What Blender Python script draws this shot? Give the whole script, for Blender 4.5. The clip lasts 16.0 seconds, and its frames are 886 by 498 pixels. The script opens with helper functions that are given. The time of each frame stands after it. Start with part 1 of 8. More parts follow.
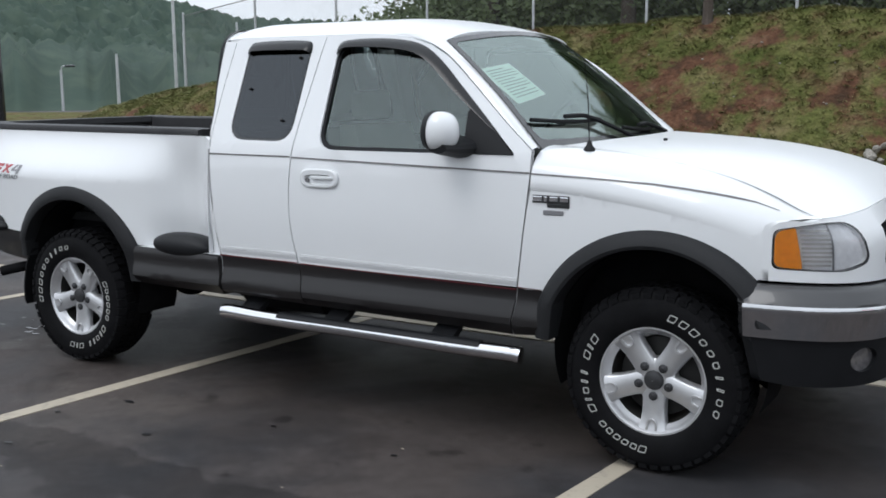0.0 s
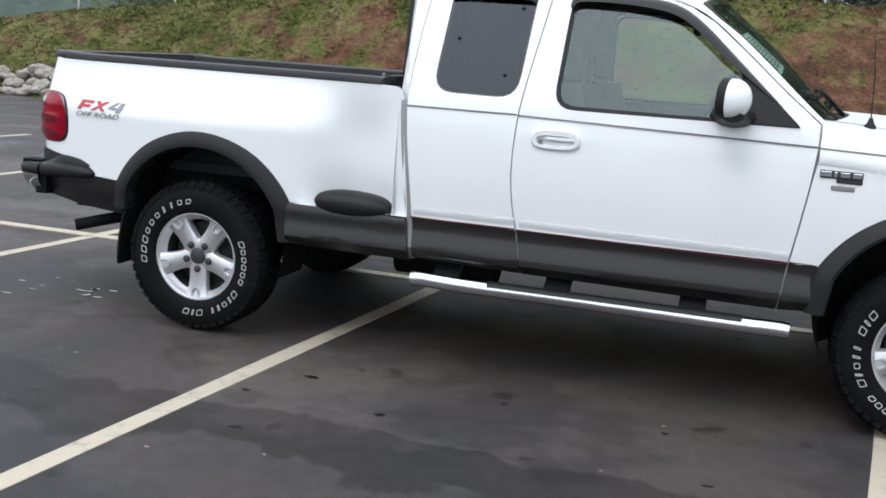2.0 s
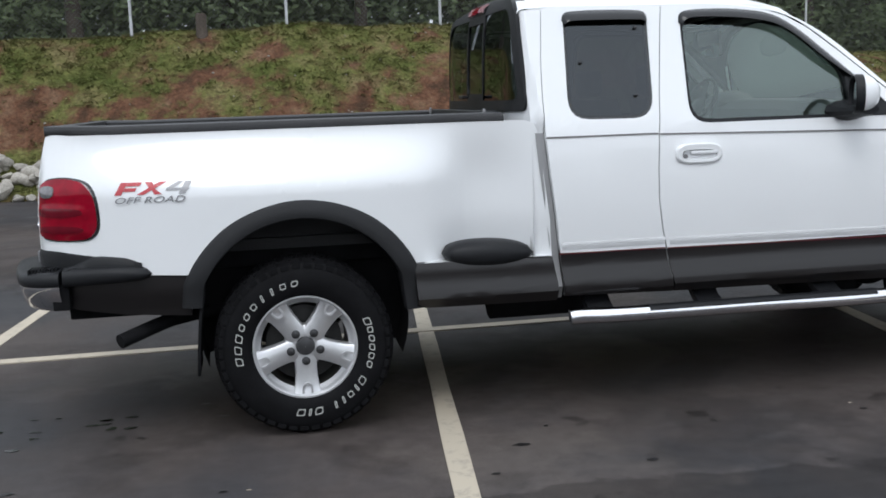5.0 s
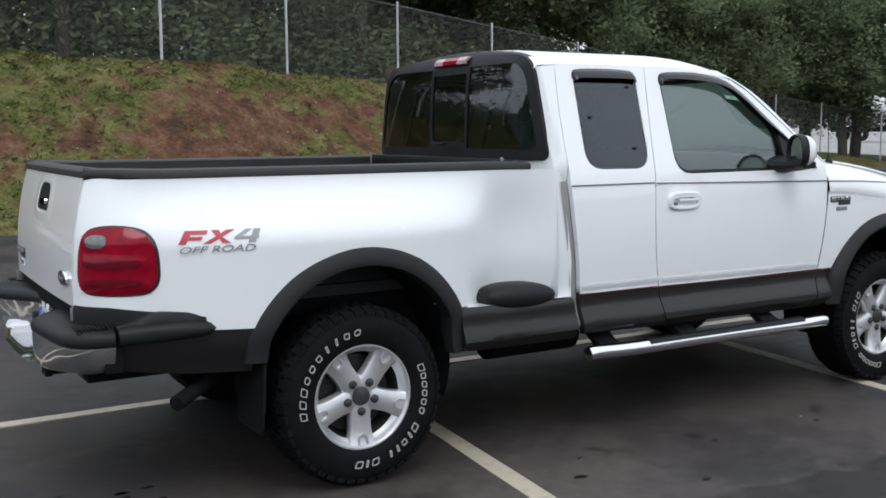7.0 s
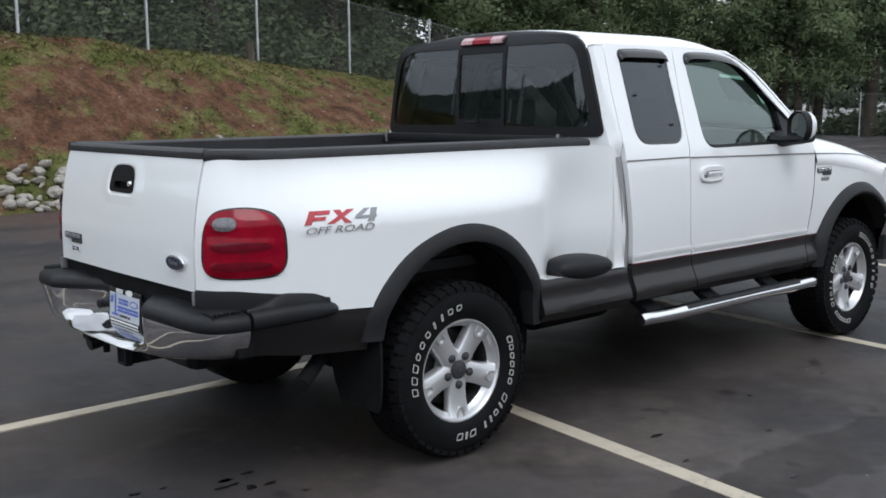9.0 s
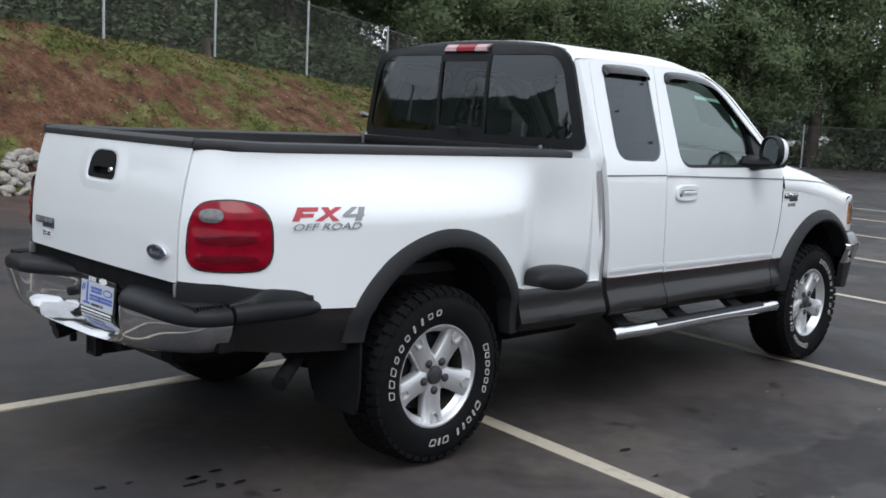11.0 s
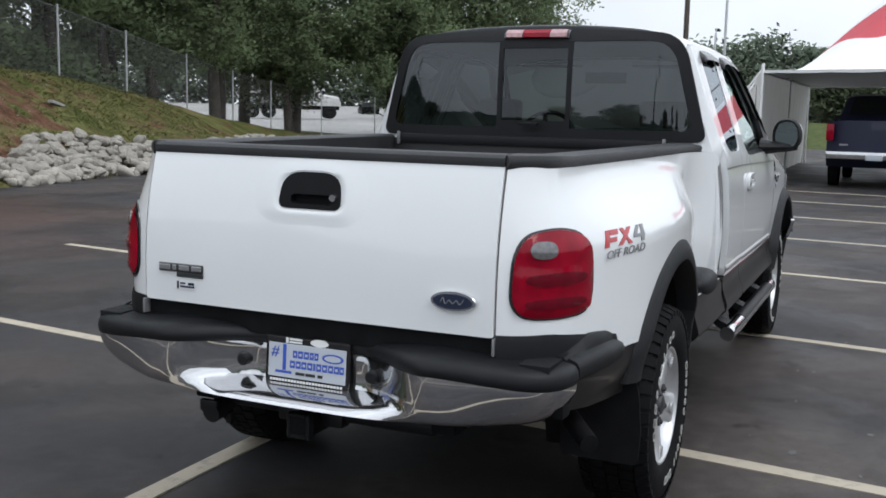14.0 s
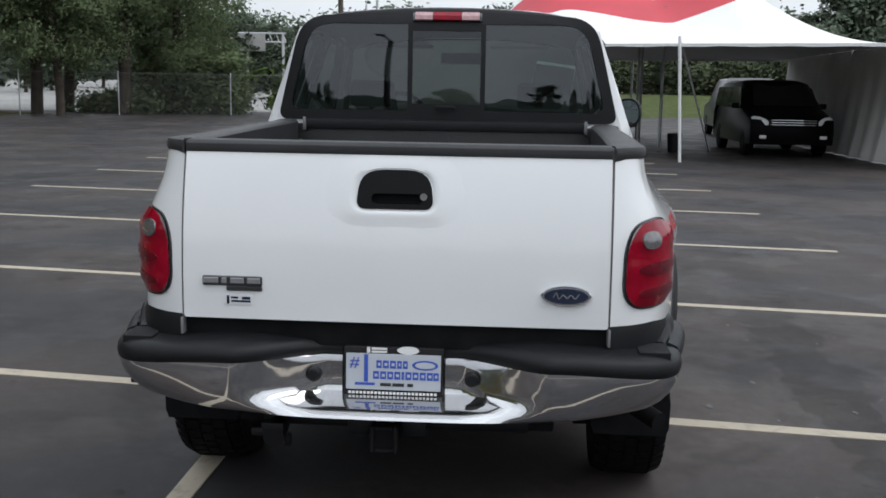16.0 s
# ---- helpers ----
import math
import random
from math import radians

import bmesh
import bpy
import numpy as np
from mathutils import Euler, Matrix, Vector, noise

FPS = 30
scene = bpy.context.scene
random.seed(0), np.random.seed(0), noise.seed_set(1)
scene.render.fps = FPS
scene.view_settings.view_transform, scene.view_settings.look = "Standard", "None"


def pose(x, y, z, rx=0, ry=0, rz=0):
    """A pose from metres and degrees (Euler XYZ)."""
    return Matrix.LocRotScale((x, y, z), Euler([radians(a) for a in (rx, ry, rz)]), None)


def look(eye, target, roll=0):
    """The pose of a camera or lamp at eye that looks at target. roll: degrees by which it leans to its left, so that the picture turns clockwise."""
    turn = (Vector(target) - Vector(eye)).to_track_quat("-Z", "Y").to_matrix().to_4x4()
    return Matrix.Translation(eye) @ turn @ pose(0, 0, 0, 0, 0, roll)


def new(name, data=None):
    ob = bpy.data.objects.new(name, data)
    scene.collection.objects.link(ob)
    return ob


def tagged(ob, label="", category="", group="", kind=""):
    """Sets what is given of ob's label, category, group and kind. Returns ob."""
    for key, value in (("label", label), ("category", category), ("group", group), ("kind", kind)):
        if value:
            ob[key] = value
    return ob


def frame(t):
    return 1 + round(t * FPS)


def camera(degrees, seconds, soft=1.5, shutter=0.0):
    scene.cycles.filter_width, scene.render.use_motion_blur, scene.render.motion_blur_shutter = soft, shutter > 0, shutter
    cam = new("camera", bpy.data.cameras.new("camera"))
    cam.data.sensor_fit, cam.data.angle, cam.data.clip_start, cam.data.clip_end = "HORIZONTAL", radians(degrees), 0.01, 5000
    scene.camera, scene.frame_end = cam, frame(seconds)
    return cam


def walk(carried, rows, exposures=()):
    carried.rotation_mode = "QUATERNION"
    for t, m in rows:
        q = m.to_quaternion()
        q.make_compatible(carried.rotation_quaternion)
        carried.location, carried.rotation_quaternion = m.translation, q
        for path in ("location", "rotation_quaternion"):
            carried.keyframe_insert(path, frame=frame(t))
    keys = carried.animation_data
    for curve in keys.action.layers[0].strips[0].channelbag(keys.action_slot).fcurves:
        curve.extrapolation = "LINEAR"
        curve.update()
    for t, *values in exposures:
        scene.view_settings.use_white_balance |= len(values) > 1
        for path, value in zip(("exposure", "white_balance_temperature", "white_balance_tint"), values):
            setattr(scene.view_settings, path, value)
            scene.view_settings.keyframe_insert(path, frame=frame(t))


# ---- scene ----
cam = camera(47.1, 16.0, soft=1.7)
PATH = [
    (0, (4.86, -4.886, 1.62), (3.851, -3.189, 1.299), -0.3),
    (0.5, (4.354, -5.155, 1.572), (3.467, -3.393, 1.248), 1.0),
    (1, (3.874, -5.275, 1.501), (3.093, -3.465, 1.165), -0.9),
    (1.5, (3.309, -5.4, 1.512), (2.608, -3.561, 1.155), 1.7),
    (2, (2.675, -5.544, 1.53), (2.126, -3.658, 1.149), 4.0),
    (2.5, (2.125, -5.529, 1.49), (1.718, -3.614, 1.082), 1.5),
    (3, (1.735, -5.464, 1.518), (1.338, -3.545, 1.115), 5.2),
    (3.5, (1.264, -5.496, 1.501), (1.023, -3.556, 1.079), 4.7),
    (4, (0.736, -5.454, 1.529), (0.732, -3.501, 1.1), 2.7),
    (4.5, (0.321, -5.446, 1.497), (0.474, -3.481, 1.159), -0.9),
    (5, (-0.203, -5.354, 1.464), (0.164, -3.411, 1.169), -1.9),
    (5.2, (-0.283, -5.317, 1.547), (0.117, -3.381, 1.245), -2.4),
    (7.3, (-2.17, -4.684, 1.533), (-1.062, -3.036, 1.297), 0.2),
    (7.5, (-2.297, -4.616, 1.529), (-1.149, -2.997, 1.28), 0.3),
    (8, (-2.574, -4.392, 1.541), (-1.317, -2.861, 1.269), -1.4),
    (8.5, (-2.831, -4.257, 1.547), (-1.533, -2.762, 1.265), -1.5),
    (9, (-2.952, -4.156, 1.554), (-1.639, -2.673, 1.274), -0.5),
    (9.2, (-2.955, -4.126, 1.575), (-1.622, -2.664, 1.277), -0.1),
    (11.5, (-3.135, -3.922, 1.516), (-1.729, -2.522, 1.266), 3.1),
    (12, (-3.233, -3.506, 1.528), (-1.761, -2.177, 1.271), 1.3),
    (12.5, (-3.423, -3.054, 1.496), (-1.848, -1.844, 1.258), 1.6),
    (13, (-3.616, -2.651, 1.504), (-1.953, -1.57, 1.246), 1.1),
    (13.5, (-3.725, -2.166, 1.525), (-1.981, -1.226, 1.249), 1.5),
    (14, (-3.877, -1.717, 1.524), (-2.07, -0.905, 1.251), 1.2),
    (14.5, (-3.968, -1.327, 1.515), (-2.095, -0.679, 1.245), 0.6),
    (15, (-3.991, -0.923, 1.54), (-2.062, -0.477, 1.254), 0.5),
    (15.5, (-4.075, -0.559, 1.549), (-2.115, -0.294, 1.251), -0.1),
    (16, (-4.119, -0.362, 1.568), (-2.149, -0.222, 1.25), 0.9),
]
walk(cam, [(t, look(eye, target, roll)) for t, eye, target, roll in PATH], [(0.0, 0.16, 6300, 10), (1.5, 0.5, 6300, 10), (2.5, 0.72, 6300, 10), (3.0, 0.76, 6300, 10), (4.0, 0.66, 6300, 10), (5.0, 0.36, 6300, 10), (7.5, 0.29, 6300, 10), (9.0, 0.27, 6300, 10), (11.5, 0.33, 6300, 10), (12.5, 0.38, 6300, 10), (13.5, 0.34, 6300, 10), (14.5, 0.16, 6450, 10), (16.0, 0.10, 6450, 10)])

# ---- world and light: an overcast sky ----
SUN_EL, SUN_AZ = 55.0, 200.0
world = bpy.data.worlds.new("overcast_sky")
scene.world = world
world.use_nodes = True
wn = world.node_tree
wn.nodes.clear()
sky = wn.nodes.new("ShaderNodeTexSky")
sky.sky_type = "NISHITA"
sky.sun_disc = False
sky.sun_elevation = radians(SUN_EL)
sky.sun_rotation = radians(SUN_AZ)
sky.air_density, sky.dust_density, sky.ozone_density = 1.0, 1.0, 1.0
pale = wn.nodes.new("ShaderNodeHueSaturation")
pale.inputs["Saturation"].default_value = 0.22
cloud_at = wn.nodes.new("ShaderNodeTexCoord")
cloud = wn.nodes.new("ShaderNodeTexNoise")
cloud.inputs["Scale"].default_value, cloud.inputs["Detail"].default_value = 2.2, 5.0
cloud_map = wn.nodes.new("ShaderNodeMapRange")
for k, v in (("From Min", 0.3), ("From Max", 0.7), ("To Min", 0.8), ("To Max", 1.15)):
    cloud_map.inputs[k].default_value = v
veil = wn.nodes.new("ShaderNodeMix")
veil.data_type, veil.blend_type = "RGBA", "MULTIPLY"
veil.inputs["Factor"].default_value = 1.0
back = wn.nodes.new("ShaderNodeBackground")
back.inputs["Strength"].default_value = 0.11
wout = wn.nodes.new("ShaderNodeOutputWorld")
wn.links.new(sky.outputs[0], pale.inputs["Color"])
wn.links.new(cloud_at.outputs["Generated"], cloud.inputs["Vector"])
wn.links.new(cloud.outputs["Fac"], cloud_map.inputs["Value"])
layer = wn.nodes.new("ShaderNodeMix")
layer.data_type = "RGBA"
layer.inputs["Factor"].default_value = 0.8
# an overcast sky is brightest overhead
height = wn.nodes.new("ShaderNodeSeparateXYZ")
wn.links.new(cloud_at.outputs["Generated"], height.inputs[0])
dome = wn.nodes.new("ShaderNodeMapRange")
for k, v in (("From Min", 0.0), ("From Max", 1.0), ("To Min", 0.0), ("To Max", 1.0)):
    dome.inputs[k].default_value = v
wn.links.new(height.outputs["Z"], dome.inputs["Value"])
shade = wn.nodes.new("ShaderNodeMix")
shade.data_type = "RGBA"
shade.inputs["A"].default_value = (7.6, 8.1, 8.7, 1)
shade.inputs["B"].default_value = (13.5, 14.4, 15.4, 1)
wn.links.new(dome.outputs[0], shade.inputs["Factor"])
wn.links.new(shade.outputs["Result"], layer.inputs["B"])
wn.links.new(pale.outputs[0], layer.inputs["A"])
wn.links.new(layer.outputs["Result"], veil.inputs["A"])
wn.links.new(cloud_map.outputs[0], veil.inputs["B"])
wn.links.new(veil.outputs["Result"], back.inputs["Color"])
wn.links.new(back.outputs[0], wout.inputs[0])

sun = new("sun", bpy.data.lights.new("sun", "SUN"))
sun.data.energy, sun.data.angle, sun.data.color = 0.7, radians(25), (1.0, 0.98, 0.95)
sun.matrix_world = look((0, 0, 30), (30 * math.cos(radians(SUN_EL)) * math.sin(radians(SUN_AZ)) * -1, 30 * math.cos(radians(SUN_EL)) * -math.cos(radians(SUN_AZ)), 30 - 30 * math.sin(radians(SUN_EL))))
# ---- tools ----


def material(name, color, rough=0.5, metal=0.0, vary=0.0, scale=8.0, fine=0.0, fine_scale=120.0, bump=0.0, bump_scale=60.0, coat=0.0, piece=0.0, spec=0.5):
    """A surface with broad and fine variation of its colour, and relief."""
    m = bpy.data.materials.new(name)
    m.use_nodes = True
    nt = m.node_tree
    b = nt.nodes["Principled BSDF"]
    b.inputs["Roughness"].default_value, b.inputs["Metallic"].default_value = rough, metal
    b.inputs["Coat Weight"].default_value, b.inputs["Coat Roughness"].default_value = coat, 0.03
    b.inputs["Specular IOR Level"].default_value = spec
    b.inputs["Base Color"].default_value = (*color, 1)
    m.diffuse_color = (*color, 1)
    if vary or fine or bump or piece:
        at = nt.nodes.new("ShaderNodeTexCoord")
        value = None
        for amount, size in ((vary, scale), (fine, fine_scale)):
            if amount:
                n = nt.nodes.new("ShaderNodeTexNoise")
                n.inputs["Scale"].default_value, n.inputs["Detail"].default_value = size, 5
                r = nt.nodes.new("ShaderNodeMapRange")
                for k, v in (("From Min", 0.3), ("From Max", 0.7), ("To Min", 1 - amount), ("To Max", 1 + amount)):
                    r.inputs[k].default_value = v
                nt.links.new(at.outputs["Object"], n.inputs["Vector"])
                nt.links.new(n.outputs["Fac"], r.inputs["Value"])
                value = _times(nt, value, r.outputs[0])
        if piece:
            o = nt.nodes.new("ShaderNodeObjectInfo")
            r = nt.nodes.new("ShaderNodeMapRange")
            r.inputs["To Min"].default_value, r.inputs["To Max"].default_value = 1 - piece, 1 + piece
            nt.links.new(o.outputs["Random"], r.inputs["Value"])
            value = _times(nt, value, r.outputs[0])
        if value is not None:
            mix = nt.nodes.new("ShaderNodeMix")
            mix.data_type, mix.blend_type = "RGBA", "MULTIPLY"
            mix.inputs["Factor"].default_value = 1.0
            mix.inputs["A"].default_value = (*color, 1)
            nt.links.new(value, mix.inputs["B"])
            nt.links.new(mix.outputs["Result"], b.inputs["Base Color"])
        if bump:
            n = nt.nodes.new("ShaderNodeTexNoise")
            n.inputs["Scale"].default_value, n.inputs["Detail"].default_value = bump_scale, 4
            u = nt.nodes.new("ShaderNodeBump")
            u.inputs["Strength"].default_value, u.inputs["Distance"].default_value = bump, 0.01
            nt.links.new(at.outputs["Object"], n.inputs["Vector"])
            nt.links.new(n.outputs["Fac"], u.inputs["Height"])
            nt.links.new(u.outputs[0], b.inputs["Normal"])
    return m


def _times(nt, a, b):
    if a is None:
        return b
    n = nt.nodes.new("ShaderNodeMath")
    n.operation = "MULTIPLY"
    nt.links.new(a, n.inputs[0])
    nt.links.new(b, n.inputs[1])
    return n.outputs[0]


def glass(name, tint, rough=0.0, ior=1.5, sheen=(1, 1, 1)):
    """A thin pane: tinted and clear, with the gloss of glass."""
    m = bpy.data.materials.new(name)
    m.use_nodes = True
    nt = m.node_tree
    nt.nodes.clear()
    out, mix = nt.nodes.new("ShaderNodeOutputMaterial"), nt.nodes.new("ShaderNodeMixShader")
    clear, gloss, fres = nt.nodes.new("ShaderNodeBsdfTransparent"), nt.nodes.new("ShaderNodeBsdfGlossy"), nt.nodes.new("ShaderNodeFresnel")
    clear.inputs[0].default_value = (*tint, 1)
    gloss.inputs["Color"].default_value = (*sheen, 1)
    gloss.inputs["Roughness"].default_value = rough
    fres.inputs[0].default_value = ior
    nt.links.new(fres.outputs[0], mix.inputs[0])
    nt.links.new(clear.outputs[0], mix.inputs[1])
    nt.links.new(gloss.outputs[0], mix.inputs[2])
    nt.links.new(mix.outputs[0], out.inputs[0])
    m.diffuse_color = (*tint, 0.4)
    return m


def mesh_of(name, bm, mat, angle=32):
    limit = radians(angle)
    for f in bm.faces:
        f.smooth = True
    for e in bm.edges:
        if len(e.link_faces) == 2:
            e.smooth = e.calc_face_angle(0) < limit
    me = bpy.data.meshes.new(name)
    bm.to_mesh(me)
    bm.free()
    for one in mat if isinstance(mat, (list, tuple)) else [mat]:
        me.materials.append(one)
    return me


def part(name, bm, mat, parent=None, label="", angle=32):
    """Links a bmesh as one mesh object, under a thing or a part of it."""
    ob = new(name, mesh_of(name, bm, mat, angle))
    ob.parent = parent
    if not isinstance(mat, (list, tuple)) and mat.name in ("green_glass", "windshield_glass", "lens_cover"):
        ob.visible_shadow = False  # panes let the daylight in
    return tagged(ob, label)


def piece(name, mesh, parent, m):
    ob = new(name, mesh)
    ob.parent = parent
    ob.matrix_basis = m
    return ob


def thing(name, m, label, category, group="", kind=""):
    ob = new(name)
    ob.empty_display_size = 0.2
    ob.matrix_basis = m
    return tagged(ob, label, category, group, kind)


def box(bm, x0, x1, y0, y1, z0, z1, bevel=0.0, seg=2):
    r = bmesh.ops.create_cube(bm, size=1, matrix=Matrix.Translation(((x0 + x1) / 2, (y0 + y1) / 2, (z0 + z1) / 2)) @ Matrix.Diagonal((abs(x1 - x0), abs(y1 - y0), abs(z1 - z0), 1)))
    if bevel:
        edges = list({e for v in r["verts"] for e in v.link_edges})
        bmesh.ops.bevel(bm, geom=edges, offset=bevel, segments=seg, profile=0.6, affect="EDGES")
    return bm


def loft(bm, rings, closed=True, caps=True, around=False):
    """Skins rows of points. closed: each ring is a loop; around: the last ring joins the first."""
    rows = [[bm.verts.new(p) for p in ring] for ring in rings]
    n = len(rows[0])
    pairs = list(zip(rows, rows[1:] + rows[:1])) if around else list(zip(rows, rows[1:]))
    for a, b in pairs:
        for i in range(n if closed else n - 1):
            j = (i + 1) % n
            quad = [a[i], a[j], b[j], b[i]]
            if len(set(quad)) == 4:
                bm.faces.new(quad)
    if caps and closed and not around:
        bm.faces.new(rows[0][::-1])
        bm.faces.new(rows[-1])
    bmesh.ops.recalc_face_normals(bm, faces=bm.faces[:])
    return bm


def tube(bm, points, radius, seg=10, caps=True):
    pts = [Vector(p) for p in points]
    radii = radius if isinstance(radius, (list, tuple)) else [radius] * len(pts)
    rings = []
    for i, p in enumerate(pts):
        d = (pts[min(i + 1, len(pts) - 1)] - pts[max(i - 1, 0)]).normalized()
        a = d.orthogonal().normalized() if i == 0 else (side - d * side.dot(d)).normalized()
        side, b = a, d.cross(a)
        rings.append([p + float(radii[i]) * (math.cos(t) * a + math.sin(t) * b) for t in np.linspace(0, 2 * math.pi, seg, endpoint=False)])
    return loft(bm, rings, True, caps)


def lathe(bm, profile, seg=48, axis="y", at=(0, 0, 0)):
    """Turns a profile of (radius, along) round an axis."""
    rings = []
    for t in np.linspace(0, 2 * math.pi, seg, endpoint=False):
        c, s = math.cos(t), math.sin(t)
        ring = []
        for r, a in profile:
            p = {"y": (r * c, a, r * s), "x": (a, r * c, r * s), "z": (r * c, r * s, a)}[axis]
            ring.append(Vector(p) + Vector(at))
        rings.append(ring)
    return loft(bm, rings, False, False, True)


def rounded(corners, seg=5):
    """A loop of (u, v) from corners (u, v, radius)."""
    out = []
    n = len(corners)
    for i, (x, y, r) in enumerate(corners):
        p = Vector((x, y))
        a, b = Vector(corners[i - 1][:2]), Vector(corners[(i + 1) % n][:2])
        if r <= 0:
            out.append((x, y))
            continue
        da, db = (a - p), (b - p)
        r1, r2 = min(r, da.length * 0.48), min(r, db.length * 0.48)
        pa, pb = p + da.normalized() * r1, p + db.normalized() * r2
        for k in range(seg + 1):
            t = k / seg
            q = pa * (1 - t) ** 2 + p * 2 * t * (1 - t) + pb * t * t
            out.append((q.x, q.y))
    return out


def smooth_line(points, n=6, closed=False):
    """A Catmull-Rom line through points of any dimension."""
    p = [np.array(q, float) for q in points]
    m = len(p)
    out = []
    for i in range(m if closed else m - 1):
        a, b = p[i], p[(i + 1) % m]
        z = p[i - 1] if i > 0 or closed else 2 * a - b
        c = p[(i + 2) % m] if i + 2 < m or closed else 2 * b - a
        for k in range(n):
            t = k / n
            out.append(tuple(0.5 * (2 * a + (b - z) * t + (2 * z - 5 * a + 4 * b - c) * t * t + (3 * a - 3 * b + c - z) * t**3)))
    if not closed:
        out.append(tuple(p[-1]))
    return out


def panel(outline, holes, place, step=(0.08, 0.06), rim=None, out=None):
    """A sheet cut to an outline with holes in (u, v), laid by place(u, v) into the world, its edges turned in by rim. out: the way it faces."""
    bm = bmesh.new()
    edges = []
    for loop in [outline, *holes]:
        vs = [bm.verts.new((u, v, 0)) for u, v in loop]
        edges += [bm.edges.new((vs[i - 1], vs[i])) for i in range(len(vs))]
    bmesh.ops.triangle_fill(bm, use_beauty=True, use_dissolve=False, edges=edges)
    us, vs = [p[0] for p in outline], [p[1] for p in outline]
    for axis, lo, hi, d in ((0, min(us), max(us), step[0]), (1, min(vs), max(vs), step[1])):
        if not d:
            continue
        n = int((hi - lo) / d)
        for k in range(1, n + 1):
            co = [0, 0, 0]
            co[axis] = lo + (hi - lo) * k / (n + 1)
            no = [0, 0, 0]
            no[axis] = 1
            bmesh.ops.bisect_plane(bm, geom=bm.verts[:] + bm.edges[:] + bm.faces[:], dist=1e-6, plane_co=co, plane_no=no)
    for v in bm.verts:
        v.co = place(v.co.x, v.co.y)
    bm.normal_update()
    if out is not None:
        ways = Vector(out)
        if sum(f.normal.dot(ways) * f.calc_area() for f in bm.faces) < 0:
            bmesh.ops.reverse_faces(bm, faces=bm.faces[:])
    if rim:
        edge = [e for e in bm.edges if len(e.link_faces) == 1]
        made = bmesh.ops.extrude_edge_only(bm, edges=edge)
        for v in (g for g in made["geom"] if isinstance(g, bmesh.types.BMVert)):
            v.co += Vector(rim(v.co) if callable(rim) else rim)
    return bm


def solid(bm, depth):
    """Gives a sheet thickness, against its normals."""
    bmesh.ops.solidify(bm, geom=bm.faces[:], thickness=depth)
    return bm


def text_mesh(text, size, depth, shear=0.0):
    cu = bpy.data.curves.new("lettering", "FONT")
    cu.body, cu.size, cu.extrude, cu.shear = text, size, depth, shear
    cu.align_x, cu.align_y, cu.resolution_u = "CENTER", "CENTER", 3
    ob = bpy.data.objects.new("lettering", cu)
    scene.collection.objects.link(ob)
    me = bpy.data.meshes.new_from_object(ob.evaluated_get(bpy.context.evaluated_depsgraph_get()))
    bpy.data.objects.remove(ob)
    return me


def bend(points, n=10):
    """A smooth function through (x, value) points."""
    line = np.array(smooth_line(sorted(points), n))
    return lambda x: float(np.interp(x, line[:, 0], line[:, 1]))


def ease(t):
    t = min(max(t, 0.0), 1.0)
    return t * t * (3 - 2 * t)
# ---- materials ----
M_WHITE = material("white_paint", (0.765, 0.775, 0.785), 0.30, 0, vary=0.015, scale=2, coat=1.0, spec=0.2)
M_GREYP = material("grey_lower_paint", (0.013, 0.0115, 0.0118), 0.32, 0.0, vary=0.06, scale=3, fine=0.1, fine_scale=400, coat=0.2, spec=0.35)
M_FLARE = material("textured_black_plastic", (0.016, 0.0165, 0.018), 0.55, 0, vary=0.1, scale=6, bump=0.25, bump_scale=260, spec=0.25)
M_BLACK = material("black_plastic", (0.010, 0.0105, 0.012), 0.45, 0, vary=0.1, scale=10, bump=0.15, bump_scale=300, spec=0.22)
M_GLOSSB = material("gloss_black_trim", (0.012, 0.012, 0.014), 0.18, 0, coat=0.5)
M_CAP = material("weathered_cap_plastic", (0.030, 0.030, 0.032), 0.5, 0, vary=0.15, scale=5, fine=0.12, fine_scale=220, bump=0.25, bump_scale=280, spec=0.35)
M_DARK = material("underbody_dark", (0.008, 0.008, 0.009), 0.85, 0, vary=0.3, scale=12, spec=0.12)
M_CHROME = material("chrome", (0.78, 0.78, 0.80), 0.05, 1.0)
M_CHROMEB = material("bumper_chrome", (0.60, 0.60, 0.61), 0.06, 0.98, vary=0.05, scale=5)
M_ALLOY = material("cast_alloy", (0.60, 0.60, 0.61), 0.36, 0.7, vary=0.05, scale=20, bump=0.05, bump_scale=300)
M_ALLOYD = material("dark_alloy", (0.055, 0.055, 0.058), 0.45, 0.5, vary=0.2, scale=30)
M_RUBBER = material("tyre_rubber", (0.006, 0.006, 0.0068), 0.62, 0, vary=0.25, scale=14, fine=0.2, fine_scale=150, bump=0.2, bump_scale=200, spec=0.10)
M_TYREW = material("white_tyre_lettering", (0.44, 0.44, 0.42), 0.7, 0, vary=0.15, scale=30)
M_REDL = material("red_lens", (0.23, 0.001, 0.013), 0.10, 0, vary=0.22, scale=14, coat=0.0, spec=0.25)
M_REDD = material("dark_red_lens", (0.115, 0.001, 0.009), 0.12, 0, vary=0.15, scale=18, coat=0.0, spec=0.4)
M_CLEARL = material("clear_lens", (0.12, 0.115, 0.12), 0.15, 0.2, vary=0.25, scale=60, coat=1.0)
M_AMBER = material("amber_lens", (1.0, 0.36, 0.02), 0.15, 0, vary=0.1, scale=40, coat=1.0)
M_REFLECT = material("lamp_reflector", (0.90, 0.90, 0.91), 0.25, 0.0, vary=0.1, scale=50)
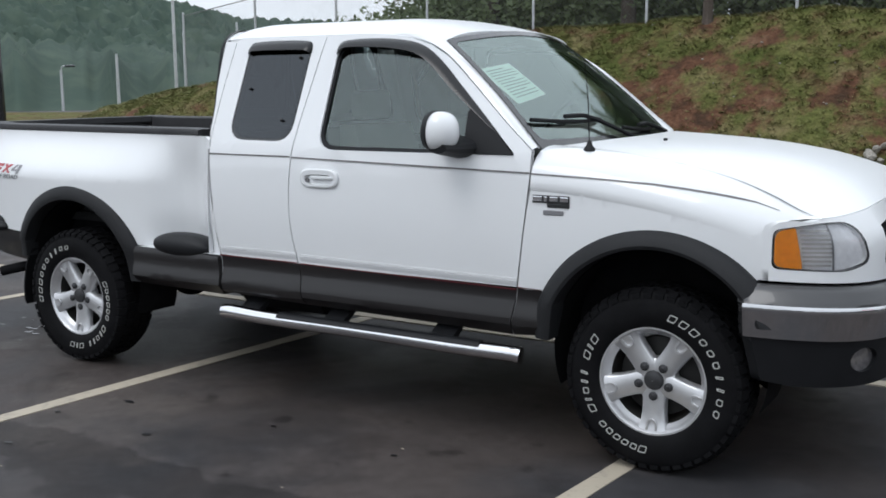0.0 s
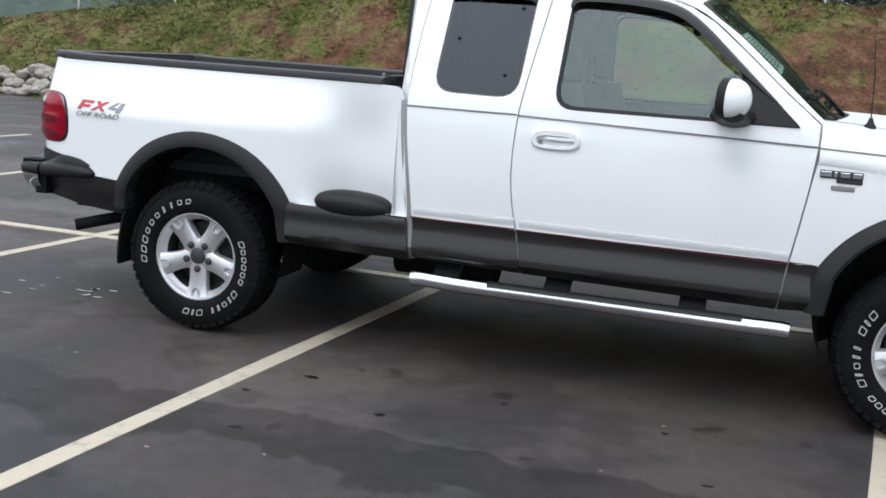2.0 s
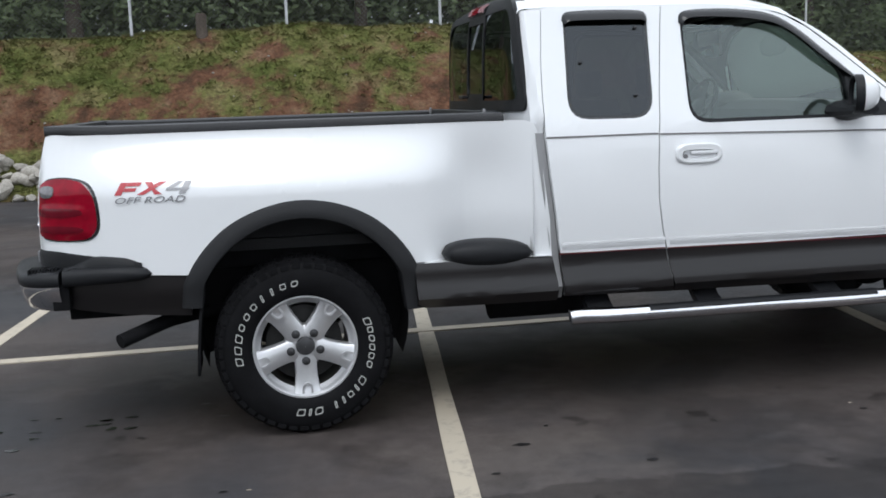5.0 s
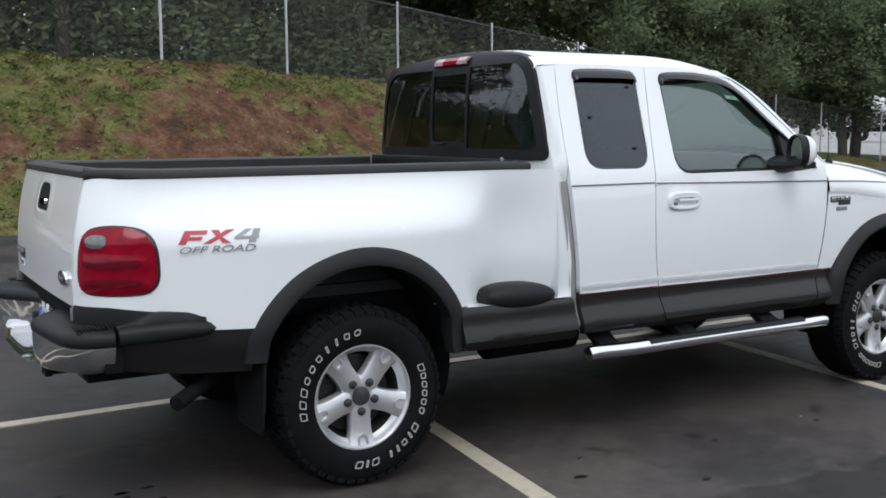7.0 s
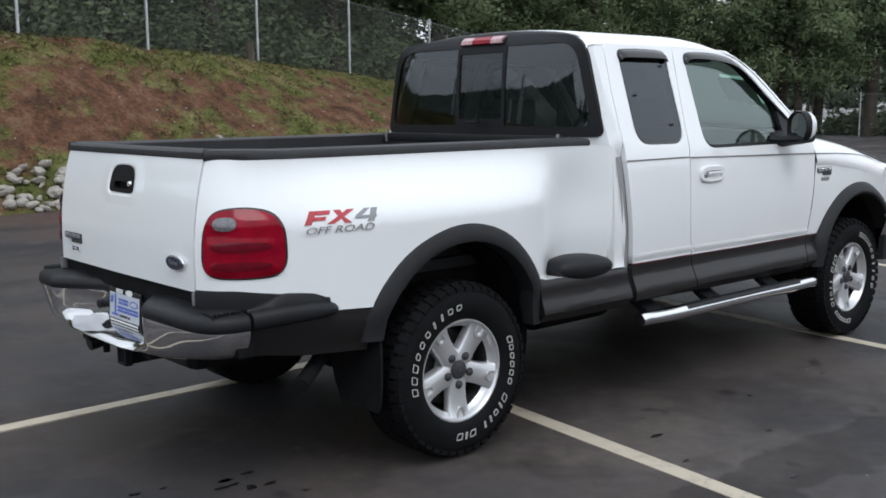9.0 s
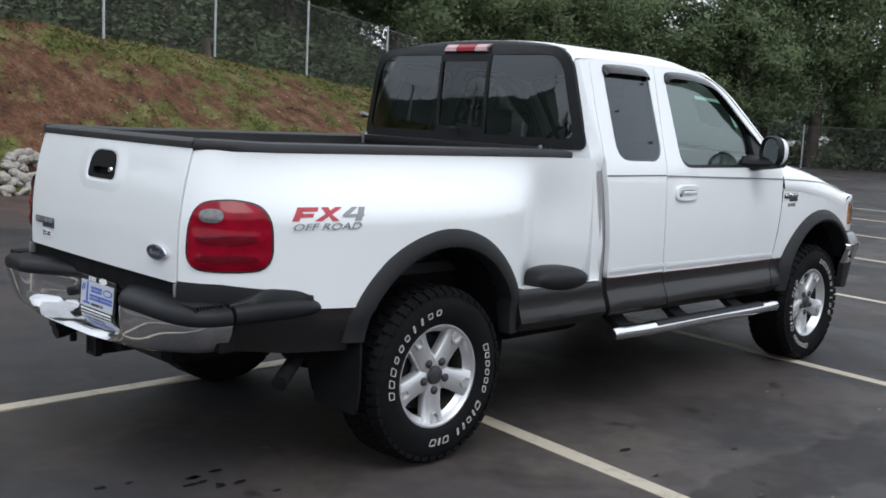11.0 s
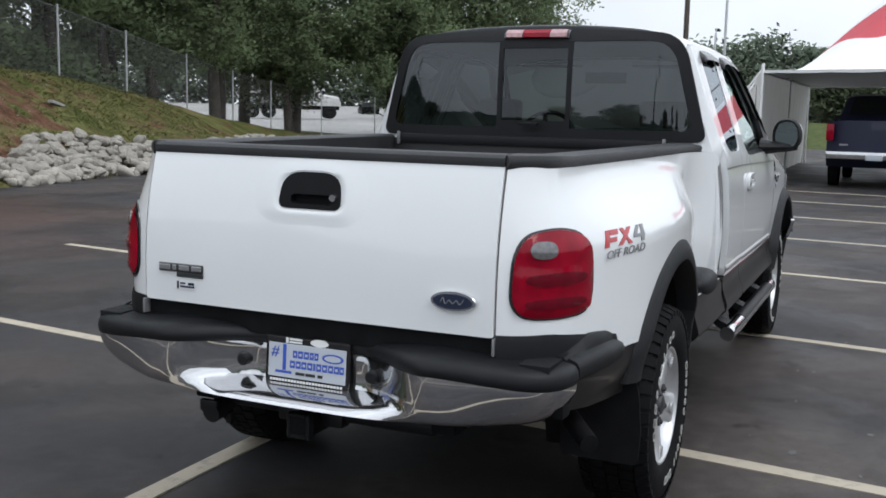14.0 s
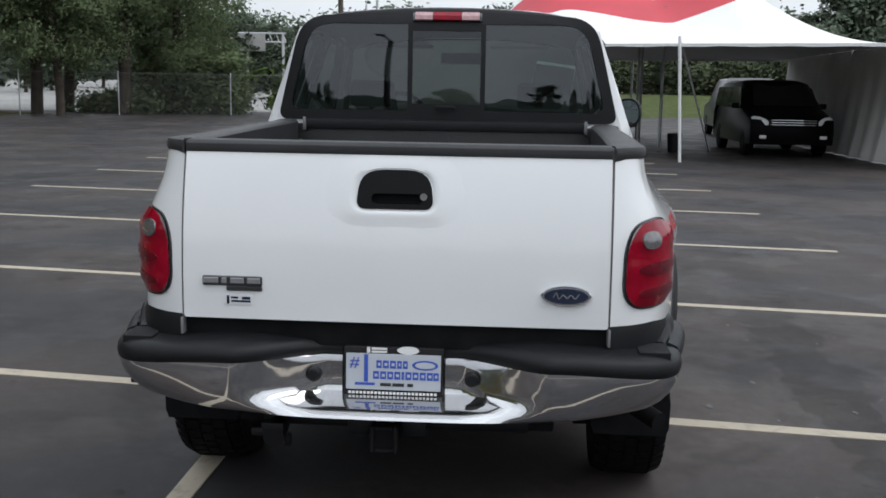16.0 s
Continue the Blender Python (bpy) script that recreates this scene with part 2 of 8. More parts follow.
M_LINER = material("bed_liner", (0.017, 0.017, 0.018), 0.6, 0, vary=0.15, scale=6, bump=0.4, bump_scale=150)
M_SEAT = material("grey_seat_cloth", (0.13, 0.125, 0.115), 0.9, 0, vary=0.1, scale=8, bump=0.3, bump_scale=300)
M_DASH = material("grey_dash", (0.22, 0.23, 0.22), 0.6, 0, vary=0.05, scale=6, bump=0.1, bump_scale=300)
M_LIGHTTRIM = material("pale_cabin_trim", (0.32, 0.32, 0.30), 0.8, 0, vary=0.05, scale=6)
M_PAPER = material("pale_green_paper", (0.78, 0.93, 0.87), 0.85, 0, vary=0.03, scale=20)
M_INK = material("grey_print", (0.22, 0.30, 0.28), 0.9)
M_RED = material("decal_red", (0.42, 0.025, 0.035), 0.4, 0, coat=0.4)
M_DGREY = material("decal_grey", (0.20, 0.20, 0.205), 0.4, 0.3, coat=0.3)
M_DSILV = material("decal_silver", (0.25, 0.25, 0.26), 0.4, 0.4)
M_BADGE = material("badge_black", (0.03, 0.032, 0.034), 0.3, 0.2, coat=0.5)
M_NAVY = material("badge_navy", (0.010, 0.018, 0.045), 0.25, 0, coat=0.8)
M_PLATE = material("plate_pale", (0.50, 0.53, 0.58), 0.35, 0.1)
M_BLUE = material("plate_blue", (0.035, 0.085, 0.42), 0.4)
M_WHITEP = material("white_print", (0.75, 0.75, 0.75), 0.5)
M_MAROON = material("maroon_pinstripe", (0.10, 0.012, 0.018), 0.3, 0, coat=0.5)
M_STRIPE = material("grey_pinstripe", (0.14, 0.13, 0.13), 0.4)
M_GAP = material("grey_seal", (0.27, 0.27, 0.275), 0.7)
G_DARK = glass("privacy_glass", (0.055, 0.058, 0.066), 0.0, 1.68, (0.88, 0.94, 1.0))
G_LIGHT = glass("green_glass", (0.76, 0.88, 0.83), 0.0, 2.0, (0.86, 0.97, 0.95))
G_REAR = glass("rear_privacy_glass", (0.22, 0.225, 0.235), 0.0, 1.74, (0.9, 0.95, 1.0))
G_SLIDE = glass("slider_glass", (0.42, 0.43, 0.43), 0.0, 1.58, (0.9, 0.95, 1.0))
G_WIND = glass("windshield_glass", (0.90, 0.96, 0.93), 0.0, 2.9, (0.84, 0.97, 0.93))
G_LENS = glass("lens_cover", (0.85, 0.86, 0.88))
M_GREYB = material("grey_bumper_top", (0.045, 0.045, 0.047), 0.32, 0.2, vary=0.05, scale=5, coat=0.4)
M_MIRROR = material("mirror_glass", (0.38, 0.40, 0.42), 0.02, 1.0)
M_FLUTE = material("fluted_clear_plastic", (0.70, 0.68, 0.65), 0.15, 0.4, coat=0.6)
M_LATCH = material("black_latch_plastic", (0.006, 0.006, 0.007), 0.55, 0, vary=0.1, scale=20, spec=0.15)
M_WHITEW = material("wet_white_paint", (0.765, 0.775, 0.785), 0.35, 0, vary=0.02, scale=3, bump=0.06, bump_scale=150, coat=0.15)
M_VISOR = material("smoked_acrylic", (0.010, 0.010, 0.011), 0.22, 0, vary=0.1, scale=12, spec=0.35)
# greyed white: soft shade put into the colour of mouldings and handle recesses
M_SHADE = material("soft_shade_grey", (0.52, 0.52, 0.525), 0.5, 0, vary=0.05, scale=8)
M_BARREL = material("dusty_dark_alloy", (0.035, 0.034, 0.033), 0.6, 0.4, vary=0.2, scale=20)
M_OIL = material("oil_stain", (0.012, 0.012, 0.013), 0.35, 0, vary=0.3, scale=30)
M_CARGO = material("frosted_clear_lens", (0.42, 0.24, 0.25), 0.25, 0, vary=0.2, scale=40, coat=0.5)
# ---- the pickup truck: x ahead, right side at -y, rear axle over the origin ----
WB, HUB_Z = 3.52, 0.395
truck = thing("pickup_truck", pose(0, 0, 0), "white extended-cab pickup truck with grey lower trim parked across stall lines", "pickup truck")


def cab_y(x, z):
    """Half width of the cab's side."""
    low = 0.957 + 0.016 * math.sin(math.pi * min(max((z - 0.73) / 0.54, 0), 1))
    if z < 0.735:
        low = 0.957 - 0.004 * math.sin(math.pi * min(max((0.735 - z) / 0.07, 0), 1)) + 0.024 * ease((0.685 - z) / 0.10) - 0.045 * ease((0.572 - z) / 0.055)
    if z > 1.255:
        low -= 0.36 * (z - 1.255) - 0.012 * ease((z - 1.255) / 0.05)
    return low - 0.035 * ease((x - 3.35) / 0.75) ** 2


def roof_edge(x):
    return 1.862 - 0.075 * max(0.0, (x - 1.95) / 0.5) ** 2 - 0.03 * max(0.0, (1.2 - x) / 0.18) ** 2


def cab_at(s):
    return lambda x, z: Vector((x, s * cab_y(x, z), z))


BACK = bend([(0.5, 1.012), (1.2, 1.015), (1.40, 1.017), (1.56, 1.020), (1.70, 1.026), (1.80, 1.033), (1.88, 1.047), (1.95, 1.085)])
BACK_EDGE = [(BACK(z) + 0.045 * ease((cab_y(1.0, z) - 0.05 - 0.60) / 0.28) ** 2, z) for z in np.linspace(0.7, 1.845, 24)]
SEAM_M = [(1.723, 0.53), (1.685, 0.735), (1.66, 0.85), (1.645, 0.97), (1.643, 1.10), (1.652, 1.27), (1.675, 1.45), (1.702, 1.62), (1.728, 1.78), (1.742, 1.855)]
SEAM_R = [(1.189, 0.54), (1.172, 0.745), (1.153, 0.92), (1.130, 1.10), (1.114, 1.27), (1.118, 1.45), (1.13, 1.62), (1.15, 1.78), (1.158, 1.845)]
SEAM_F = [(2.875, 0.515), (2.901, 0.735), (2.925, 0.9), (2.948, 1.08), (2.962, 1.23), (2.958, 1.335)]
A_DOOR = [(2.12, 1.853), (2.25, 1.832), (2.36, 1.80), (2.47, 1.74), (2.62, 1.618), (2.80, 1.462), (2.958, 1.335)]


def line_x(points, z):
    return float(np.interp(z, [p[1] for p in points], [p[0] for p in points]))


def shifted(points, d):
    return [(x + d, z) for x, z in points]


FRONT_GLASS = [(1.822, 1.326, 0.09), (1.842, 1.797, 0.06), (2.310, 1.797, 0.13), (2.575, 1.572, 0.03), (2.615, 1.52, 0.03), (2.635, 1.326, 0.03)]
FRONT_OPEN = [(1.806, 1.308, 0.10), (1.826, 1.812, 0.07), (2.315, 1.812, 0.14), (2.60, 1.575, 0.05), (2.885, 1.312, 0.02)]
QUARTER_GLASS = [(1.238, 1.358, 0.09), (1.268, 1.80, 0.03), (1.652, 1.80, 0.03), (1.622, 1.352, 0.09)]
QUARTER_OPEN = [(1.226, 1.345, 0.10), (1.257, 1.812, 0.035), (1.665, 1.812, 0.035), (1.634, 1.340, 0.10)]


def build_cab_side(s):
    inward = (0, -0.03 * s, 0)
    out = (0, s, 0)
    gap = 0.003
    # front door, with its window
    up = [p for p in SEAM_M if p[1] > 0.73]
    white = shifted(up, gap) + [(x, roof_edge(x) - 0.006) for x in np.linspace(1.77, 2.1, 5)] + A_DOOR + [(line_x(SEAM_F, z) - gap, z) for z in (1.23, 1.08, 0.9, 0.738)]
    door = part("front_door", panel(white, [rounded(FRONT_OPEN)], cab_at(s), rim=inward, out=out), M_WHITE, truck, "white front door with a body-coloured handle")
    grey = [(line_x(SEAM_M, z) + gap, z) for z in (0.53, 0.60, 0.67, 0.733)] + [(line_x(SEAM_F, z) - gap, z) for z in (0.733, 0.67, 0.60, 0.517)]
    part("lower_panel", panel(grey, [], cab_at(s), (0.1, 0.03), inward, out), M_GREYP, door, "dark grey lower door panel")
    trim_at = lambda x, z: Vector((x, s * (cab_y(x, z) - 0.010), z))
    part("window_frame", panel(rounded(FRONT_OPEN), [rounded(FRONT_GLASS)], trim_at, (0.1, 0.08), inward, out), M_BLACK, door, "black window frame")
    pane_at = lambda x, z: Vector((x, s * (cab_y(x, z) - 0.020), z))
    part("window_pane", panel(rounded([(x, z, r) for x, z, r in FRONT_GLASS]), [], pane_at, (0.2, 0.1), None, out), G_LIGHT, door, "clear side window")
    # pinstripes lie proud of the paint
    for name, mat, zs, wide, x0, x1 in (("pinstripe", M_STRIPE, (1.266, 1.240), 0.0036, 1.655, 2.958), ("lower_pinstripe", M_MAROON, (0.7375, 0.7265), 0.003, 1.69, 2.90)):
        bm = bmesh.new()
        rows = []
        for x in np.linspace(x0, x1, 16):
            z = float(np.interp(x, (x0, x1), zs))
            rows.append([(x, s * (cab_y(x, z + d) + e), z + d) for d, e in ((-wide, 0.0), (-wide, 0.003), (wide, 0.003), (wide, 0.0))])
        loft(bm, rows, False, False)
        part(name, bm, mat, door)
    # moulding crease over the grey panel
    bm = bmesh.new()
    rows = [[(x, s * (cab_y(x, z) + e), z + d) for d, e in ((0.016, -0.002), (0.006, 0.005), (-0.012, 0.001), (-0.016, -0.002))] for x in np.linspace(1.70, 2.90, 14) for z in [0.768 - 0.008 * (x - 1.7)]]
    loft(bm, rows, False, False)
    part("side_moulding", bm, M_WHITE, door)
    # added grey strip that draws the soft shadow line along the moulding
    bm = bmesh.new()
    loft(bm, [[(x, s * (cab_y(x, z) + e), z + d) for d, e in ((0.020, -0.001), (0.019, 0.0035), (0.010, 0.0068), (0.009, -0.001))] for x in np.linspace(1.70, 2.90, 14) for z in [0.768 - 0.008 * (x - 1.7)]], False, False)
    part("moulding_shade", bm, M_SHADE, door)
    door_handle(s, door)
    # pale rubber in the door gaps
    for line, owner_name in ((SEAM_M, "door_seal"), (SEAM_F, "door_seal")):
        bm = bmesh.new()
        loft(bm, [[(x + d, s * (cab_y(x, z) - 0.010), z) for d in (-0.008, 0.008)] for x, z in smooth_line(line, 3)], False, False)
        part(owner_name, bm, M_GAP, door)
    # rear half door
    edge = [p for p in SEAM_R if p[1] > 0.73]
    white = edge + [(x, roof_edge(x) - 0.006) for x in np.linspace(1.2, 1.70, 6)] + shifted(up, -gap)[::-1]
    rear = part("rear_door", panel(white, [rounded(QUARTER_OPEN)], cab_at(s), rim=inward, out=out), M_WHITE, truck, "white rear half door without a handle")
    grey = [(line_x(SEAM_R, z), z) for z in (0.545, 0.6, 0.67, 0.738)] + [(line_x(SEAM_M, z) - gap, z) for z in (0.738, 0.67, 0.6, 0.53)]
    part("lower_panel", panel(grey, [], cab_at(s), (0.1, 0.03), inward, out), M_GREYP, rear, "dark grey lower door panel")
    seal_at = lambda x, z: Vector((x, s * (cab_y(x, z) - 0.006), z))
    part("window_seal", panel(rounded(QUARTER_OPEN), [rounded(QUARTER_GLASS)], seal_at, (0.1, 0.08), inward, out), M_GLOSSB, rear)
    part("window_pane", panel(rounded(QUARTER_GLASS), [], lambda x, z: Vector((x, s * (cab_y(x, z) - 0.004), z)), (0.2, 0.1), None, out), G_DARK, rear, "dark tinted rear side window")
    for hx, hz in ((1.315, 1.60), (1.56, 1.445), (1.60, 1.755)):
        bm = bmesh.new()
        lathe(bm, [(0.0001, 0.006), (0.008, 0.004), (0.009, 0)], 10, "y")
        bmesh.ops.transform(bm, matrix=Matrix.Translation((hx, s * cab_y(hx, hz) - 0.003, hz)) @ Matrix.Diagonal((1, s, 1, 1)), verts=bm.verts)
        part("latch_cap", bm, M_GLOSSB, rear)
    for name, mat, z0, wide, x0, x1 in (("pinstripe", M_STRIPE, 1.269, 0.0036, 1.115, 1.645), ("lower_pinstripe", M_MAROON, 0.740, 0.003, 1.165, 1.68)):
        bm = bmesh.new()
        rows = [[(x, s * (cab_y(x, z0 + d) + e), z0 + d) for d, e in ((-wide, 0.0), (-wide, 0.003), (wide, 0.003), (wide, 0.0))] for x in np.linspace(x0, x1, 8)]
        loft(bm, rows, False, False)
        part(name, bm, mat, rear)
    bm = bmesh.new()
    rows = [[(x, s * (cab_y(x, z) + e), z + d) for d, e in ((0.016, -0.002), (0.006, 0.005), (-0.012, 0.001), (-0.016, -0.002))] for x in np.linspace(1.18, 1.675, 8) for z in [0.772]]
    loft(bm, rows, False, False)
    part("side_moulding", bm, M_WHITE, rear)
    # the same drawn shadow line on the rear door's moulding
    bm = bmesh.new()
    loft(bm, [[(x, s * (cab_y(x, z) + e), z + d) for d, e in ((0.020, -0.001), (0.019, 0.0035), (0.010, 0.0068), (0.009, -0.001))] for x in np.linspace(1.18, 1.675, 8) for z in [0.772]], False, False)
    part("moulding_shade", bm, M_SHADE, rear)
    # vent visors over both windows
    for path, deep, owner in (([(1.250, 1.795), (1.260, 1.822), (1.30, 1.836), (1.46, 1.841), (1.62, 1.836), (1.658, 1.822), (1.666, 1.795)], 0.048, rear),
                              ([(1.818, 1.775), (1.828, 1.812), (1.87, 1.832), (2.0, 1.838), (2.15, 1.832), (2.30, 1.805), (2.42, 1.735), (2.56, 1.612), (2.70, 1.485), (2.80, 1.392)], 0.045, door)):
        bm = bmesh.new()
        line = smooth_line(path, 5)
        mid = Vector((np.mean([p[0] for p in line]), 0, 1.50))
        rows = []
        for i, (x, z) in enumerate(line):
            end = math.sin(math.pi * i / (len(line) - 1)) ** 0.5
            way = (mid - Vector((x, 0, z)))
            way = Vector((way.x * 0.5, 0, way.z)).normalized()
            d = deep * (0.35 + 0.65 * end)
            q = Vector((x, 0, z)) + way * d
            qm = Vector((x, 0, z)) + way * d * 0.5
            rows.append([(x, s * (cab_y(x, z) + 0.001), z), (qm.x, s * (cab_y(qm.x, qm.z) + 0.018 * end + 0.006), qm.z), (q.x, s * (cab_y(q.x, q.z) + 0.028 * end + 0.004), q.z),
                         (q.x, s * (cab_y(q.x, q.z) + 0.022 * end), q.z), (x, s * (cab_y(x, z) - 0.004), z)])
        loft(bm, rows, True, True)
        part("vent_visor", bm, M_VISOR, owner, "smoked black vent visor", 50)
    # rear pillar of the cab
    pil = [p for p in BACK_EDGE if p[1] > 0.745] + [p for p in shifted(SEAM_R, -gap) if p[1] > 0.74][::-1]
    part("rear_pillar", panel(pil, [], lambda x, z: Vector((x, s * (cab_y(x, z) - 0.05 * ease((line_x(BACK_EDGE, z) + 0.05 - x) / 0.05) ** 2 - 0.042 * ease((1.335 - z) / 0.03)), z)), (0.02, 0.05), None, out), M_WHITE, truck)
    # A pillar between door and windshield
    bm = bmesh.new()
    rows = []
    for i, (x, z) in enumerate(smooth_line(A_DOOR, 3)):
        t = i / (len(smooth_line(A_DOOR, 3)) - 1)
        a = Vector((x + 0.003, s * cab_y(x, z), z + 0.004))
        w = shield(s * 1.0, t)
        c = (a + w) / 2 + Vector((0.012, 0.016 * s, 0.012))
        rows.append([a, a.lerp(c, 0.6) + Vector((0.002, 0.003 * s, 0.002)), c, c.lerp(w, 0.6), w])
    loft(bm, rows, False, False)
    part("a_pillar", bm, M_WHITE, truck, "", 60)
    mirror(s)




def shield(u, v):
    """The windshield: u across (-1 right, 1 left), v from top to bottom."""
    b = 1 - u * u
    x = (2.40 + 0.07 * b) * (1 - v) + (2.965 + 0.13 * b) * v
    z = (1.822 + 0.062 * b) * (1 - v) + (1.335 - 0.01 * b) * v + 0.022 * math.sin(math.pi * v)
    return Vector((x, u * (0.715 * (1 - v) + 0.86 * v), z))


def door_handle(s, door):
    at = Matrix.Translation((1.838, s * cab_y(1.838, 1.172), 1.172))
    bm = bmesh.new()
    ring = lambda a, h, y, zc=0.0: [(a * math.copysign(abs(math.cos(t)) ** 0.6, math.cos(t)), s * y, zc + h * math.copysign(abs(math.sin(t)) ** 0.7, math.sin(t))) for t in np.linspace(0, 2 * math.pi, 28, endpoint=False)]
    loft(bm, [ring(0.112, 0.048, -0.002), ring(0.112, 0.048, 0.012), ring(0.104, 0.041, 0.017), ring(0.088, 0.024, 0.016, -0.006), ring(0.082, 0.018, -0.006, -0.008)], True, False)
    bmesh.ops.transform(bm, matrix=at, verts=bm.verts)
    body = part("door_handle", bm, M_WHITE, door, "white oval door handle")
    # floor of the handle's hollow, greyed to look shaded
    bm = bmesh.new()
    loft(bm, [ring(0.084, 0.020, -0.004, -0.008), ring(0.02, 0.004, -0.006, -0.008)], True, True)
    bmesh.ops.transform(bm, matrix=at, verts=bm.verts)
    part("recess", bm, M_SHADE, body)
    bm = bmesh.new()
    box(bm, -0.045, 0.085, 0.002 if s > 0 else -0.019, 0.019 if s > 0 else -0.002, -0.004, 0.012, 0.005)
    bmesh.ops.transform(bm, matrix=at, verts=bm.verts)
    part("paddle", bm, M_WHITE, body)
    bm = bmesh.new()
    lathe(bm, [(0.0001, 0.020), (0.009, 0.020), (0.010, 0.008)], 12, "y", (-0.068, 0, -0.012))
    bmesh.ops.transform(bm, matrix=at @ Matrix.Diagonal((1, s, 1, 1)), verts=bm.verts)
    part("key_lock", bm, M_DGREY, body)


def mirror(s):
    bm = bmesh.new()
    rings = []
    for x, sc, sy in ((2.565, 0.80, 0.0), (2.575, 0.98, 0.0), (2.594, 0.985, 0.0), (2.616, 0.92, 0.002), (2.637, 0.79, 0.004), (2.655, 0.58, 0.006), (2.666, 0.34, 0.007), (2.670, 0.10, 0.007)):
        ring = []
        for t in np.linspace(0, 2 * math.pi, 24, endpoint=False):
            c, q = math.copysign(abs(math.cos(t)) ** 0.82, math.cos(t)), math.copysign(abs(math.sin(t)) ** 0.88, math.sin(t))
            ring.append((x, s * (1.080 + 0.086 * sc * c), 1.425 + (0.098 if q > 0 else 0.082) * sc * q + sy))
        rings.append(ring)
    loft(bm, rings)
    # the glass is turned towards the driver
    turn = Matrix.Translation((2.60, s * 1.07, 0)) @ Matrix.Rotation(radians(20 * s), 4, "Z") @ Matrix.Translation((-2.60, s * -1.07, -0.018))
    bmesh.ops.transform(bm, matrix=turn, verts=bm.verts)
    body = part("door_mirror", bm, M_WHITE, truck, "white door mirror with a black rim and foot", 50)
    bm = bmesh.new()
    ring = lambda x, k: [(x, s * (1.080 + 0.086 * k * math.copysign(abs(math.cos(t)) ** 0.82, math.cos(t))), 1.425 + (0.098 if math.sin(t) > 0 else 0.082) * k * math.copysign(abs(math.sin(t)) ** 0.88, math.sin(t))) for t in np.linspace(0, 2 * math.pi, 24, endpoint=False)]
    loft(bm, [ring(2.590, 1.012), ring(2.56, 1.02), ring(2.550, 0.97), ring(2.551, 0.89), ring(2.564, 0.85)], True, False)
    bmesh.ops.transform(bm, matrix=turn, verts=bm.verts)
    part("mirror_rim", bm, M_BLACK, body)
    bm = bmesh.new()
    loft(bm, [ring(2.5625, 0.84), ring(2.5615, 0.02)], True, True)
    bmesh.ops.transform(bm, matrix=turn, verts=bm.verts)
    part("mirror_glass", bm, M_MIRROR, body)
    # foot and sail of the mirror
    bm = bmesh.new()
    sail = [(2.625, 1.318), (2.618, 1.50), (2.66, 1.505), (2.76, 1.42), (2.878, 1.315)]
    bm2 = panel(sail, [], lambda x, z: Vector((x, s * (cab_y(x, z) + 0.008), z)), (0.1, 0.1), (0, -0.02 * s, 0), (0, s, 0))
    part("mirror_sail", bm2, M_BLACK, body)
    loft(bm, [[(2.60 + 0.07 * math.cos(t) * k, s * y, z + 0.035 * math.sin(t) * k) for t in np.linspace(0, 2 * math.pi, 12, endpoint=False)] for y, z, k in ((0.92, 1.338, 1.5), (0.97, 1.337, 1.2), (1.02, 1.338, 0.95), (1.07, 1.340, 0.85), (1.13, 1.345, 0.65))])
    part("mirror_arm", bm, M_BLACK, body)


for side in (-1, 1):
    build_cab_side(side)


# ---- roof, windshield, cab back ----
def roof_at(x, y):
    t = abs(y) / 0.742
    return Vector((x, y, roof_edge(x) + 0.100 - 0.047 * t**2 - 0.053 * t**7))


roof_out = [(1.10, -0.742)] + [(x, -0.742) for x in np.linspace(1.3, 2.2, 6)] + [(2.36, -0.735), (2.405, -0.70)] + [(2.40 + 0.068 * (1 - (y / 0.715) ** 2), y) for y in np.linspace(-0.6, 0.6, 9)] + [(2.405, 0.70), (2.36, 0.735)] + [(x, 0.742) for x in np.linspace(2.2, 1.3, 6)] + [(1.10, 0.742), (1.11, 0.4), (1.11, -0.4)]
part("roof", panel(roof_out, [], roof_at, (0.1, 0.06), (0, 0, -0.02), (0, 0, 1)), M_WHITEW, truck, "white roof panel")
frit = rounded([(-0.995, 0.0, 0.02), (0.995, 0.0, 0.02), (0.995, 1.0, 0.02), (-0.995, 1.0, 0.02)])
clear = rounded([(-0.955, 0.045, 0.05), (0.955, 0.045, 0.05), (0.955, 0.93, 0.05), (-0.955, 0.93, 0.05)])
wind = part("windshield", panel(clear, [], lambda u, v: shield(u, v), (0.1, 0.08), None, (1, 0, 0.5)), G_WIND, truck, "windshield with a paper sheet behind it")
part("windshield_surround", panel(frit, [clear], lambda u, v: shield(u, v) + Vector((0.003, 0, 0.002)), (0.1, 0.08), (-0.01, 0, -0.008), (1, 0, 0.5)), M_GLOSSB, wind)
# ---- cab back with its sliding window ----
def back_x(y, z):
    return BACK(z) + 0.045 * ease((abs(y) - 0.60) / 0.28) ** 2


def back_at(d=0.0):
    return lambda y, z: Vector((back_x(y, z) - d, y, z))


def cab_back_outline():
    half = [(cab_y(1.0, z) - 0.047, z) for z in (0.60, 1.0, 1.25, 1.33, 1.40, 1.48, 1.56, 1.64, 1.70, 1.76, 1.80)] + [(0.712, 1.845), (0.66, 1.888), (0.50, 1.918), (0.2, 1.936)]
    return [(y, z) for y, z in half] + [(-y, z) for y, z in half[::-1]]


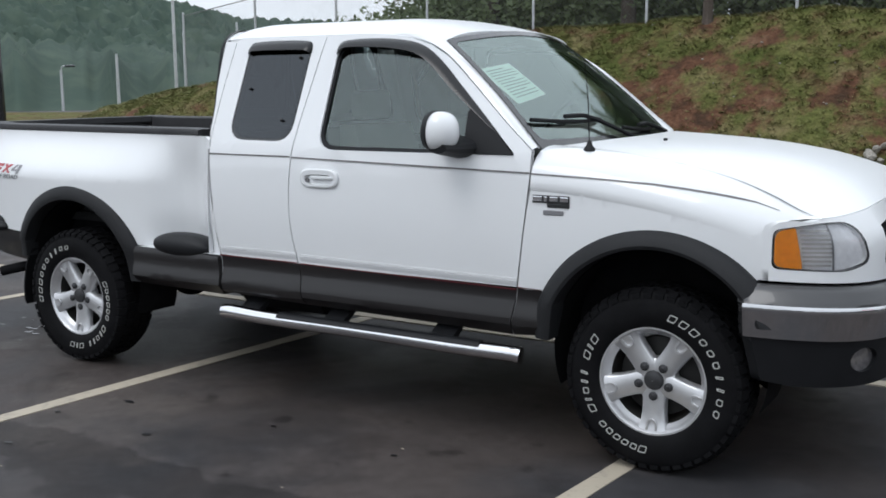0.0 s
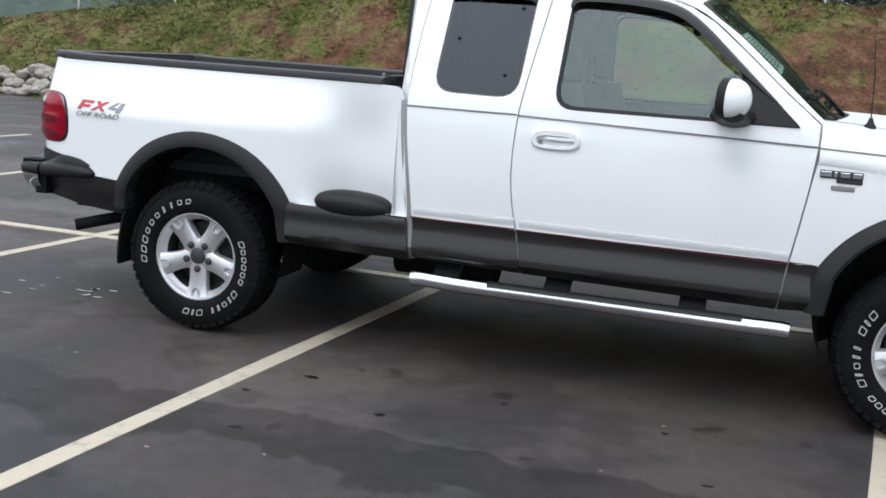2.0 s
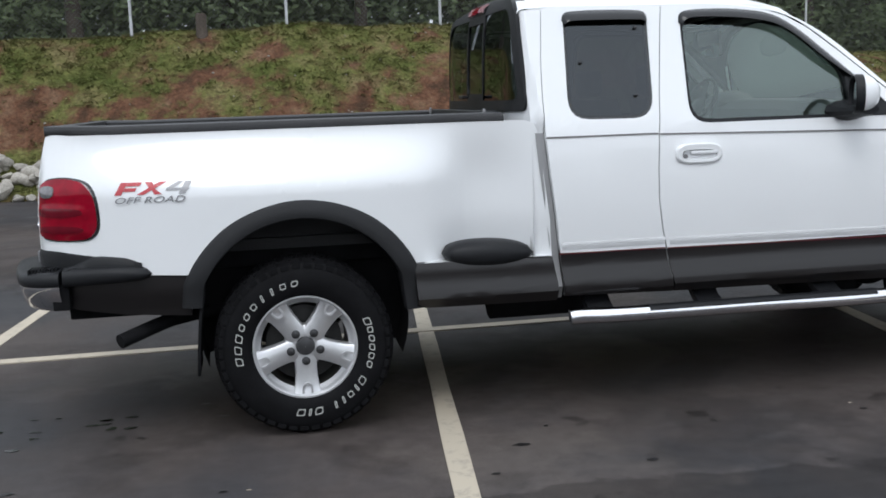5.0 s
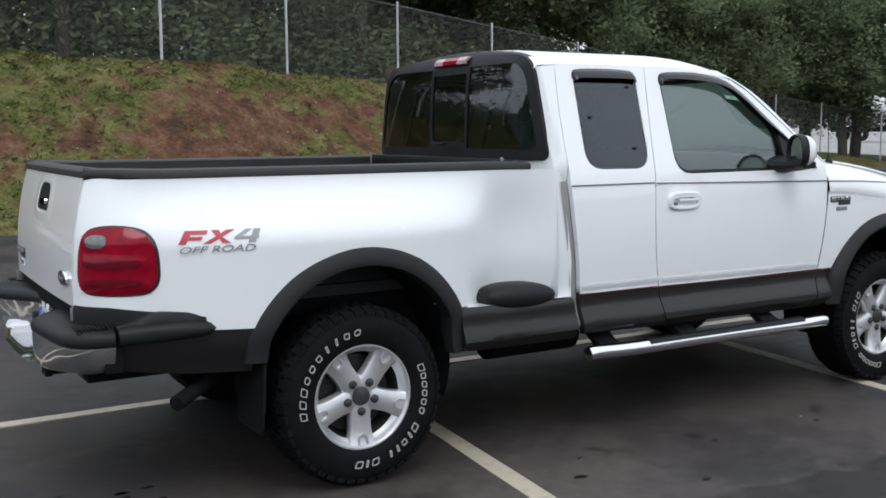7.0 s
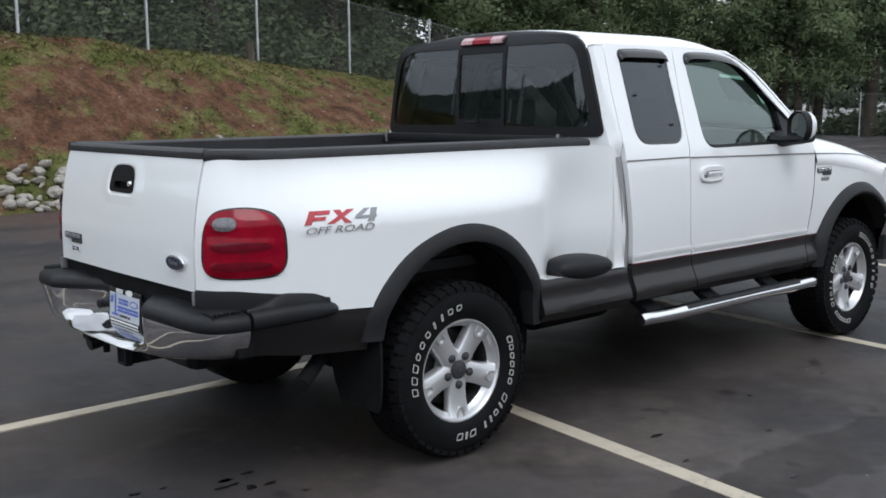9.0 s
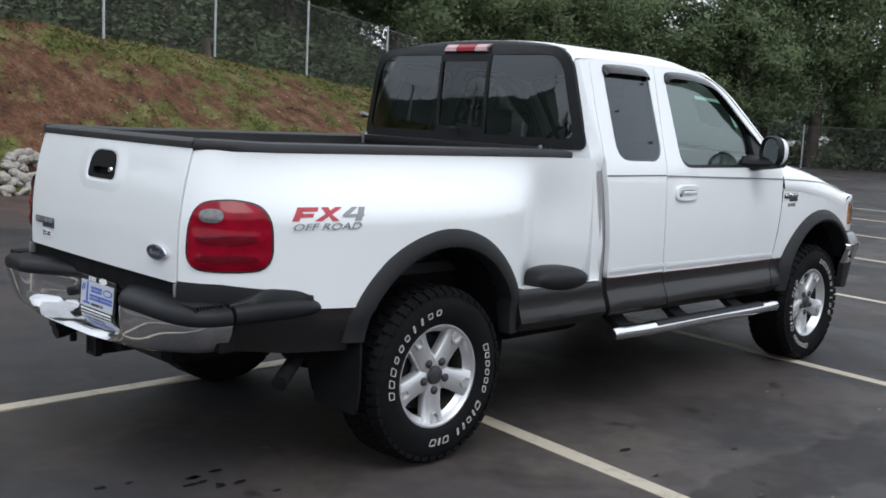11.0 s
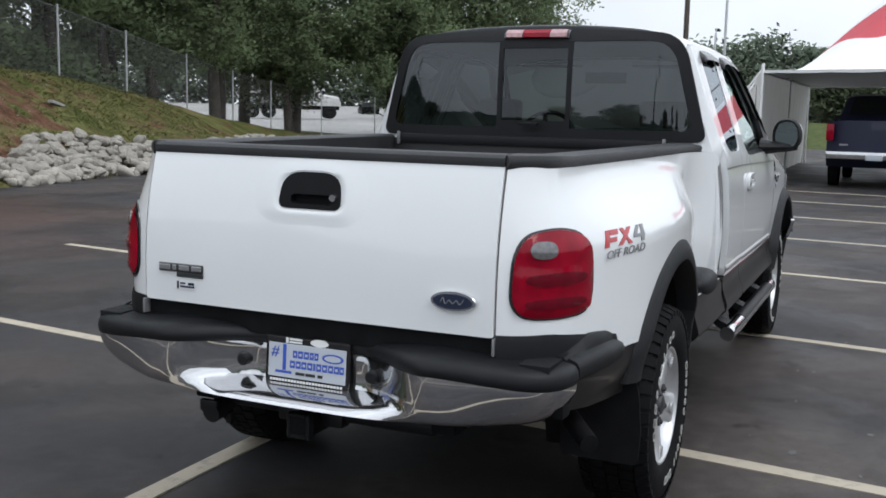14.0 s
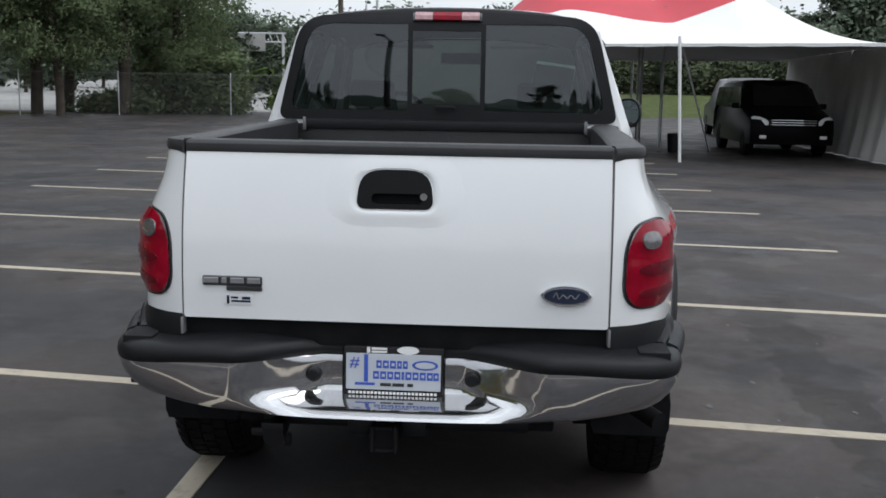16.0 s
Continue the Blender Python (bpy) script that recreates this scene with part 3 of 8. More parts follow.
WIN_OUT = rounded([(-0.862, 1.388, 0.06), (-0.732, 1.902, 0.13), (-0.35, 1.926, 0.2), (0.35, 1.926, 0.2), (0.732, 1.902, 0.13), (0.862, 1.388, 0.06)], 8)
WIN_GLASS = rounded([(-0.795, 1.44, 0.06), (-0.685, 1.868, 0.12), (0.685, 1.868, 0.12), (0.795, 1.44, 0.06)], 8)
part("cab_back", panel(cab_back_outline(), [WIN_OUT], back_at(), (0.08, 0.08), None, (-1, 0, 0)), M_WHITE, truck, "white back wall of the cab")


def roof_lip(ys, mat):
    bm = bmesh.new()
    rows = []
    for y in ys:
        a = Vector((0, y, float(np.interp(abs(y), (0, 0.2, 0.5, 0.66, 0.742), (1.922, 1.921, 1.905, 1.880, 1.832)))))
        a.x = back_x(y, a.z) - 0.003
        c = roof_at(1.115, y)
        rows.append([a, a.lerp(c, 0.4) + Vector((-0.010, 0, 0.008)), a.lerp(c, 0.75) + Vector((-0.004, 0, 0.004)), c])
    loft(bm, rows, False, False)
    part("roof_rear_edge", bm, mat, truck, "", 60)


roof_lip(np.linspace(-0.655, 0.655, 21), M_BLACK)
roof_lip(np.linspace(0.655, 0.742, 7), M_WHITE)
roof_lip(np.linspace(-0.742, -0.655, 7), M_WHITE)
win = part("rear_window", panel(WIN_OUT, [WIN_GLASS], back_at(0.012), (0.08, 0.08), (0.02, 0, 0), (-1, 0, 0)), M_BLACK, truck, "three-pane sliding rear window in a black surround")
SL = 0.182
for y0, y1, z1 in ((-0.79, -SL - 0.012, 1.868), (SL + 0.012, 0.79, 1.868)):
    s = 1 if y0 > 0 else -1
    shape = [(abs(y), z) for y, z in WIN_GLASS if y * s > 0]
    outline = rounded([(s * (SL + 0.012), 1.44, 0.0), (s * 0.795, 1.44, 0.06), (s * 0.685, 1.868, 0.12), (s * (SL + 0.012), 1.868, 0.0)], 8)
    part("window_pane", panel(outline, [], back_at(0.006), (0.1, 0.1), None, (-1, 0, 0)), G_REAR, win, "dark tinted fixed pane")
part("window_pane", panel([(-SL + 0.012, 1.452), (SL - 0.012, 1.452), (SL - 0.012, 1.835), (-SL + 0.012, 1.835)], [], back_at(0.004), (0.1, 0.1), None, (-1, 0, 0)), G_SLIDE, win, "dark tinted sliding pane")
slide = panel([(-SL - 0.012, 1.44), (SL + 0.012, 1.44), (SL + 0.012, 1.868), (-SL - 0.012, 1.868)], [[(-SL + 0.012, 1.475), (SL - 0.012, 1.475), (SL - 0.012, 1.835), (-SL + 0.012, 1.835)]], back_at(0.011), (0.1, 0.1), (0.012, 0, 0), (-1, 0, 0))
part("slider_frame", slide, M_BLACK, win)
bm = bmesh.new()
box(bm, 0.93, 0.965, -0.05, 0.05, 1.452, 1.468, 0.004)
part("slider_latch", bm, M_BLACK, win)
# third brake light: red middle, two clear cargo lamps
bm = bmesh.new()
loft(bm, [[(back_x(0, z) - d, y, z) for z, d in ((1.878, 0.010), (1.885, 0.022), (1.905, 0.026), (1.925, 0.012), (1.938, -0.02), (1.93, -0.05), (1.88, -0.01))] for y in np.linspace(-0.172, 0.172, 9)])
brake = part("brake_light", bm, M_GLOSSB, truck, "high brake light between two clear cargo lamps")
for y0, y1, mat, name in ((-0.160, -0.073, M_CARGO, "cargo_lamp"), (-0.070, 0.070, M_REDL, "red_lens"), (0.073, 0.160, M_CARGO, "cargo_lamp")):
    bm = bmesh.new()
    loft(bm, [[(back_x(0, z) - d, y, z) for z, d in ((1.884, 0.020), (1.890, 0.032), (1.910, 0.037), (1.928, 0.024), (1.930, 0.0), (1.884, 0.0))] for y in np.linspace(y0, y1, 5)])
    part(name, bm, mat, brake)

# ---- the bed: narrow box with bulging fenders ----
_TOP = np.array(smooth_line([(-1.15, 0.652), (-1.118, 0.655), (-1.105, 0.672), (-1.09, 0.688), (-1.07, 0.706), (-1.03, 0.733), (-0.98, 0.748), (-0.85, 0.765), (0.0, 0.80), (0.6, 0.815), (0.85, 0.828), (0.98, 0.868), (1.06, 0.908), (1.14, 0.935)], 6))
TOP_Y = (_TOP[:, 0], _TOP[:, 1])
MID_U = np.array([(1.14, 0.952), (1.08, 0.928), (1.02, 0.882), (0.95, 0.835), (0.88, 0.806), (0.82, 0.800), (0.76, 0.808), (0.70, 0.835), (0.63, 0.872), (0.55, 0.908), (0.42, 0.937), (0.22, 0.957), (0.0, 0.964), (-0.2, 0.960), (-0.35, 0.950), (-0.46, 0.937), (-0.58, 0.917), (-0.70, 0.893), (-0.82, 0.866), (-0.91, 0.841), (-0.98, 0.814), (-1.03, 0.784), (-1.07, 0.745), (-1.10, 0.70), (-1.118, 0.6545)])
MID = np.array(smooth_line([tuple(p) for p in MID_U], 6))
RUN = np.concatenate([[0], np.cumsum(np.hypot(*np.diff(MID, axis=0).T))])


def run_at_x(x):
    return float(np.interp(-x, -MID[:, 0], RUN))


def run_at_y(y):
    """Along the tail, by the half width."""
    k = int(np.argmax(MID[:, 0] < -0.7))
    return float(np.interp(-y, -MID[k:, 1], RUN[k:]))


def gate_lean(z):
    return 0.075 * max(0.0, (z - 0.95) / 0.45) ** 2


def bed_at(s, d=0.0):
    def place(u, z):
        x, y = float(np.interp(u, RUN, MID[:, 0])), float(np.interp(u, RUN, MID[:, 1]))
        full = ease((1.352 - z) / 0.27)
        y = float(np.interp(x, *TOP_Y)) * (1 - full) + y * full
        tail = ease((-0.75 - x) / 0.3)
        low = 0.02 * ease((0.95 - z) / 0.2) * ease((x - 0.5) / 0.2)
        away = Vector((-tail, s * (1 - tail * 0.6), 0)).normalized() * d
        return Vector((x + gate_lean(z) * tail, s * (y - low), z)) + away

    return place


def arch(cx, cz, r, a0, a1, n=28):
    return [(cx + r * math.cos(t), cz + r * math.sin(t)) for t in np.linspace(radians(a0), radians(a1), n)]


ARCH_R, ARCH_Z = 0.53, 0.497


def build_bed_side(s):
    out = (0, s, 0)
    top = [(run_at_x(x), 1.352) for x in np.linspace(0.98, -1.0, 10)] + [(RUN[-1] - 0.10, 1.358), (RUN[-1], 1.36)]
    bottom_rear = [(RUN[-1], 0.86), (RUN[-1] - 0.12, 0.858), (run_at_x(-0.98), 0.85), (run_at_x(-0.80), 0.80), (run_at_x(-0.64), 0.752)]
    cut = [(run_at_x(x), z) for x, z in arch(0.01, ARCH_Z, ARCH_R, 152, 27)]
    bottom_front = [(run_at_x(0.54), 0.735), (run_at_x(0.8), 0.73), (run_at_x(1.138), 0.728)]
    front = [(run_at_x(1.128), 0.90), (run_at_x(1.104), 1.10), (run_at_x(1.090), 1.24), (run_at_x(1.084), 1.30), (run_at_x(1.070), 1.335), (run_at_x(1.035), 1.35)]
    bed = part("bed_side", panel(top + bottom_rear + cut + bottom_front + front, [], bed_at(s), (0.025, 0.03), lambda co: (0.03, 0, 0) if co.x < -0.98 and abs(co.y) < 0.672 else (0, -0.03 * s, 0), out), M_WHITE, truck, "white bed side with a bulging fender")
    # grey lower panels ahead of and behind the wheel
    lower = lambda x, z: Vector((x, s * (float(np.interp(x, (0.45, 0.7, 1.15), (0.935, 0.945, 0.945))) + 0.020 * ease((0.665 - z) / 0.09) - 0.045 * ease((0.576 - z) / 0.055) + 0.010 * ease((0.735 - z) / 0.03)), z))
    part("lower_panel", panel([(0.50, 0.735), (0.51, 0.55), (0.545, 0.528), (1.16, 0.522), (1.155, 0.62), (1.135, 0.727)], [], lower, (0.06, 0.03), (0, -0.06 * s, 0), out), M_GREYP, bed, "dark grey lower panel")
    bm = bmesh.new()
    loft(bm, [[(x, s * 0.70, 0.733), (x, s * float(np.interp(x, (0.45, 0.7, 1.15), (0.935, 0.945, 0.945))), 0.7345)] for x in np.linspace(0.50, 1.135, 8)], False, False)
    part("sill_top", bm, M_WHITE, bed)
    rear_low = lambda x, z: Vector((x, s * (float(np.interp(x, (-1.0, -0.8, -0.62, -0.45), (0.815, 0.872, 0.905, 0.928))) - 0.04 * ease((0.70 - z) / 0.14)), z))
    part("lower_panel", panel([(-0.46, 0.742), (-0.72, 0.752), (-0.985, 0.79), (-1.0, 0.62), (-0.97, 0.603), (-0.75, 0.575), (-0.48, 0.562)], [], rear_low, (0.06, 0.03), (0, -0.05 * s, 0), out), M_GREYP, bed, "dark grey lower panel")
    # step pad on the sill
    bm = bmesh.new()
    rings = []
    for t in np.linspace(0.0, 1.0, 21):
        q = t ** 0.9
        w = max(math.sqrt(max(0.0, 1 - (2 * q - 1) ** 2)), 0.04) ** 0.85
        x = 0.640 + 0.414 * t
        zc = 0.756 - 0.010 * (t - 0.5)
        rings.append([(x, s * (0.875 + 0.100 * (0.35 + 0.65 * w) * math.copysign(abs(math.cos(a)) ** 0.75, math.cos(a))), zc + 0.066 * w * math.copysign(abs(math.sin(a)) ** 0.85, math.sin(a))) for a in np.linspace(0, 2 * math.pi, 22, endpoint=False)])
    loft(bm, rings)
    part("step_pad", bm, M_BLACK, bed, "black rounded step pad", 60)
    # fender flare
    flare(s, 0.01, ARCH_Z, bed, True)
    # black rail cap
    bm = bmesh.new()
    rows = []
    line = sorted((q.x, q.y) for u in np.linspace(run_at_x(1.0), RUN[-1], 80) for q in [bed_at(1)(u, 1.352)])
    for x in np.linspace(-1.064, 0.945, 60):
        y = float(np.interp(x, [q[0] for q in line], [q[1] for q in line]))
        k = 1 - 0.12 * ease((x - 0.92) / 0.025)
        inner = 0.6535 if x < -0.966 else 0.0
        rows.append([(x, s * max(y + dy, inner), 1.348 + 0.006 * ease((-0.75 - x) / 0.25) + (max(dz, -0.004) if x < -0.966 else dz) * k) for dy, dz in ((0.001, 0.003), (0.005, 0.007), (0.006, 0.026), (0.000, 0.037), (-0.03, 0.043), (-0.10, 0.041), (-0.112, 0.032), (-0.112, -0.06), (-0.102, -0.06), (-0.098, -0.004))])
    loft(bm, rows)
    cap = part("rail_cap", bm, M_CAP, bed, "black textured rail cap", 40)
    tail_light(s)
    # rib of plate in the gap between bed and cab
    bm = bmesh.new()
    rows = [[(line_x(SEAM_R, z) - 0.012 + d, s * (cab_y(1.1, z) - 0.032), z) for d in (-0.030, 0.010)] for z in np.linspace(0.53, 1.29, 14)]
    loft(bm, rows, False, False)
    part("gap_seal", bm, M_GAP, bed, "grey seal between bed and cab")


def flare(s, cx, cz, parent, rear):
    """Black wheel-arch flare: a lip swept round the arch, with straight feet."""
    bm = bmesh.new()
    rows = []
    base = 0.935 if rear else 0.950

    def base_at(x, z):
        if not rear:
            return 0.950
        return float(np.interp(x, (-0.56, -0.46, -0.32, 0.0, 0.3, 0.56), (0.915, 0.930, 0.945, 0.956, 0.948, 0.930))) - 0.018 * ease((0.76 - z) / 0.14)

    rise = 0.5 if rear else 1.0
    low_f, low_b = (0.53, 0.60) if rear else (0.675, 0.525)
    stations = [("f", z) for z in (np.linspace(low_f, cz + 0.2, 7) if rear else [cz + 0.2])] + [("a", a) for a in np.linspace(radians(25), radians(155), 34)] + [("b", z) for z in np.linspace(cz + 0.2, low_b, 7)]
    shape = ((0.556, -0.03), (0.555, 0.004), (0.550, 0.020), (0.535, 0.038), (0.510, 0.055), (0.488, 0.062), (0.474, 0.056), (0.470, 0.035), (0.468, -0.06))
    for kind, v in stations:
        ring = []
        for r, y in shape:
            if kind == "a":
                x, z = cx + r * math.cos(v), cz + r * math.sin(v)
            else:
                h = math.sqrt(r * r - 0.2**2)
                drop = cz + 0.2 - v
                thin = 1 - 0.35 * ease(drop / 0.25)
                x = h - (0.53 - r) * (1 - thin) * -0.2 + 0.10 * drop * (1 if r > 0.5 else 1.15)
                x = cx + (x if kind == "f" else -x)
                z = v
            ring.append((x, s * (base_at(x, z) + (y * rise if y > 0 else y) * (1 if kind == "a" else 1 - 0.3 * ease((cz + 0.2 - v) / 0.2))), z))
        rows.append(ring)
    loft(bm, rows, False, False)
    part("fender_flare", bm, M_FLARE, parent, "wide dark grey fender flare", 40)
    # inner liner of the wheel well
    bm = bmesh.new()
    rows = [[(cx + r * math.cos(a), s * y, cz + r * math.sin(a)) for r, y in ((0.463, base - 0.05), (0.47, 0.60), (0.30, 0.56))] for a in np.linspace(radians(-22), radians(202), 30)]
    loft(bm, rows, False, False)
    part("wheel_well", bm, M_DARK, parent)


def tail_light(s):
    c, q = [], []
    u0, u1, z0, z1 = run_at_x(-0.840), run_at_y(0.694), 0.912, 1.176
    shape = rounded([(u0, z0 + 0.004, 0.085), (u0 + 0.010, z1 - 0.030, 0.12), ((u0 + u1) / 2, z1 + 0.004, 0.10), (u1 - 0.004, z1 - 0.022, 0.105), (u1, z0 + 0.006, 0.075), ((u0 + u1) / 2, z0 - 0.004, 0.10)], 7)
    um, zm = (u0 + u1) / 2, (z0 + z1) / 2
    grown = [(um + (u - um) * 1.05, zm + (z - zm) * 1.045) for u, z in shape]
    place = bed_at(s)

    def lens_at(u, z):
        e = max(abs(u - um) / ((u1 - u0) / 2), abs(z - zm) / ((z1 - z0) / 2))
        swell = 0.018 * (1 - min(e, 1) ** 4)
        wave = 0.0025 * math.sin((z - z0) / (z1 - z0) * 3 * 2 * math.pi - 0.7) * (1 - min(e, 1) ** 4)
        return bed_at(s, 0.006 + swell + wave)(u, z)

    rim = part("tail_light", panel(grown, [shape], bed_at(s, 0.005), (0.03, 0.03), lambda co: (0.012, -0.01 * s, 0), (-0.4, s, 0)), M_GLOSSB, truck, "red wrap-round tail light with a clear reversing lamp")
    part("red_lens", panel(shape, [], lens_at, (0.02, 0.014), None, (-0.4, s, 0)), M_REDL, rim, "", 60)
    w = u1 - u0
    for name, mat, uc, zc, a, h, d in (("reversing_lamp", M_CLEARL, u0 + 0.70 * w, z1 - 0.058, 0.046, 0.026, 0.004), ("reflector_band", M_REDD, u0 + 0.52 * w, z0 + 0.118, 0.115, 0.020, 0.0025), ("reflector_band", M_REDD, u0 + 0.52 * w, z0 + 0.045, 0.115, 0.016, 0.0025)):
        loop = [(uc + a * math.copysign(abs(math.cos(t)) ** 0.8, math.cos(t)), zc + h * math.copysign(abs(math.sin(t)) ** 0.8, math.sin(t))) for t in np.linspace(0, 2 * math.pi, 22, endpoint=False)]
        part(name, panel(loop, [], lambda u, z, d=d: lens_at(u, z) + Vector((-0.7 * d, s * 0.7 * d, 0)), (0.02, 0.014), (0.004, -0.004 * s, 0), (-0.4, s, 0)), mat, rim)


for side in (-1, 1):
    build_bed_side(side)


# ---- tailgate ----
def gate_at(d=0.0):
    return lambda y, z: Vector((-1.122 + gate_lean(z) - 0.008 * (1 - (y / 0.65) ** 2) - d, y, z))


gate = part("tailgate", panel(rounded([(-0.648, 0.852, 0.01), (0.648, 0.852, 0.01), (0.647, 1.363, 0.006), (-0.647, 1.363, 0.006)]), [rounded([(-0.118, 1.198, 0.03), (0.118, 1.198, 0.03), (0.105, 1.315, 0.07), (-0.105, 1.315, 0.07)])],
            gate_at(), (0.06, 0.04), (0.04, 0, 0), (-1, 0, 0)), M_WHITE, truck, "white tailgate with a black latch handle")
# raised frame round the handle
bm = bmesh.new()
loops = []
for g, d in ((1.95, -0.0005), (1.7, 0.0006), (1.45, 0.0022), (1.22, 0.0040), (1.05, 0.0036), (0.99, -0.004)):
    loop = rounded([(-0.120 * g, 1.2525 - 0.058 * g, 0.04 * g * g), (0.120 * g, 1.2525 - 0.058 * g, 0.04 * g * g), (0.108 * g, 1.2525 + 0.064 * g, 0.08 * g), (-0.108 * g, 1.2525 + 0.064 * g, 0.08 * g)], 6)
    loops.append([gate_at(d)(y, z) for y, z in loop])
loft(bm, loops, True, False)
part("handle_surround", bm, M_WHITE, gate, "", 60)
hand = panel(rounded([(-0.117, 1.199, 0.03), (0.117, 1.199, 0.03), (0.104, 1.314, 0.07), (-0.104, 1.314, 0.07)]), [rounded([(-0.085, 1.214, 0.02), (0.07, 1.214, 0.02), (0.07, 1.245, 0.02), (-0.085, 1.245, 0.02)])], gate_at(0.004), (0.05, 0.04), (0.03, 0, 0), (-1, 0, 0))
handle = part("gate_handle", hand, M_LATCH, gate, "black tailgate latch handle")
part("recess", panel([(-0.09, 1.21), (0.075, 1.21), (0.075, 1.25), (-0.09, 1.25)], [], gate_at(-0.022), (0.1, 0.1), None, (-1, 0, 0)), M_DARK, handle)
bm = bmesh.new()
lathe(bm, [(0.0001, -0.010), (0.011, -0.010), (0.013, 0.0)], 14, "x", (gate_at(0.004)(-0.088, 1.238).x, -0.088, 1.238))
part("key_lock", bm, M_CHROME, handle)
# top cap and bottom seal of the gate
bm = bmesh.new()
rows = []
for y in np.linspace(-0.647, 0.647, 17):
    x = gate_at()(y, 1.37).x
    rows.append([(x + dx, y, 1.361 + dz) for dx, dz in ((-0.006, -0.003), (-0.009, 0.004), (-0.007, 0.022), (0.003, 0.031), (0.06, 0.034), (0.085, 0.030), (0.09, -0.01), (0.07, -0.02))])
loft(bm, rows)
part("gate_cap", bm, M_CAP, gate, "black textured tailgate cap", 40)
bm = bmesh.new()
box(bm, -1.035, -0.985, -0.63, 0.63, 0.86, 1.36, 0.01)
part("inner_panel", bm, M_LINER, gate)
for s in (-1, 1):
    bm = bmesh.new()
    rows = [[(gate_at()(0.645, z).x + dx, s * (0.6510 + dy), z) for dx, dy in ((0.010, -0.004), (0.010, 0.004), (0.05, 0.004), (0.05, -0.004))] for z in np.linspace(0.80, 1.388, 10)]
    loft(bm, rows)
    part("gate_seam", bm, M_STRIPE, truck)
    bm = bmesh.new()
    box(bm, -1.135, -1.10, s * 0.648, s * 0.656, 0.80, 0.852, 0.003)
    part("hinge_lug", bm, M_DSILV, truck)


# ---- badges: plain shapes ----
def lay(bm_mesh, m, name, mat, parent, label=""):
    me = bm_mesh
    me.materials.clear()
    me.materials.append(mat)
    ob = new(name, me)
    ob.parent = parent
    ob.matrix_basis = m
    return tagged(ob, label)


def oval_badge():
    y, z = -0.520, 0.954
    m = Matrix.Translation(gate_at(0.002)(y, z)) @ Matrix.Rotation(radians(-90), 4, "Z")
    for name, mat, a, h, d in (("oval_badge", M_CHROME, 0.075, 0.031, 0.010), ("oval_field", M_NAVY, 0.067, 0.0245, 0.013)):
        bm = bmesh.new()
        ring = lambda k, dd: [(a * k * math.cos(t), -dd, h * k * math.sin(t)) for t in np.linspace(0, 2 * math.pi, 32, endpoint=False)]
        loft(bm, [ring(1, -0.002), ring(1, d * 0.7), ring(0.96, d)])
        bmesh.ops.transform(bm, matrix=m, verts=bm.verts)
        owner = part(name, bm, mat, gate if name == "oval_badge" else owner, "chrome-edged navy oval badge" if name == "oval_badge" else "")
    bm = bmesh.new()
    tube(bm, smooth_line([(-0.038, -0.0135, -0.004), (-0.030, -0.0135, 0.010), (-0.022, -0.0135, -0.008), (-0.010, -0.0135, 0.004), (0.002, -0.0135, -0.006), (0.014, -0.0135, 0.004), (0.026, -0.0135, -0.007), (0.038, -0.0135, 0.008)], 5), 0.0016, 6)
    bmesh.ops.transform(bm, matrix=m, verts=bm.verts)
    part("emblem_stroke", bm, M_DGREY, owner)


oval_badge()


def name_badge(m, parent, width, height, base, bars):
    """A badge drawn as plain blocks: a dark ground with pale block strokes."""
    bm = bmesh.new()
    w, h = width / 2, height / 2
    for x0, x1, z0, z1 in ((-w, w, -h * 0.3, h), (-w * 0.2, w, -h, -h * 0.29)):
        box(bm, x0, x1, -0.006, 0.002, z0, z1, 0.003, 1)
    bmesh.ops.transform(bm, matrix=m, verts=bm.verts)
    badge = part("model_badge", bm, base, parent, "block-shaped model badge")
    # four raised bars of unlike width
    for x0, x1, z0 in ((-0.97, -0.45, 0.0), (-0.36, -0.18, 0.0), (-0.06, 0.40, 0.0), (0.50, 0.95, 0.0)):
        bm = bmesh.new()
        box(bm, x0 * w, x1 * w, -0.009, -0.004, h * z0, h * 0.80, 0.0025, 1)
        bmesh.ops.transform(bm, matrix=m, verts=bm.verts)
        part("raised_bar", bm, bars, badge)
    return badge


name_badge(Matrix.Translation(gate_at(0.002)(0.493, 0.962)) @ Matrix.Rotation(radians(-90), 4, "Z"), gate, 0.185, 0.046, M_BADGE, M_DSILV)
# a small dealer sticker under the badge, as plain bars
for dy, dz, w, h, mat in ((0.0, -0.050, 0.085, 0.030, M_WHITEP), (0.032, -0.050, 0.008, 0.026, M_NAVY), (0.012, -0.044, 0.022, 0.006, M_NAVY), (-0.024, -0.045, 0.026, 0.009, M_NAVY), (-0.008, -0.055, 0.060, 0.006, M_NAVY)):
    y0, z0 = 0.475 + dy, 0.962 + dz
    d = 0.003 if mat is M_WHITEP else 0.0045
    part("dealer_sticker" if mat is M_WHITEP else "printed_bar", panel([(y0 - w / 2, z0 - h / 2), (y0 + w / 2, z0 - h / 2), (y0 + w / 2, z0 + h / 2), (y0 - w / 2, z0 + h / 2)], [], gate_at(d), (0.2, 0.2), (0.003, 0, 0), (-1, 0, 0)), mat, gate)


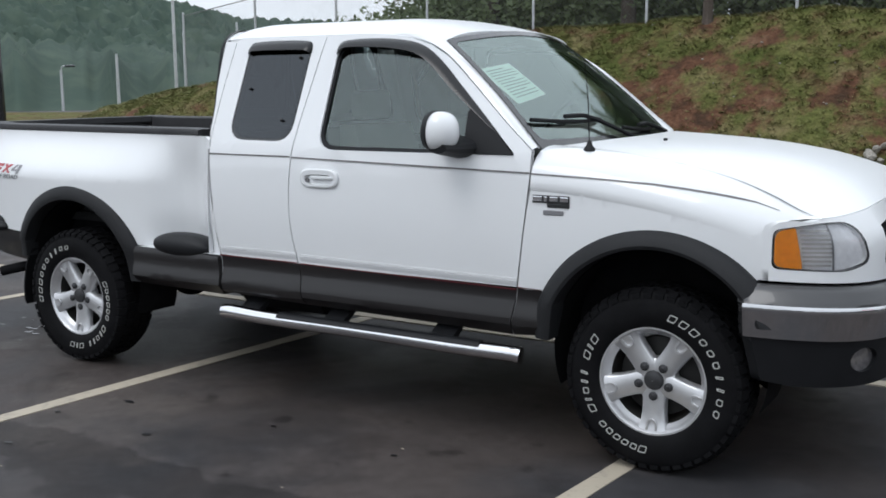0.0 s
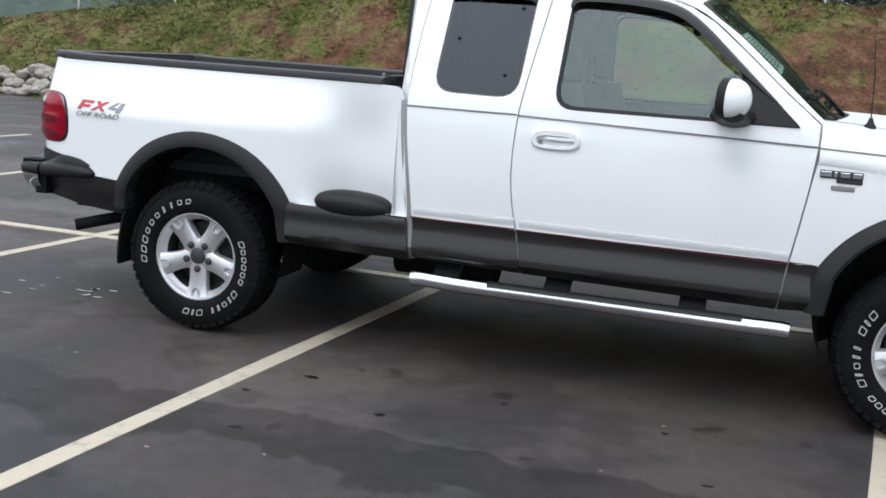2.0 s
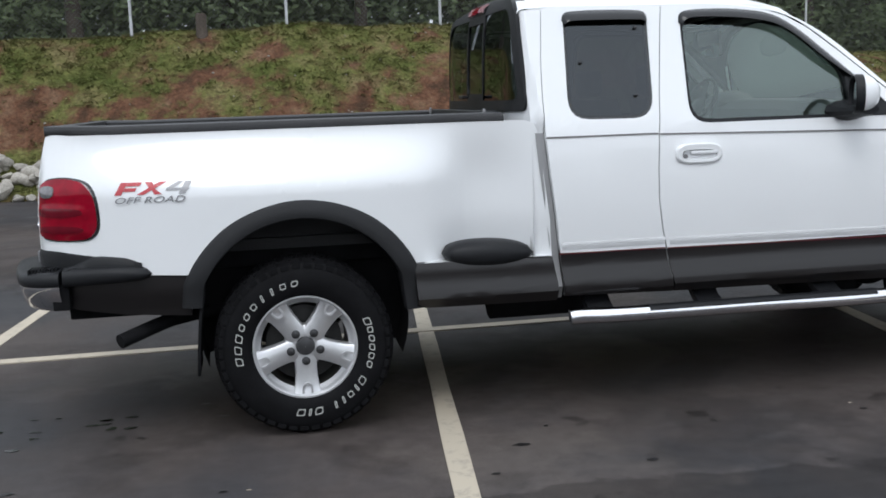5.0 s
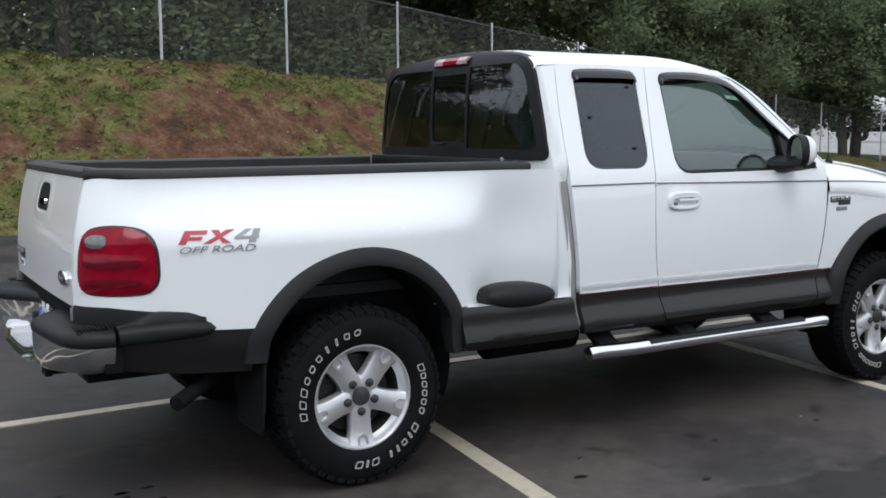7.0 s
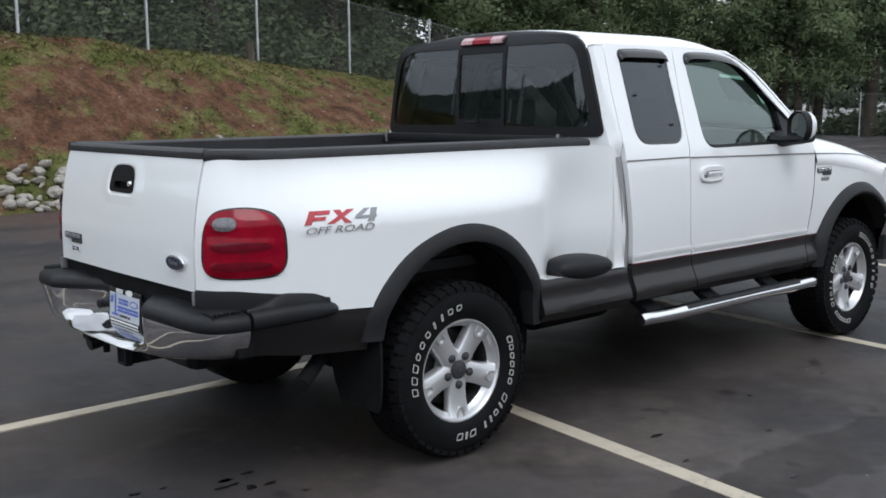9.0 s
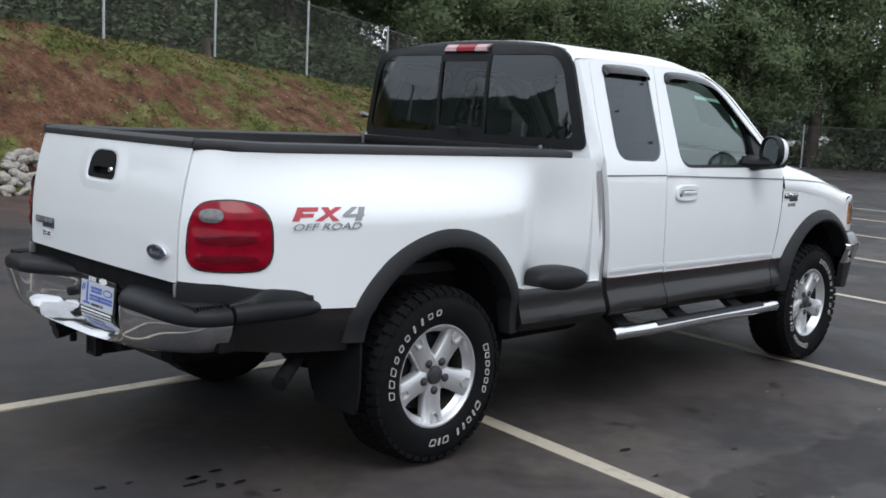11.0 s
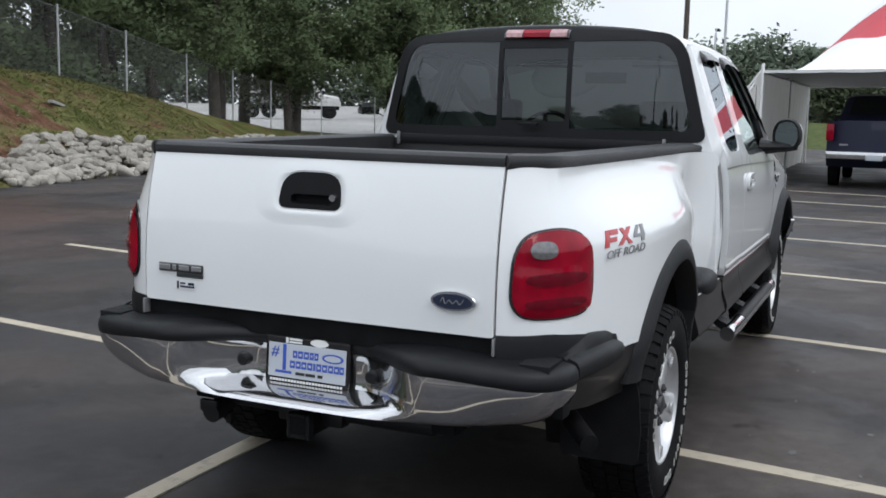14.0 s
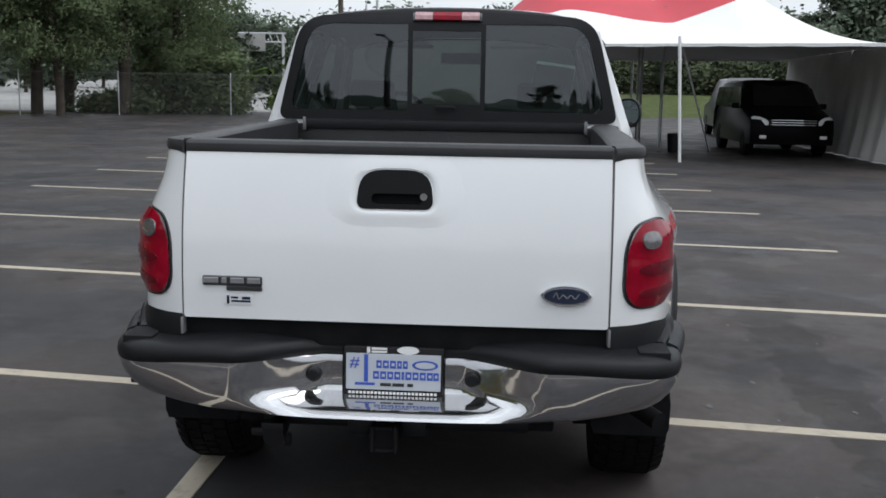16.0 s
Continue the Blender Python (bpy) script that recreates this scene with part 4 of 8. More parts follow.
def bed_decal(s):
    """Off-road decal on the bed side: slanted red and grey shapes, with the words below."""
    place = bed_at(s, 0.003)
    x0, z0, h = -0.765, 1.098, 0.052
    slant = 0.030
    spot = lambda x, z: (run_at_x(x), z)

    def block(pts, mat):
        pts = [(x0 + px + slant * pz / h, z0 + pz) for px, pz in pts]
        if s > 0:
            pts = [(-0.62 * 2 - x, z) if False else (x, z) for x, z in pts]
        part("decal_stroke", panel([spot(x, z) for x, z in pts], [], place, (0.05, 0.05), (0, -0.002 * s, 0), (0, s, 0)), mat, truck)

    for x in (0.0,):
        block([(0.0, 0.0), (0.028, 0.0), (0.028, h), (0.0, h)], M_RED)
        block([(0.029, h * 0.70), (0.088, h * 0.70), (0.088, h), (0.029, h)], M_RED)
        block([(0.029, h * 0.28), (0.078, h * 0.28), (0.078, h * 0.55), (0.029, h * 0.55)], M_RED)
    block([(0.092, 0.0), (0.122, 0.0), (0.192, h), (0.160, h)], M_RED)
    block([(0.168, 0.0), (0.200, 0.0), (0.155, h * 0.46), (0.130, h * 0.60)], M_RED)
    block([(0.100, h), (0.130, h), (0.146, h * 0.68), (0.128, h * 0.56)], M_RED)
    block([(0.205, h * 0.28), (0.300, h * 0.28), (0.300, h * 0.48), (0.205, h * 0.48)], M_DSILV)
    block([(0.268, 0.0), (0.296, 0.0), (0.296, h), (0.268, h)], M_DSILV)
    block([(0.205, h * 0.485), (0.232, h * 0.485), (0.262, h), (0.236, h)], M_DSILV)
    me = text_mesh("OFF ROAD", 0.040, 0.0010, 0.30)
    xc, zc = -0.622, 1.075
    p, q = bed_at(s, 0.004)(run_at_x(xc), zc), bed_at(s, 0.004)(run_at_x(xc + 0.1), zc)
    along = (q - p).normalized() * (1 if s < 0 else -1)
    upv = (bed_at(s, 0.004)(run_at_x(xc), zc + 0.03) - p).normalized()
    m = Matrix((along, upv, along.cross(upv))).transposed().to_4x4()
    m.translation = p
    lay(me, m @ Matrix.Diagonal((1.55, 0.95, 1, 1)), "lettering", M_DSILV, truck, "silver-grey words OFF ROAD")


bed_decal(-1)
bed_decal(1)

# ---- bed inside, front wall of the bed ----
bm = bmesh.new()
box(bm, -1.03, 0.94, -0.66, 0.66, 0.80, 0.85)
box(bm, 0.905, 0.94, -0.80, 0.80, 0.80, 1.372, 0.01)
for s in (-1, 1):
    rows = [[(x, s * (float(np.interp(x, *TOP_Y)) - 0.13), 1.30), (x, s * 0.62, 1.20), (x, s * 0.62, 0.85)] for x in np.linspace(-1.0, 0.92, 8)]
    loft(bm, rows, False, False)
liner = part("bed_liner", bm, M_LINER, truck, "black ribbed bed liner")
for k in range(14):
    bm = bmesh.new()
    box(bm, -1.0, 0.9, -0.6 + k * 0.0885, -0.555 + k * 0.0885, 0.848, 0.862, 0.004, 1)
    part("rib", bm, M_LINER, liner)
bm = bmesh.new()
box(bm, 0.895, 0.96, -0.70, 0.70, 1.345, 1.395, 0.012)
part("front_rail_cap", bm, M_BLACK, truck)
for s in (-1, 1):
    bm = bmesh.new()
    box(bm, 0.885, 0.90, s * 0.685, s * 0.70, 1.34, 1.405, 0.004)
    part("stake_pocket", bm, M_DGREY, truck)
# ---- paper sheet behind the windshield ----
sheet_uv = [(-0.95, 0.312), (-0.625, 0.287), (-0.55, 0.575), (-0.875, 0.638)]


def sheet_at(a, b, d=0.012):
    p = [Vector(q) for q in sheet_uv]
    q = (p[0] * (1 - a) + p[1] * a) * (1 - b) + (p[3] * (1 - a) + p[2] * a) * b
    return shield(q.x, q.y) - Vector((0.7, 0, 0.7)) * d


sheet = part("paper_sheet", panel([(0, 0), (1, 0), (1, 1), (0, 1)], [], lambda a, b: sheet_at(a, b), (0.2, 0.2), None, (1, 0, 0.5)), M_PAPER, wind, "pale green printed sheet")
for k in range(11):
    b = 0.10 + k * 0.075
    w = 0.80 if k % 4 else 0.55
    part("printed_bar", panel([(0.1, b), (0.1 + w, b), (0.1 + w, b + 0.022), (0.1, b + 0.022)], [], lambda a, c: sheet_at(a, c, 0.010), (0.3, 0.3), None, (1, 0, 0.5)), M_INK, sheet)

# ---- front fenders, hood, front end ----
hood_edge = bend([(2.9, 1.352), (3.1, 1.346), (3.3, 1.326), (3.55, 1.290), (3.78, 1.240), (3.95, 1.186), (4.05, 1.145), (4.14, 1.112)])
hood_mid = bend([(2.9, 1.362), (3.2, 1.364), (3.37, 1.360), (3.6, 1.348), (3.78, 1.330), (3.95, 1.304), (4.08, 1.275), (4.25, 1.226), (4.40, 1.165)])
seam_y = bend([(2.9, 0.757), (3.4, 0.757), (3.65, 0.765), (3.85, 0.788), (3.99, 0.828), (4.08, 0.865), (4.14, 0.892)])


def side_y(x):
    return min(cab_y(x, 1.0), float(np.interp(x, PLAN[:, 0], PLAN[:, 1]))) if x > 3.86 else cab_y(x, 1.0)


def shoulder(x, t):
    """From the fender's side (0) over its round shoulder to the hood seam (1): half width and height."""
    ys, yh, ze = side_y(x), seam_y(x), hood_edge(x)
    slope = 3 * max(hood_mid(x) - ze, 0.0) / yh
    a, b, c = (ys, ze - 0.17), (ys - 0.006, ze - slope * (ys - yh) * 0.8), (yh, ze)
    return tuple((1 - t) ** 2 * p + 2 * t * (1 - t) * q + t * t * r for p, q, r in zip(a, b, c))


def fender_y(x, z):
    if z <= hood_edge(x) - 0.17:
        return min(cab_y(x, z), side_y(x) + 0.003)
    row = [shoulder(x, t) for t in np.linspace(0, 1, 25)]
    return float(np.interp(z, [p[1] for p in row], [p[0] for p in row]))


def hood_at(x, y):
    t = min(abs(y) / seam_y(x), 1)
    return Vector((x, y, hood_edge(x) * t**3 + hood_mid(x) * (1 - t**3)))


PLAN = np.array(smooth_line([(3.86, 0.952), (3.97, 0.945), (4.08, 0.925), (4.19, 0.885), (4.28, 0.815), (4.345, 0.71), (4.385, 0.56), (4.41, 0.35), (4.425, 0.12), (4.427, 0.0)], 5))
PRUN = np.concatenate([[0], np.cumsum(np.hypot(*np.diff(PLAN, axis=0).T))])


def nose_at(s, push=0.0):
    def place(u, z):
        x, y = float(np.interp(u, PRUN, PLAN[:, 0])), float(np.interp(u, PRUN, PLAN[:, 1]))
        x2, y2 = float(np.interp(u + 0.02, PRUN, PLAN[:, 0])), float(np.interp(u + 0.02, PRUN, PLAN[:, 1]))
        x1, y1 = float(np.interp(u - 0.02, PRUN, PLAN[:, 0])), float(np.interp(u - 0.02, PRUN, PLAN[:, 1]))
        n = Vector((-(y2 - y1), x2 - x1, 0))
        n = n.normalized() if n.length > 1e-6 else Vector((1, 0, 0))
        back = 0.13 * ease((z - 1.0) / 0.25) * ease((u - 0.15) / 0.3)
        d = push(z) if callable(push) else push
        return Vector((x - back + n.x * d, s * (y + n.y * d), z))

    return place


def nose_top(u):
    """Where the nose meets the hood."""
    y = float(np.interp(u, PRUN, PLAN[:, 1]))
    return float(np.interp(y, (0.0, 0.35, 0.6, 0.76, 0.86, 0.89, 0.93), (1.165, 1.162, 1.150, 1.130, 1.114, 1.111, 1.095)))


def nrun(x):
    return float(np.interp(x, PLAN[:, 0], PRUN))


def build_front(s):
    out = (0, s, 0)
    corner = nose_at(1, 0.0)(nrun(4.185), nose_top(nrun(4.185)))
    xs = [2.968, 3.02, 3.1, 3.2, 3.3, 3.4, 3.5, 3.6, 3.7, 3.78, 3.85, 3.9, 3.94, 3.968, 3.985, 4.005, 4.03, 4.06, 4.09, 4.12, corner.x]
    base = lambda x: hood_edge(x) - 0.17 if x < 3.905 else float(np.interp(x, (3.905, 3.968, 3.985, 4.03, 4.09, corner.x), (hood_edge(3.905) - 0.17, 1.055, 1.078, 1.098, 1.106, corner.z - 0.002)))
    fpts = [(line_x(SEAM_F, z) + 0.004, z) for z in (0.735, 0.9, 1.08)] + [(x, base(x)) for x in xs if x < 3.969]
    fpts += [(3.972, 0.90), (3.960, 0.872), (3.93, 0.862)] + arch(3.52, ARCH_Z - 0.012, ARCH_R, 42, 154)
    bm = panel(fpts, [], lambda x, z: Vector((x, s * fender_y(x, z), z)), (0.05, 0.04), None, out)
    rows = []
    for x in xs:
        tab = [(shoulder(x, t)[1], t) for t in np.linspace(0, 1, 30)]
        t0 = float(np.interp(base(x), [p[0] for p in tab], [p[1] for p in tab]))
        rows.append([(x, s * (fender_y(x, base(x) - 0.014) + 0.0004), base(x) - 0.014)] * (x < 3.95) + [(x, s * (fender_y(x, base(x)) - 0.004), base(x) - 0.004)] * (x >= 3.95) + [(x, s * y, z) for t in np.linspace(t0, 1, 13) for y, z in [shoulder(x, t)]] + [(x, s * (seam_y(x) - 0.002), hood_edge(x) - 0.012), (x, s * (seam_y(x) - 0.05), hood_edge(x) - 0.010)])
    loft(bm, rows, False, False)
    bmesh.ops.recalc_face_normals(bm, faces=bm.faces[:])
    fender = part("front_fender", bm, M_WHITE, truck, "white front fender", 50)
    # the fender's top runs back under the foot of the pillar
    bm = bmesh.new()
    loft(bm, [[(x, s * y, z - 0.003) for t in np.linspace(0, 1, 13) for y, z in [shoulder(2.968, t)] if z > 1.336] for x in (2.90, 2.94, 2.972)], False, False)
    part("pillar_foot", bm, M_WHITE, fender)
    part("lower_panel", panel([(2.905, 0.733), (3.02, 0.733), (3.05, 0.66), (3.055, 0.53), (2.88, 0.517)], [], lambda x, z: Vector((x, s * cab_y(x, z), z)), (0.05, 0.03), (0, -0.04 * s, 0), out), M_GREYP, fender)
    for mat, zs, x0, x1, wide in ((M_STRIPE, [(2.968, 1.238), (3.22, 1.231), (3.5, 1.216), (3.63, 1.202), (3.75, 1.186), (3.83, 1.173), (3.9, 1.160), (3.99, 1.133)], 2.968, 3.99, 0.0034), (M_MAROON, [(2.905, 0.736), (3.02, 0.735)], 2.905, 3.02, 0.004)):
        bm = bmesh.new()
        rows = []
        for x in np.linspace(x0, x1, 48):
            z = float(np.interp(x, [p[0] for p in zs], [p[1] for p in zs]))
            w = wide * (1 - 0.7 * ease((x - x1 + 0.2) / 0.2))
            rows.append([(x, s * (fender_y(x, z + d) + e), z + d) for d, e in ((-w, -0.001), (-w, 0.0025), (w, 0.0025), (w, -0.001))])
        loft(bm, rows, False, False)
        part("pinstripe", bm, mat, fender)
    flare(s, 3.52, ARCH_Z - 0.012, fender, False)
    if s < 0:
        y = fender_y(3.065, 1.13)
        name_badge(Matrix.Translation((3.065, s * (y + 0.002), 1.125)), fender, 0.172, 0.052, M_BADGE, M_CHROME)
        bm = bmesh.new()
        box(bm, 3.03, 3.125, s * (y + 0.007), s * (y - 0.002), 1.066, 1.088, 0.003, 1)
        part("trim_badge", bm, M_DSILV, fender)
    else:
        y = fender_y(3.065, 1.13)
        name_badge(Matrix.Translation((3.065, s * (y + 0.002), 1.125)) @ Matrix.Rotation(math.pi, 4, "Z"), fender, 0.172, 0.052, M_BADGE, M_CHROME)
    # headlight: amber corner, clear lamp
    ua, ub, uc = nrun(3.985), nrun(4.075), nrun(4.298)
    shape = rounded([(ua, 0.915, 0.03), (ua, 1.062, 0.03), (ub + 0.10, 1.092, 0.05), (uc - 0.03, 1.095, 0.05), (uc + 0.02, 0.945, 0.04), (uc - 0.08, 0.912, 0.04)], 5)
    lamp = part("headlight", panel(shape, [], nose_at(s, -0.020), (0.03, 0.04), None, (1, s, 0)), M_REFLECT, truck, "clear headlight with an amber corner")
    gum = [(um + (u - um) * 1.022, zm + (z - zm) * 1.035) for um, zm in [((ua + uc) / 2, 1.0)] for u, z in shape]
    part("gasket", panel(gum, [shape], nose_at(s, 0.0005), (0.03, 0.04), (-0.02, -0.01 * s, 0), (1, s, 0)), M_GLOSSB, lamp)
    part("lens", panel(shape, [], nose_at(s, 0.004), (0.03, 0.04), None, (1, s, 0)), G_LENS, lamp)
    part("amber_lens", panel(rounded([(ua + 0.004, 0.92, 0.03), (ua + 0.004, 1.058, 0.035), (ub - 0.012, 1.074, 0.01), (ub + 0.018, 0.915, 0.01)]), [], nose_at(s, -0.004), (0.03, 0.04), None, (1, s, 0)), M_AMBER, lamp)
    for k in range(9):
        z = 0.925 + 0.0165 * k
        part("flute", panel([(ub + 0.02 - 0.002 * k, z), (ub + 0.125, z + 0.002), (ub + 0.125, z + 0.010), (ub + 0.02 - 0.002 * k, z + 0.008)], [], nose_at(s, -0.012), (0.04, 0.1), None, (1, s, 0)), M_FLUTE, lamp)
    part("divider", panel([(ub + 0.128, 0.915), (ub + 0.136, 0.915), (ub + 0.126, 1.088), (ub + 0.118, 1.088)], [], nose_at(s, -0.006), (0.04, 0.05), None, (1, s, 0)), M_DGREY, lamp)
    # white nose round the lamps and the grille opening
    rim = [(ua - 0.013, 0.865), (ua - 0.013, 1.052), (ua - 0.005, 1.078), (ua + 0.018, 1.092), (ua + 0.06, 1.101)] + [(u, nose_top(u) - 0.004) for u in np.linspace(nrun(4.12), PRUN[-1], 14)] + [(PRUN[-1], 1.10), (nrun(4.385), 1.10), (nrun(4.355), 1.075), (nrun(4.352), 0.93), (PRUN[-1], 0.90), (PRUN[-1], 0.865)]
    part("nose_panel", panel(rim, [gum], nose_at(s, 0.0), (0.05, 0.05), (-0.03, 0, 0), (1, s, 0)), M_WHITE, truck)
    part("grille_half", panel([(nrun(4.36), 0.93), (nrun(4.36), 1.075), (PRUN[-1], 1.10), (PRUN[-1], 0.90)], [], nose_at(s, -0.04), (0.06, 0.06), None, (1, 0, 0)), M_DARK, truck)
    # bumper halves: grey top, chrome line, black valance with fog lamp
    prof = lambda z: float(np.interp(z, (0.45, 0.62, 0.65, 0.755, 0.768, 0.783, 0.80, 0.84, 0.853), (0.012, 0.034, 0.040, 0.072, 0.076, 0.070, 0.060, 0.030, 0.010)))
    b = part("front_bumper", panel([(0.03, 0.853), (PRUN[-1], 0.853), (PRUN[-1], 0.783), (0.04, 0.783)], [], nose_at(s, prof), (0.04, 0.012), (-0.03, -0.02 * s, 0), (1, s, 0)), M_GREYB, truck, "grey-topped chrome front bumper", 60)
    part("chrome_face", panel([(0.034, 0.784), (PRUN[-1], 0.784), (PRUN[-1], 0.648), (0.034, 0.648)], [], nose_at(s, lambda z: prof(z) + 0.003), (0.025, 0.012), (-0.02, -0.02 * s, 0), (1, s, 0)), M_CHROMEB, b, "", 40)
    fog = [(nrun(4.30) + 0.062 * math.cos(t), 0.565 + 0.05 * math.sin(t)) for t in np.linspace(0, 2 * math.pi, 18, endpoint=False)]
    part("valance", panel([(0.06, 0.652), (PRUN[-1], 0.652), (PRUN[-1], 0.47), (0.22, 0.455), (0.10, 0.47)], [fog], nose_at(s, lambda z: prof(z) - 0.006), (0.05, 0.04), (-0.04, -0.02 * s, 0), (1, s, 0)), M_BLACK, b)
    part("fog_lamp", panel(fog, [], nose_at(s, 0.0), (0.03, 0.03), None, (1, s, 0)), M_CLEARL, b, "round fog lamp")
    # mud flap behind the rear wheel
    for x, y0, y1, low in ((-0.462, 0.66, 0.952, 0.30),):
        bm = bmesh.new()
        rows = []
        for z, dx, k in ((0.64, 0.03, 0.7), (0.55, 0.012, 0.9), (0.42, 0.0, 1.0), (low + 0.03, -0.006, 0.98), (low, -0.008, 0.9)):
            w = (y1 - y0) / 2 * k
            m = (y0 + y1) / 2
            rows.append([(x + dx, s * (m - w), z), (x + dx, s * (m + w), z), (x + dx + 0.012, s * (m + w), z), (x + dx + 0.012, s * (m - w), z)])
        loft(bm, rows)
        part("mud_flap", bm, M_DARK, truck, "black mud flap")


for side in (-1, 1):
    build_front(side)
bm = bmesh.new()
rows = []
uc = nrun(4.185)
ends = [(s, u) for s, u in [(-1, u) for u in np.linspace(uc, PRUN[-1], 16)] + [(1, u) for u in np.linspace(PRUN[-1], uc, 16)[1:]]]
for k in np.linspace(0, 1, 44):
    row = []
    for s, u in ends:
        f = nose_at(s, 0.0)(u, nose_top(u))
        q = f.y / nose_at(1, 0.0)(uc, nose_top(uc)).y
        x = 3.135 - 0.11 * q * q + (f.x - 3.135 + 0.11 * q * q) * k
        y = q * (seam_y(x) - 0.0015) if k < 1 else f.y
        y = y * (1 - k**6) + f.y * k**6
        h = hood_at(f.x, f.y).z
        row.append((x, y, hood_at(x, y).z + (f.z - h) * k**10))
    rows.append(row)
rows.append([(x - 0.006, y, z - 0.02) for x, y, z in rows[-1]])
loft(bm, rows, False, False)
part("hood", bm, M_WHITEW, truck, "white hood wet with fine drops", 60)
bm = bmesh.new()
rows = []
for u in np.linspace(-1, 1, 21):
    a = shield(u, 0.985) + Vector((0.0, 0, -0.004))
    c = Vector((3.145 - 0.11 * u * u, u * 0.80, hood_at(3.1, u * 0.757).z - 0.014))
    c.x = max(c.x, a.x + 0.03)
    rows.append([a + Vector((-0.06, 0, 0.01)), a, a.lerp(c, 0.5) + Vector((0, 0, -0.012)), c])
loft(bm, rows, False, False)
part("cowl", bm, M_BLACK, truck, "black cowl below the windshield")
for u0, u1, v in ((-0.10, -0.86, 0.80), (0.62, -0.02, 0.90)):
    bm = bmesh.new()
    pts = [shield(u0 + (u1 - u0) * t, 0.985 + (v - 0.985) * min(1, t * 2.2)) + Vector((0.022, 0, 0.022)) for t in np.linspace(0, 0.75, 7)]
    tube(bm, pts, 0.011, 6)
    w = part("wiper", bm, M_BLACK, truck, "black windshield wiper")
    bm = bmesh.new()
    q = [shield(u0 + (u1 - u0) * t, v + 0.03 * math.sin(t * 3)) + Vector((0.010, 0, 0.012)) for t in np.linspace(0.25, 1.1, 9)]
    tube(bm, q, 0.010, 6)
    part("wiper_blade", bm, M_BLACK, w)
# aerial on the right fender
bm = bmesh.new()
lathe(bm, [(0.001, 0.045), (0.008, 0.04), (0.014, 0.02), (0.024, 0.008), (0.028, -0.012)], 14, "z", (3.165, -0.80, 1.335))
aerial = part("aerial", bm, M_BLACK, truck, "thin black aerial on a round foot")
bm = bmesh.new()
tube(bm, [(3.165, -0.80, 1.36), (3.155, -0.80, 1.55), (3.135, -0.80, 1.72)], [0.003, 0.0025, 0.0015], 6)
part("whip", bm, M_BLACK, aerial)
bm = bmesh.new()
box(bm, 3.37, 3.385, -0.44, -0.42, 1.362, 1.374, 0.003)
part("washer_nozzle", bm, M_BLACK, truck)


# ---- wheels ----
def wheel(x, s, turn):
    hub = part_wheel(x, s, turn)
    return hub


def tyre_mesh():
    bm = bmesh.new()
    prof = [(0.225, -0.105), (0.232, -0.118), (0.245, -0.126), (0.275, -0.134), (0.31, -0.136), (0.345, -0.130), (0.366, -0.122), (0.378, -0.112), (0.3835, -0.095), (0.3855, -0.05), (0.386, 0.0), (0.3855, 0.05), (0.3835, 0.095), (0.378, 0.112), (0.366, 0.122), (0.345, 0.130), (0.31, 0.136), (0.275, 0.134), (0.245, 0.126), (0.232, 0.118), (0.225, 0.105)]
    lathe(bm, prof, 72)
    bmesh.ops.recalc_face_normals(bm, faces=bm.faces[:])
    return mesh_of("tyre", bm, M_RUBBER, 30)


def tread_mesh():
    bm = bmesh.new()
    n = 46
    for k in range(n):
        for w0, w1, off in ((-0.131, -0.088, 0.0), (-0.078, -0.028, 0.5), (-0.022, 0.022, 0.15), (0.028, 0.078, 0.65), (0.088, 0.131, 0.3)):
            a = 2 * math.pi * (k + off) / n
            half = 0.36 * 2 * math.pi / n * (1.0 if abs(w0) > 0.05 else 1.05)
            ring = []
            for r in (0.374, 0.3945):
                for t, w in ((a - half, w0), (a + half, w0), (a + half, w1), (a - half, w1)):
                    rr = r
                    if abs(w) > 0.12:
                        rr = 0.356 if r < 0.38 else 0.3745
                    ring.append(bm.verts.new((rr * math.cos(t), w, rr * math.sin(t))))
            for q in ((0, 1, 5, 4), (1, 2, 6, 5), (2, 3, 7, 6), (3, 0, 4, 7), (4, 5, 6, 7)):
                bm.faces.new([ring[i] for i in q])
    bmesh.ops.recalc_face_normals(bm, faces=bm.faces[:])
    return mesh_of("tread_blocks", bm, M_RUBBER, 30)


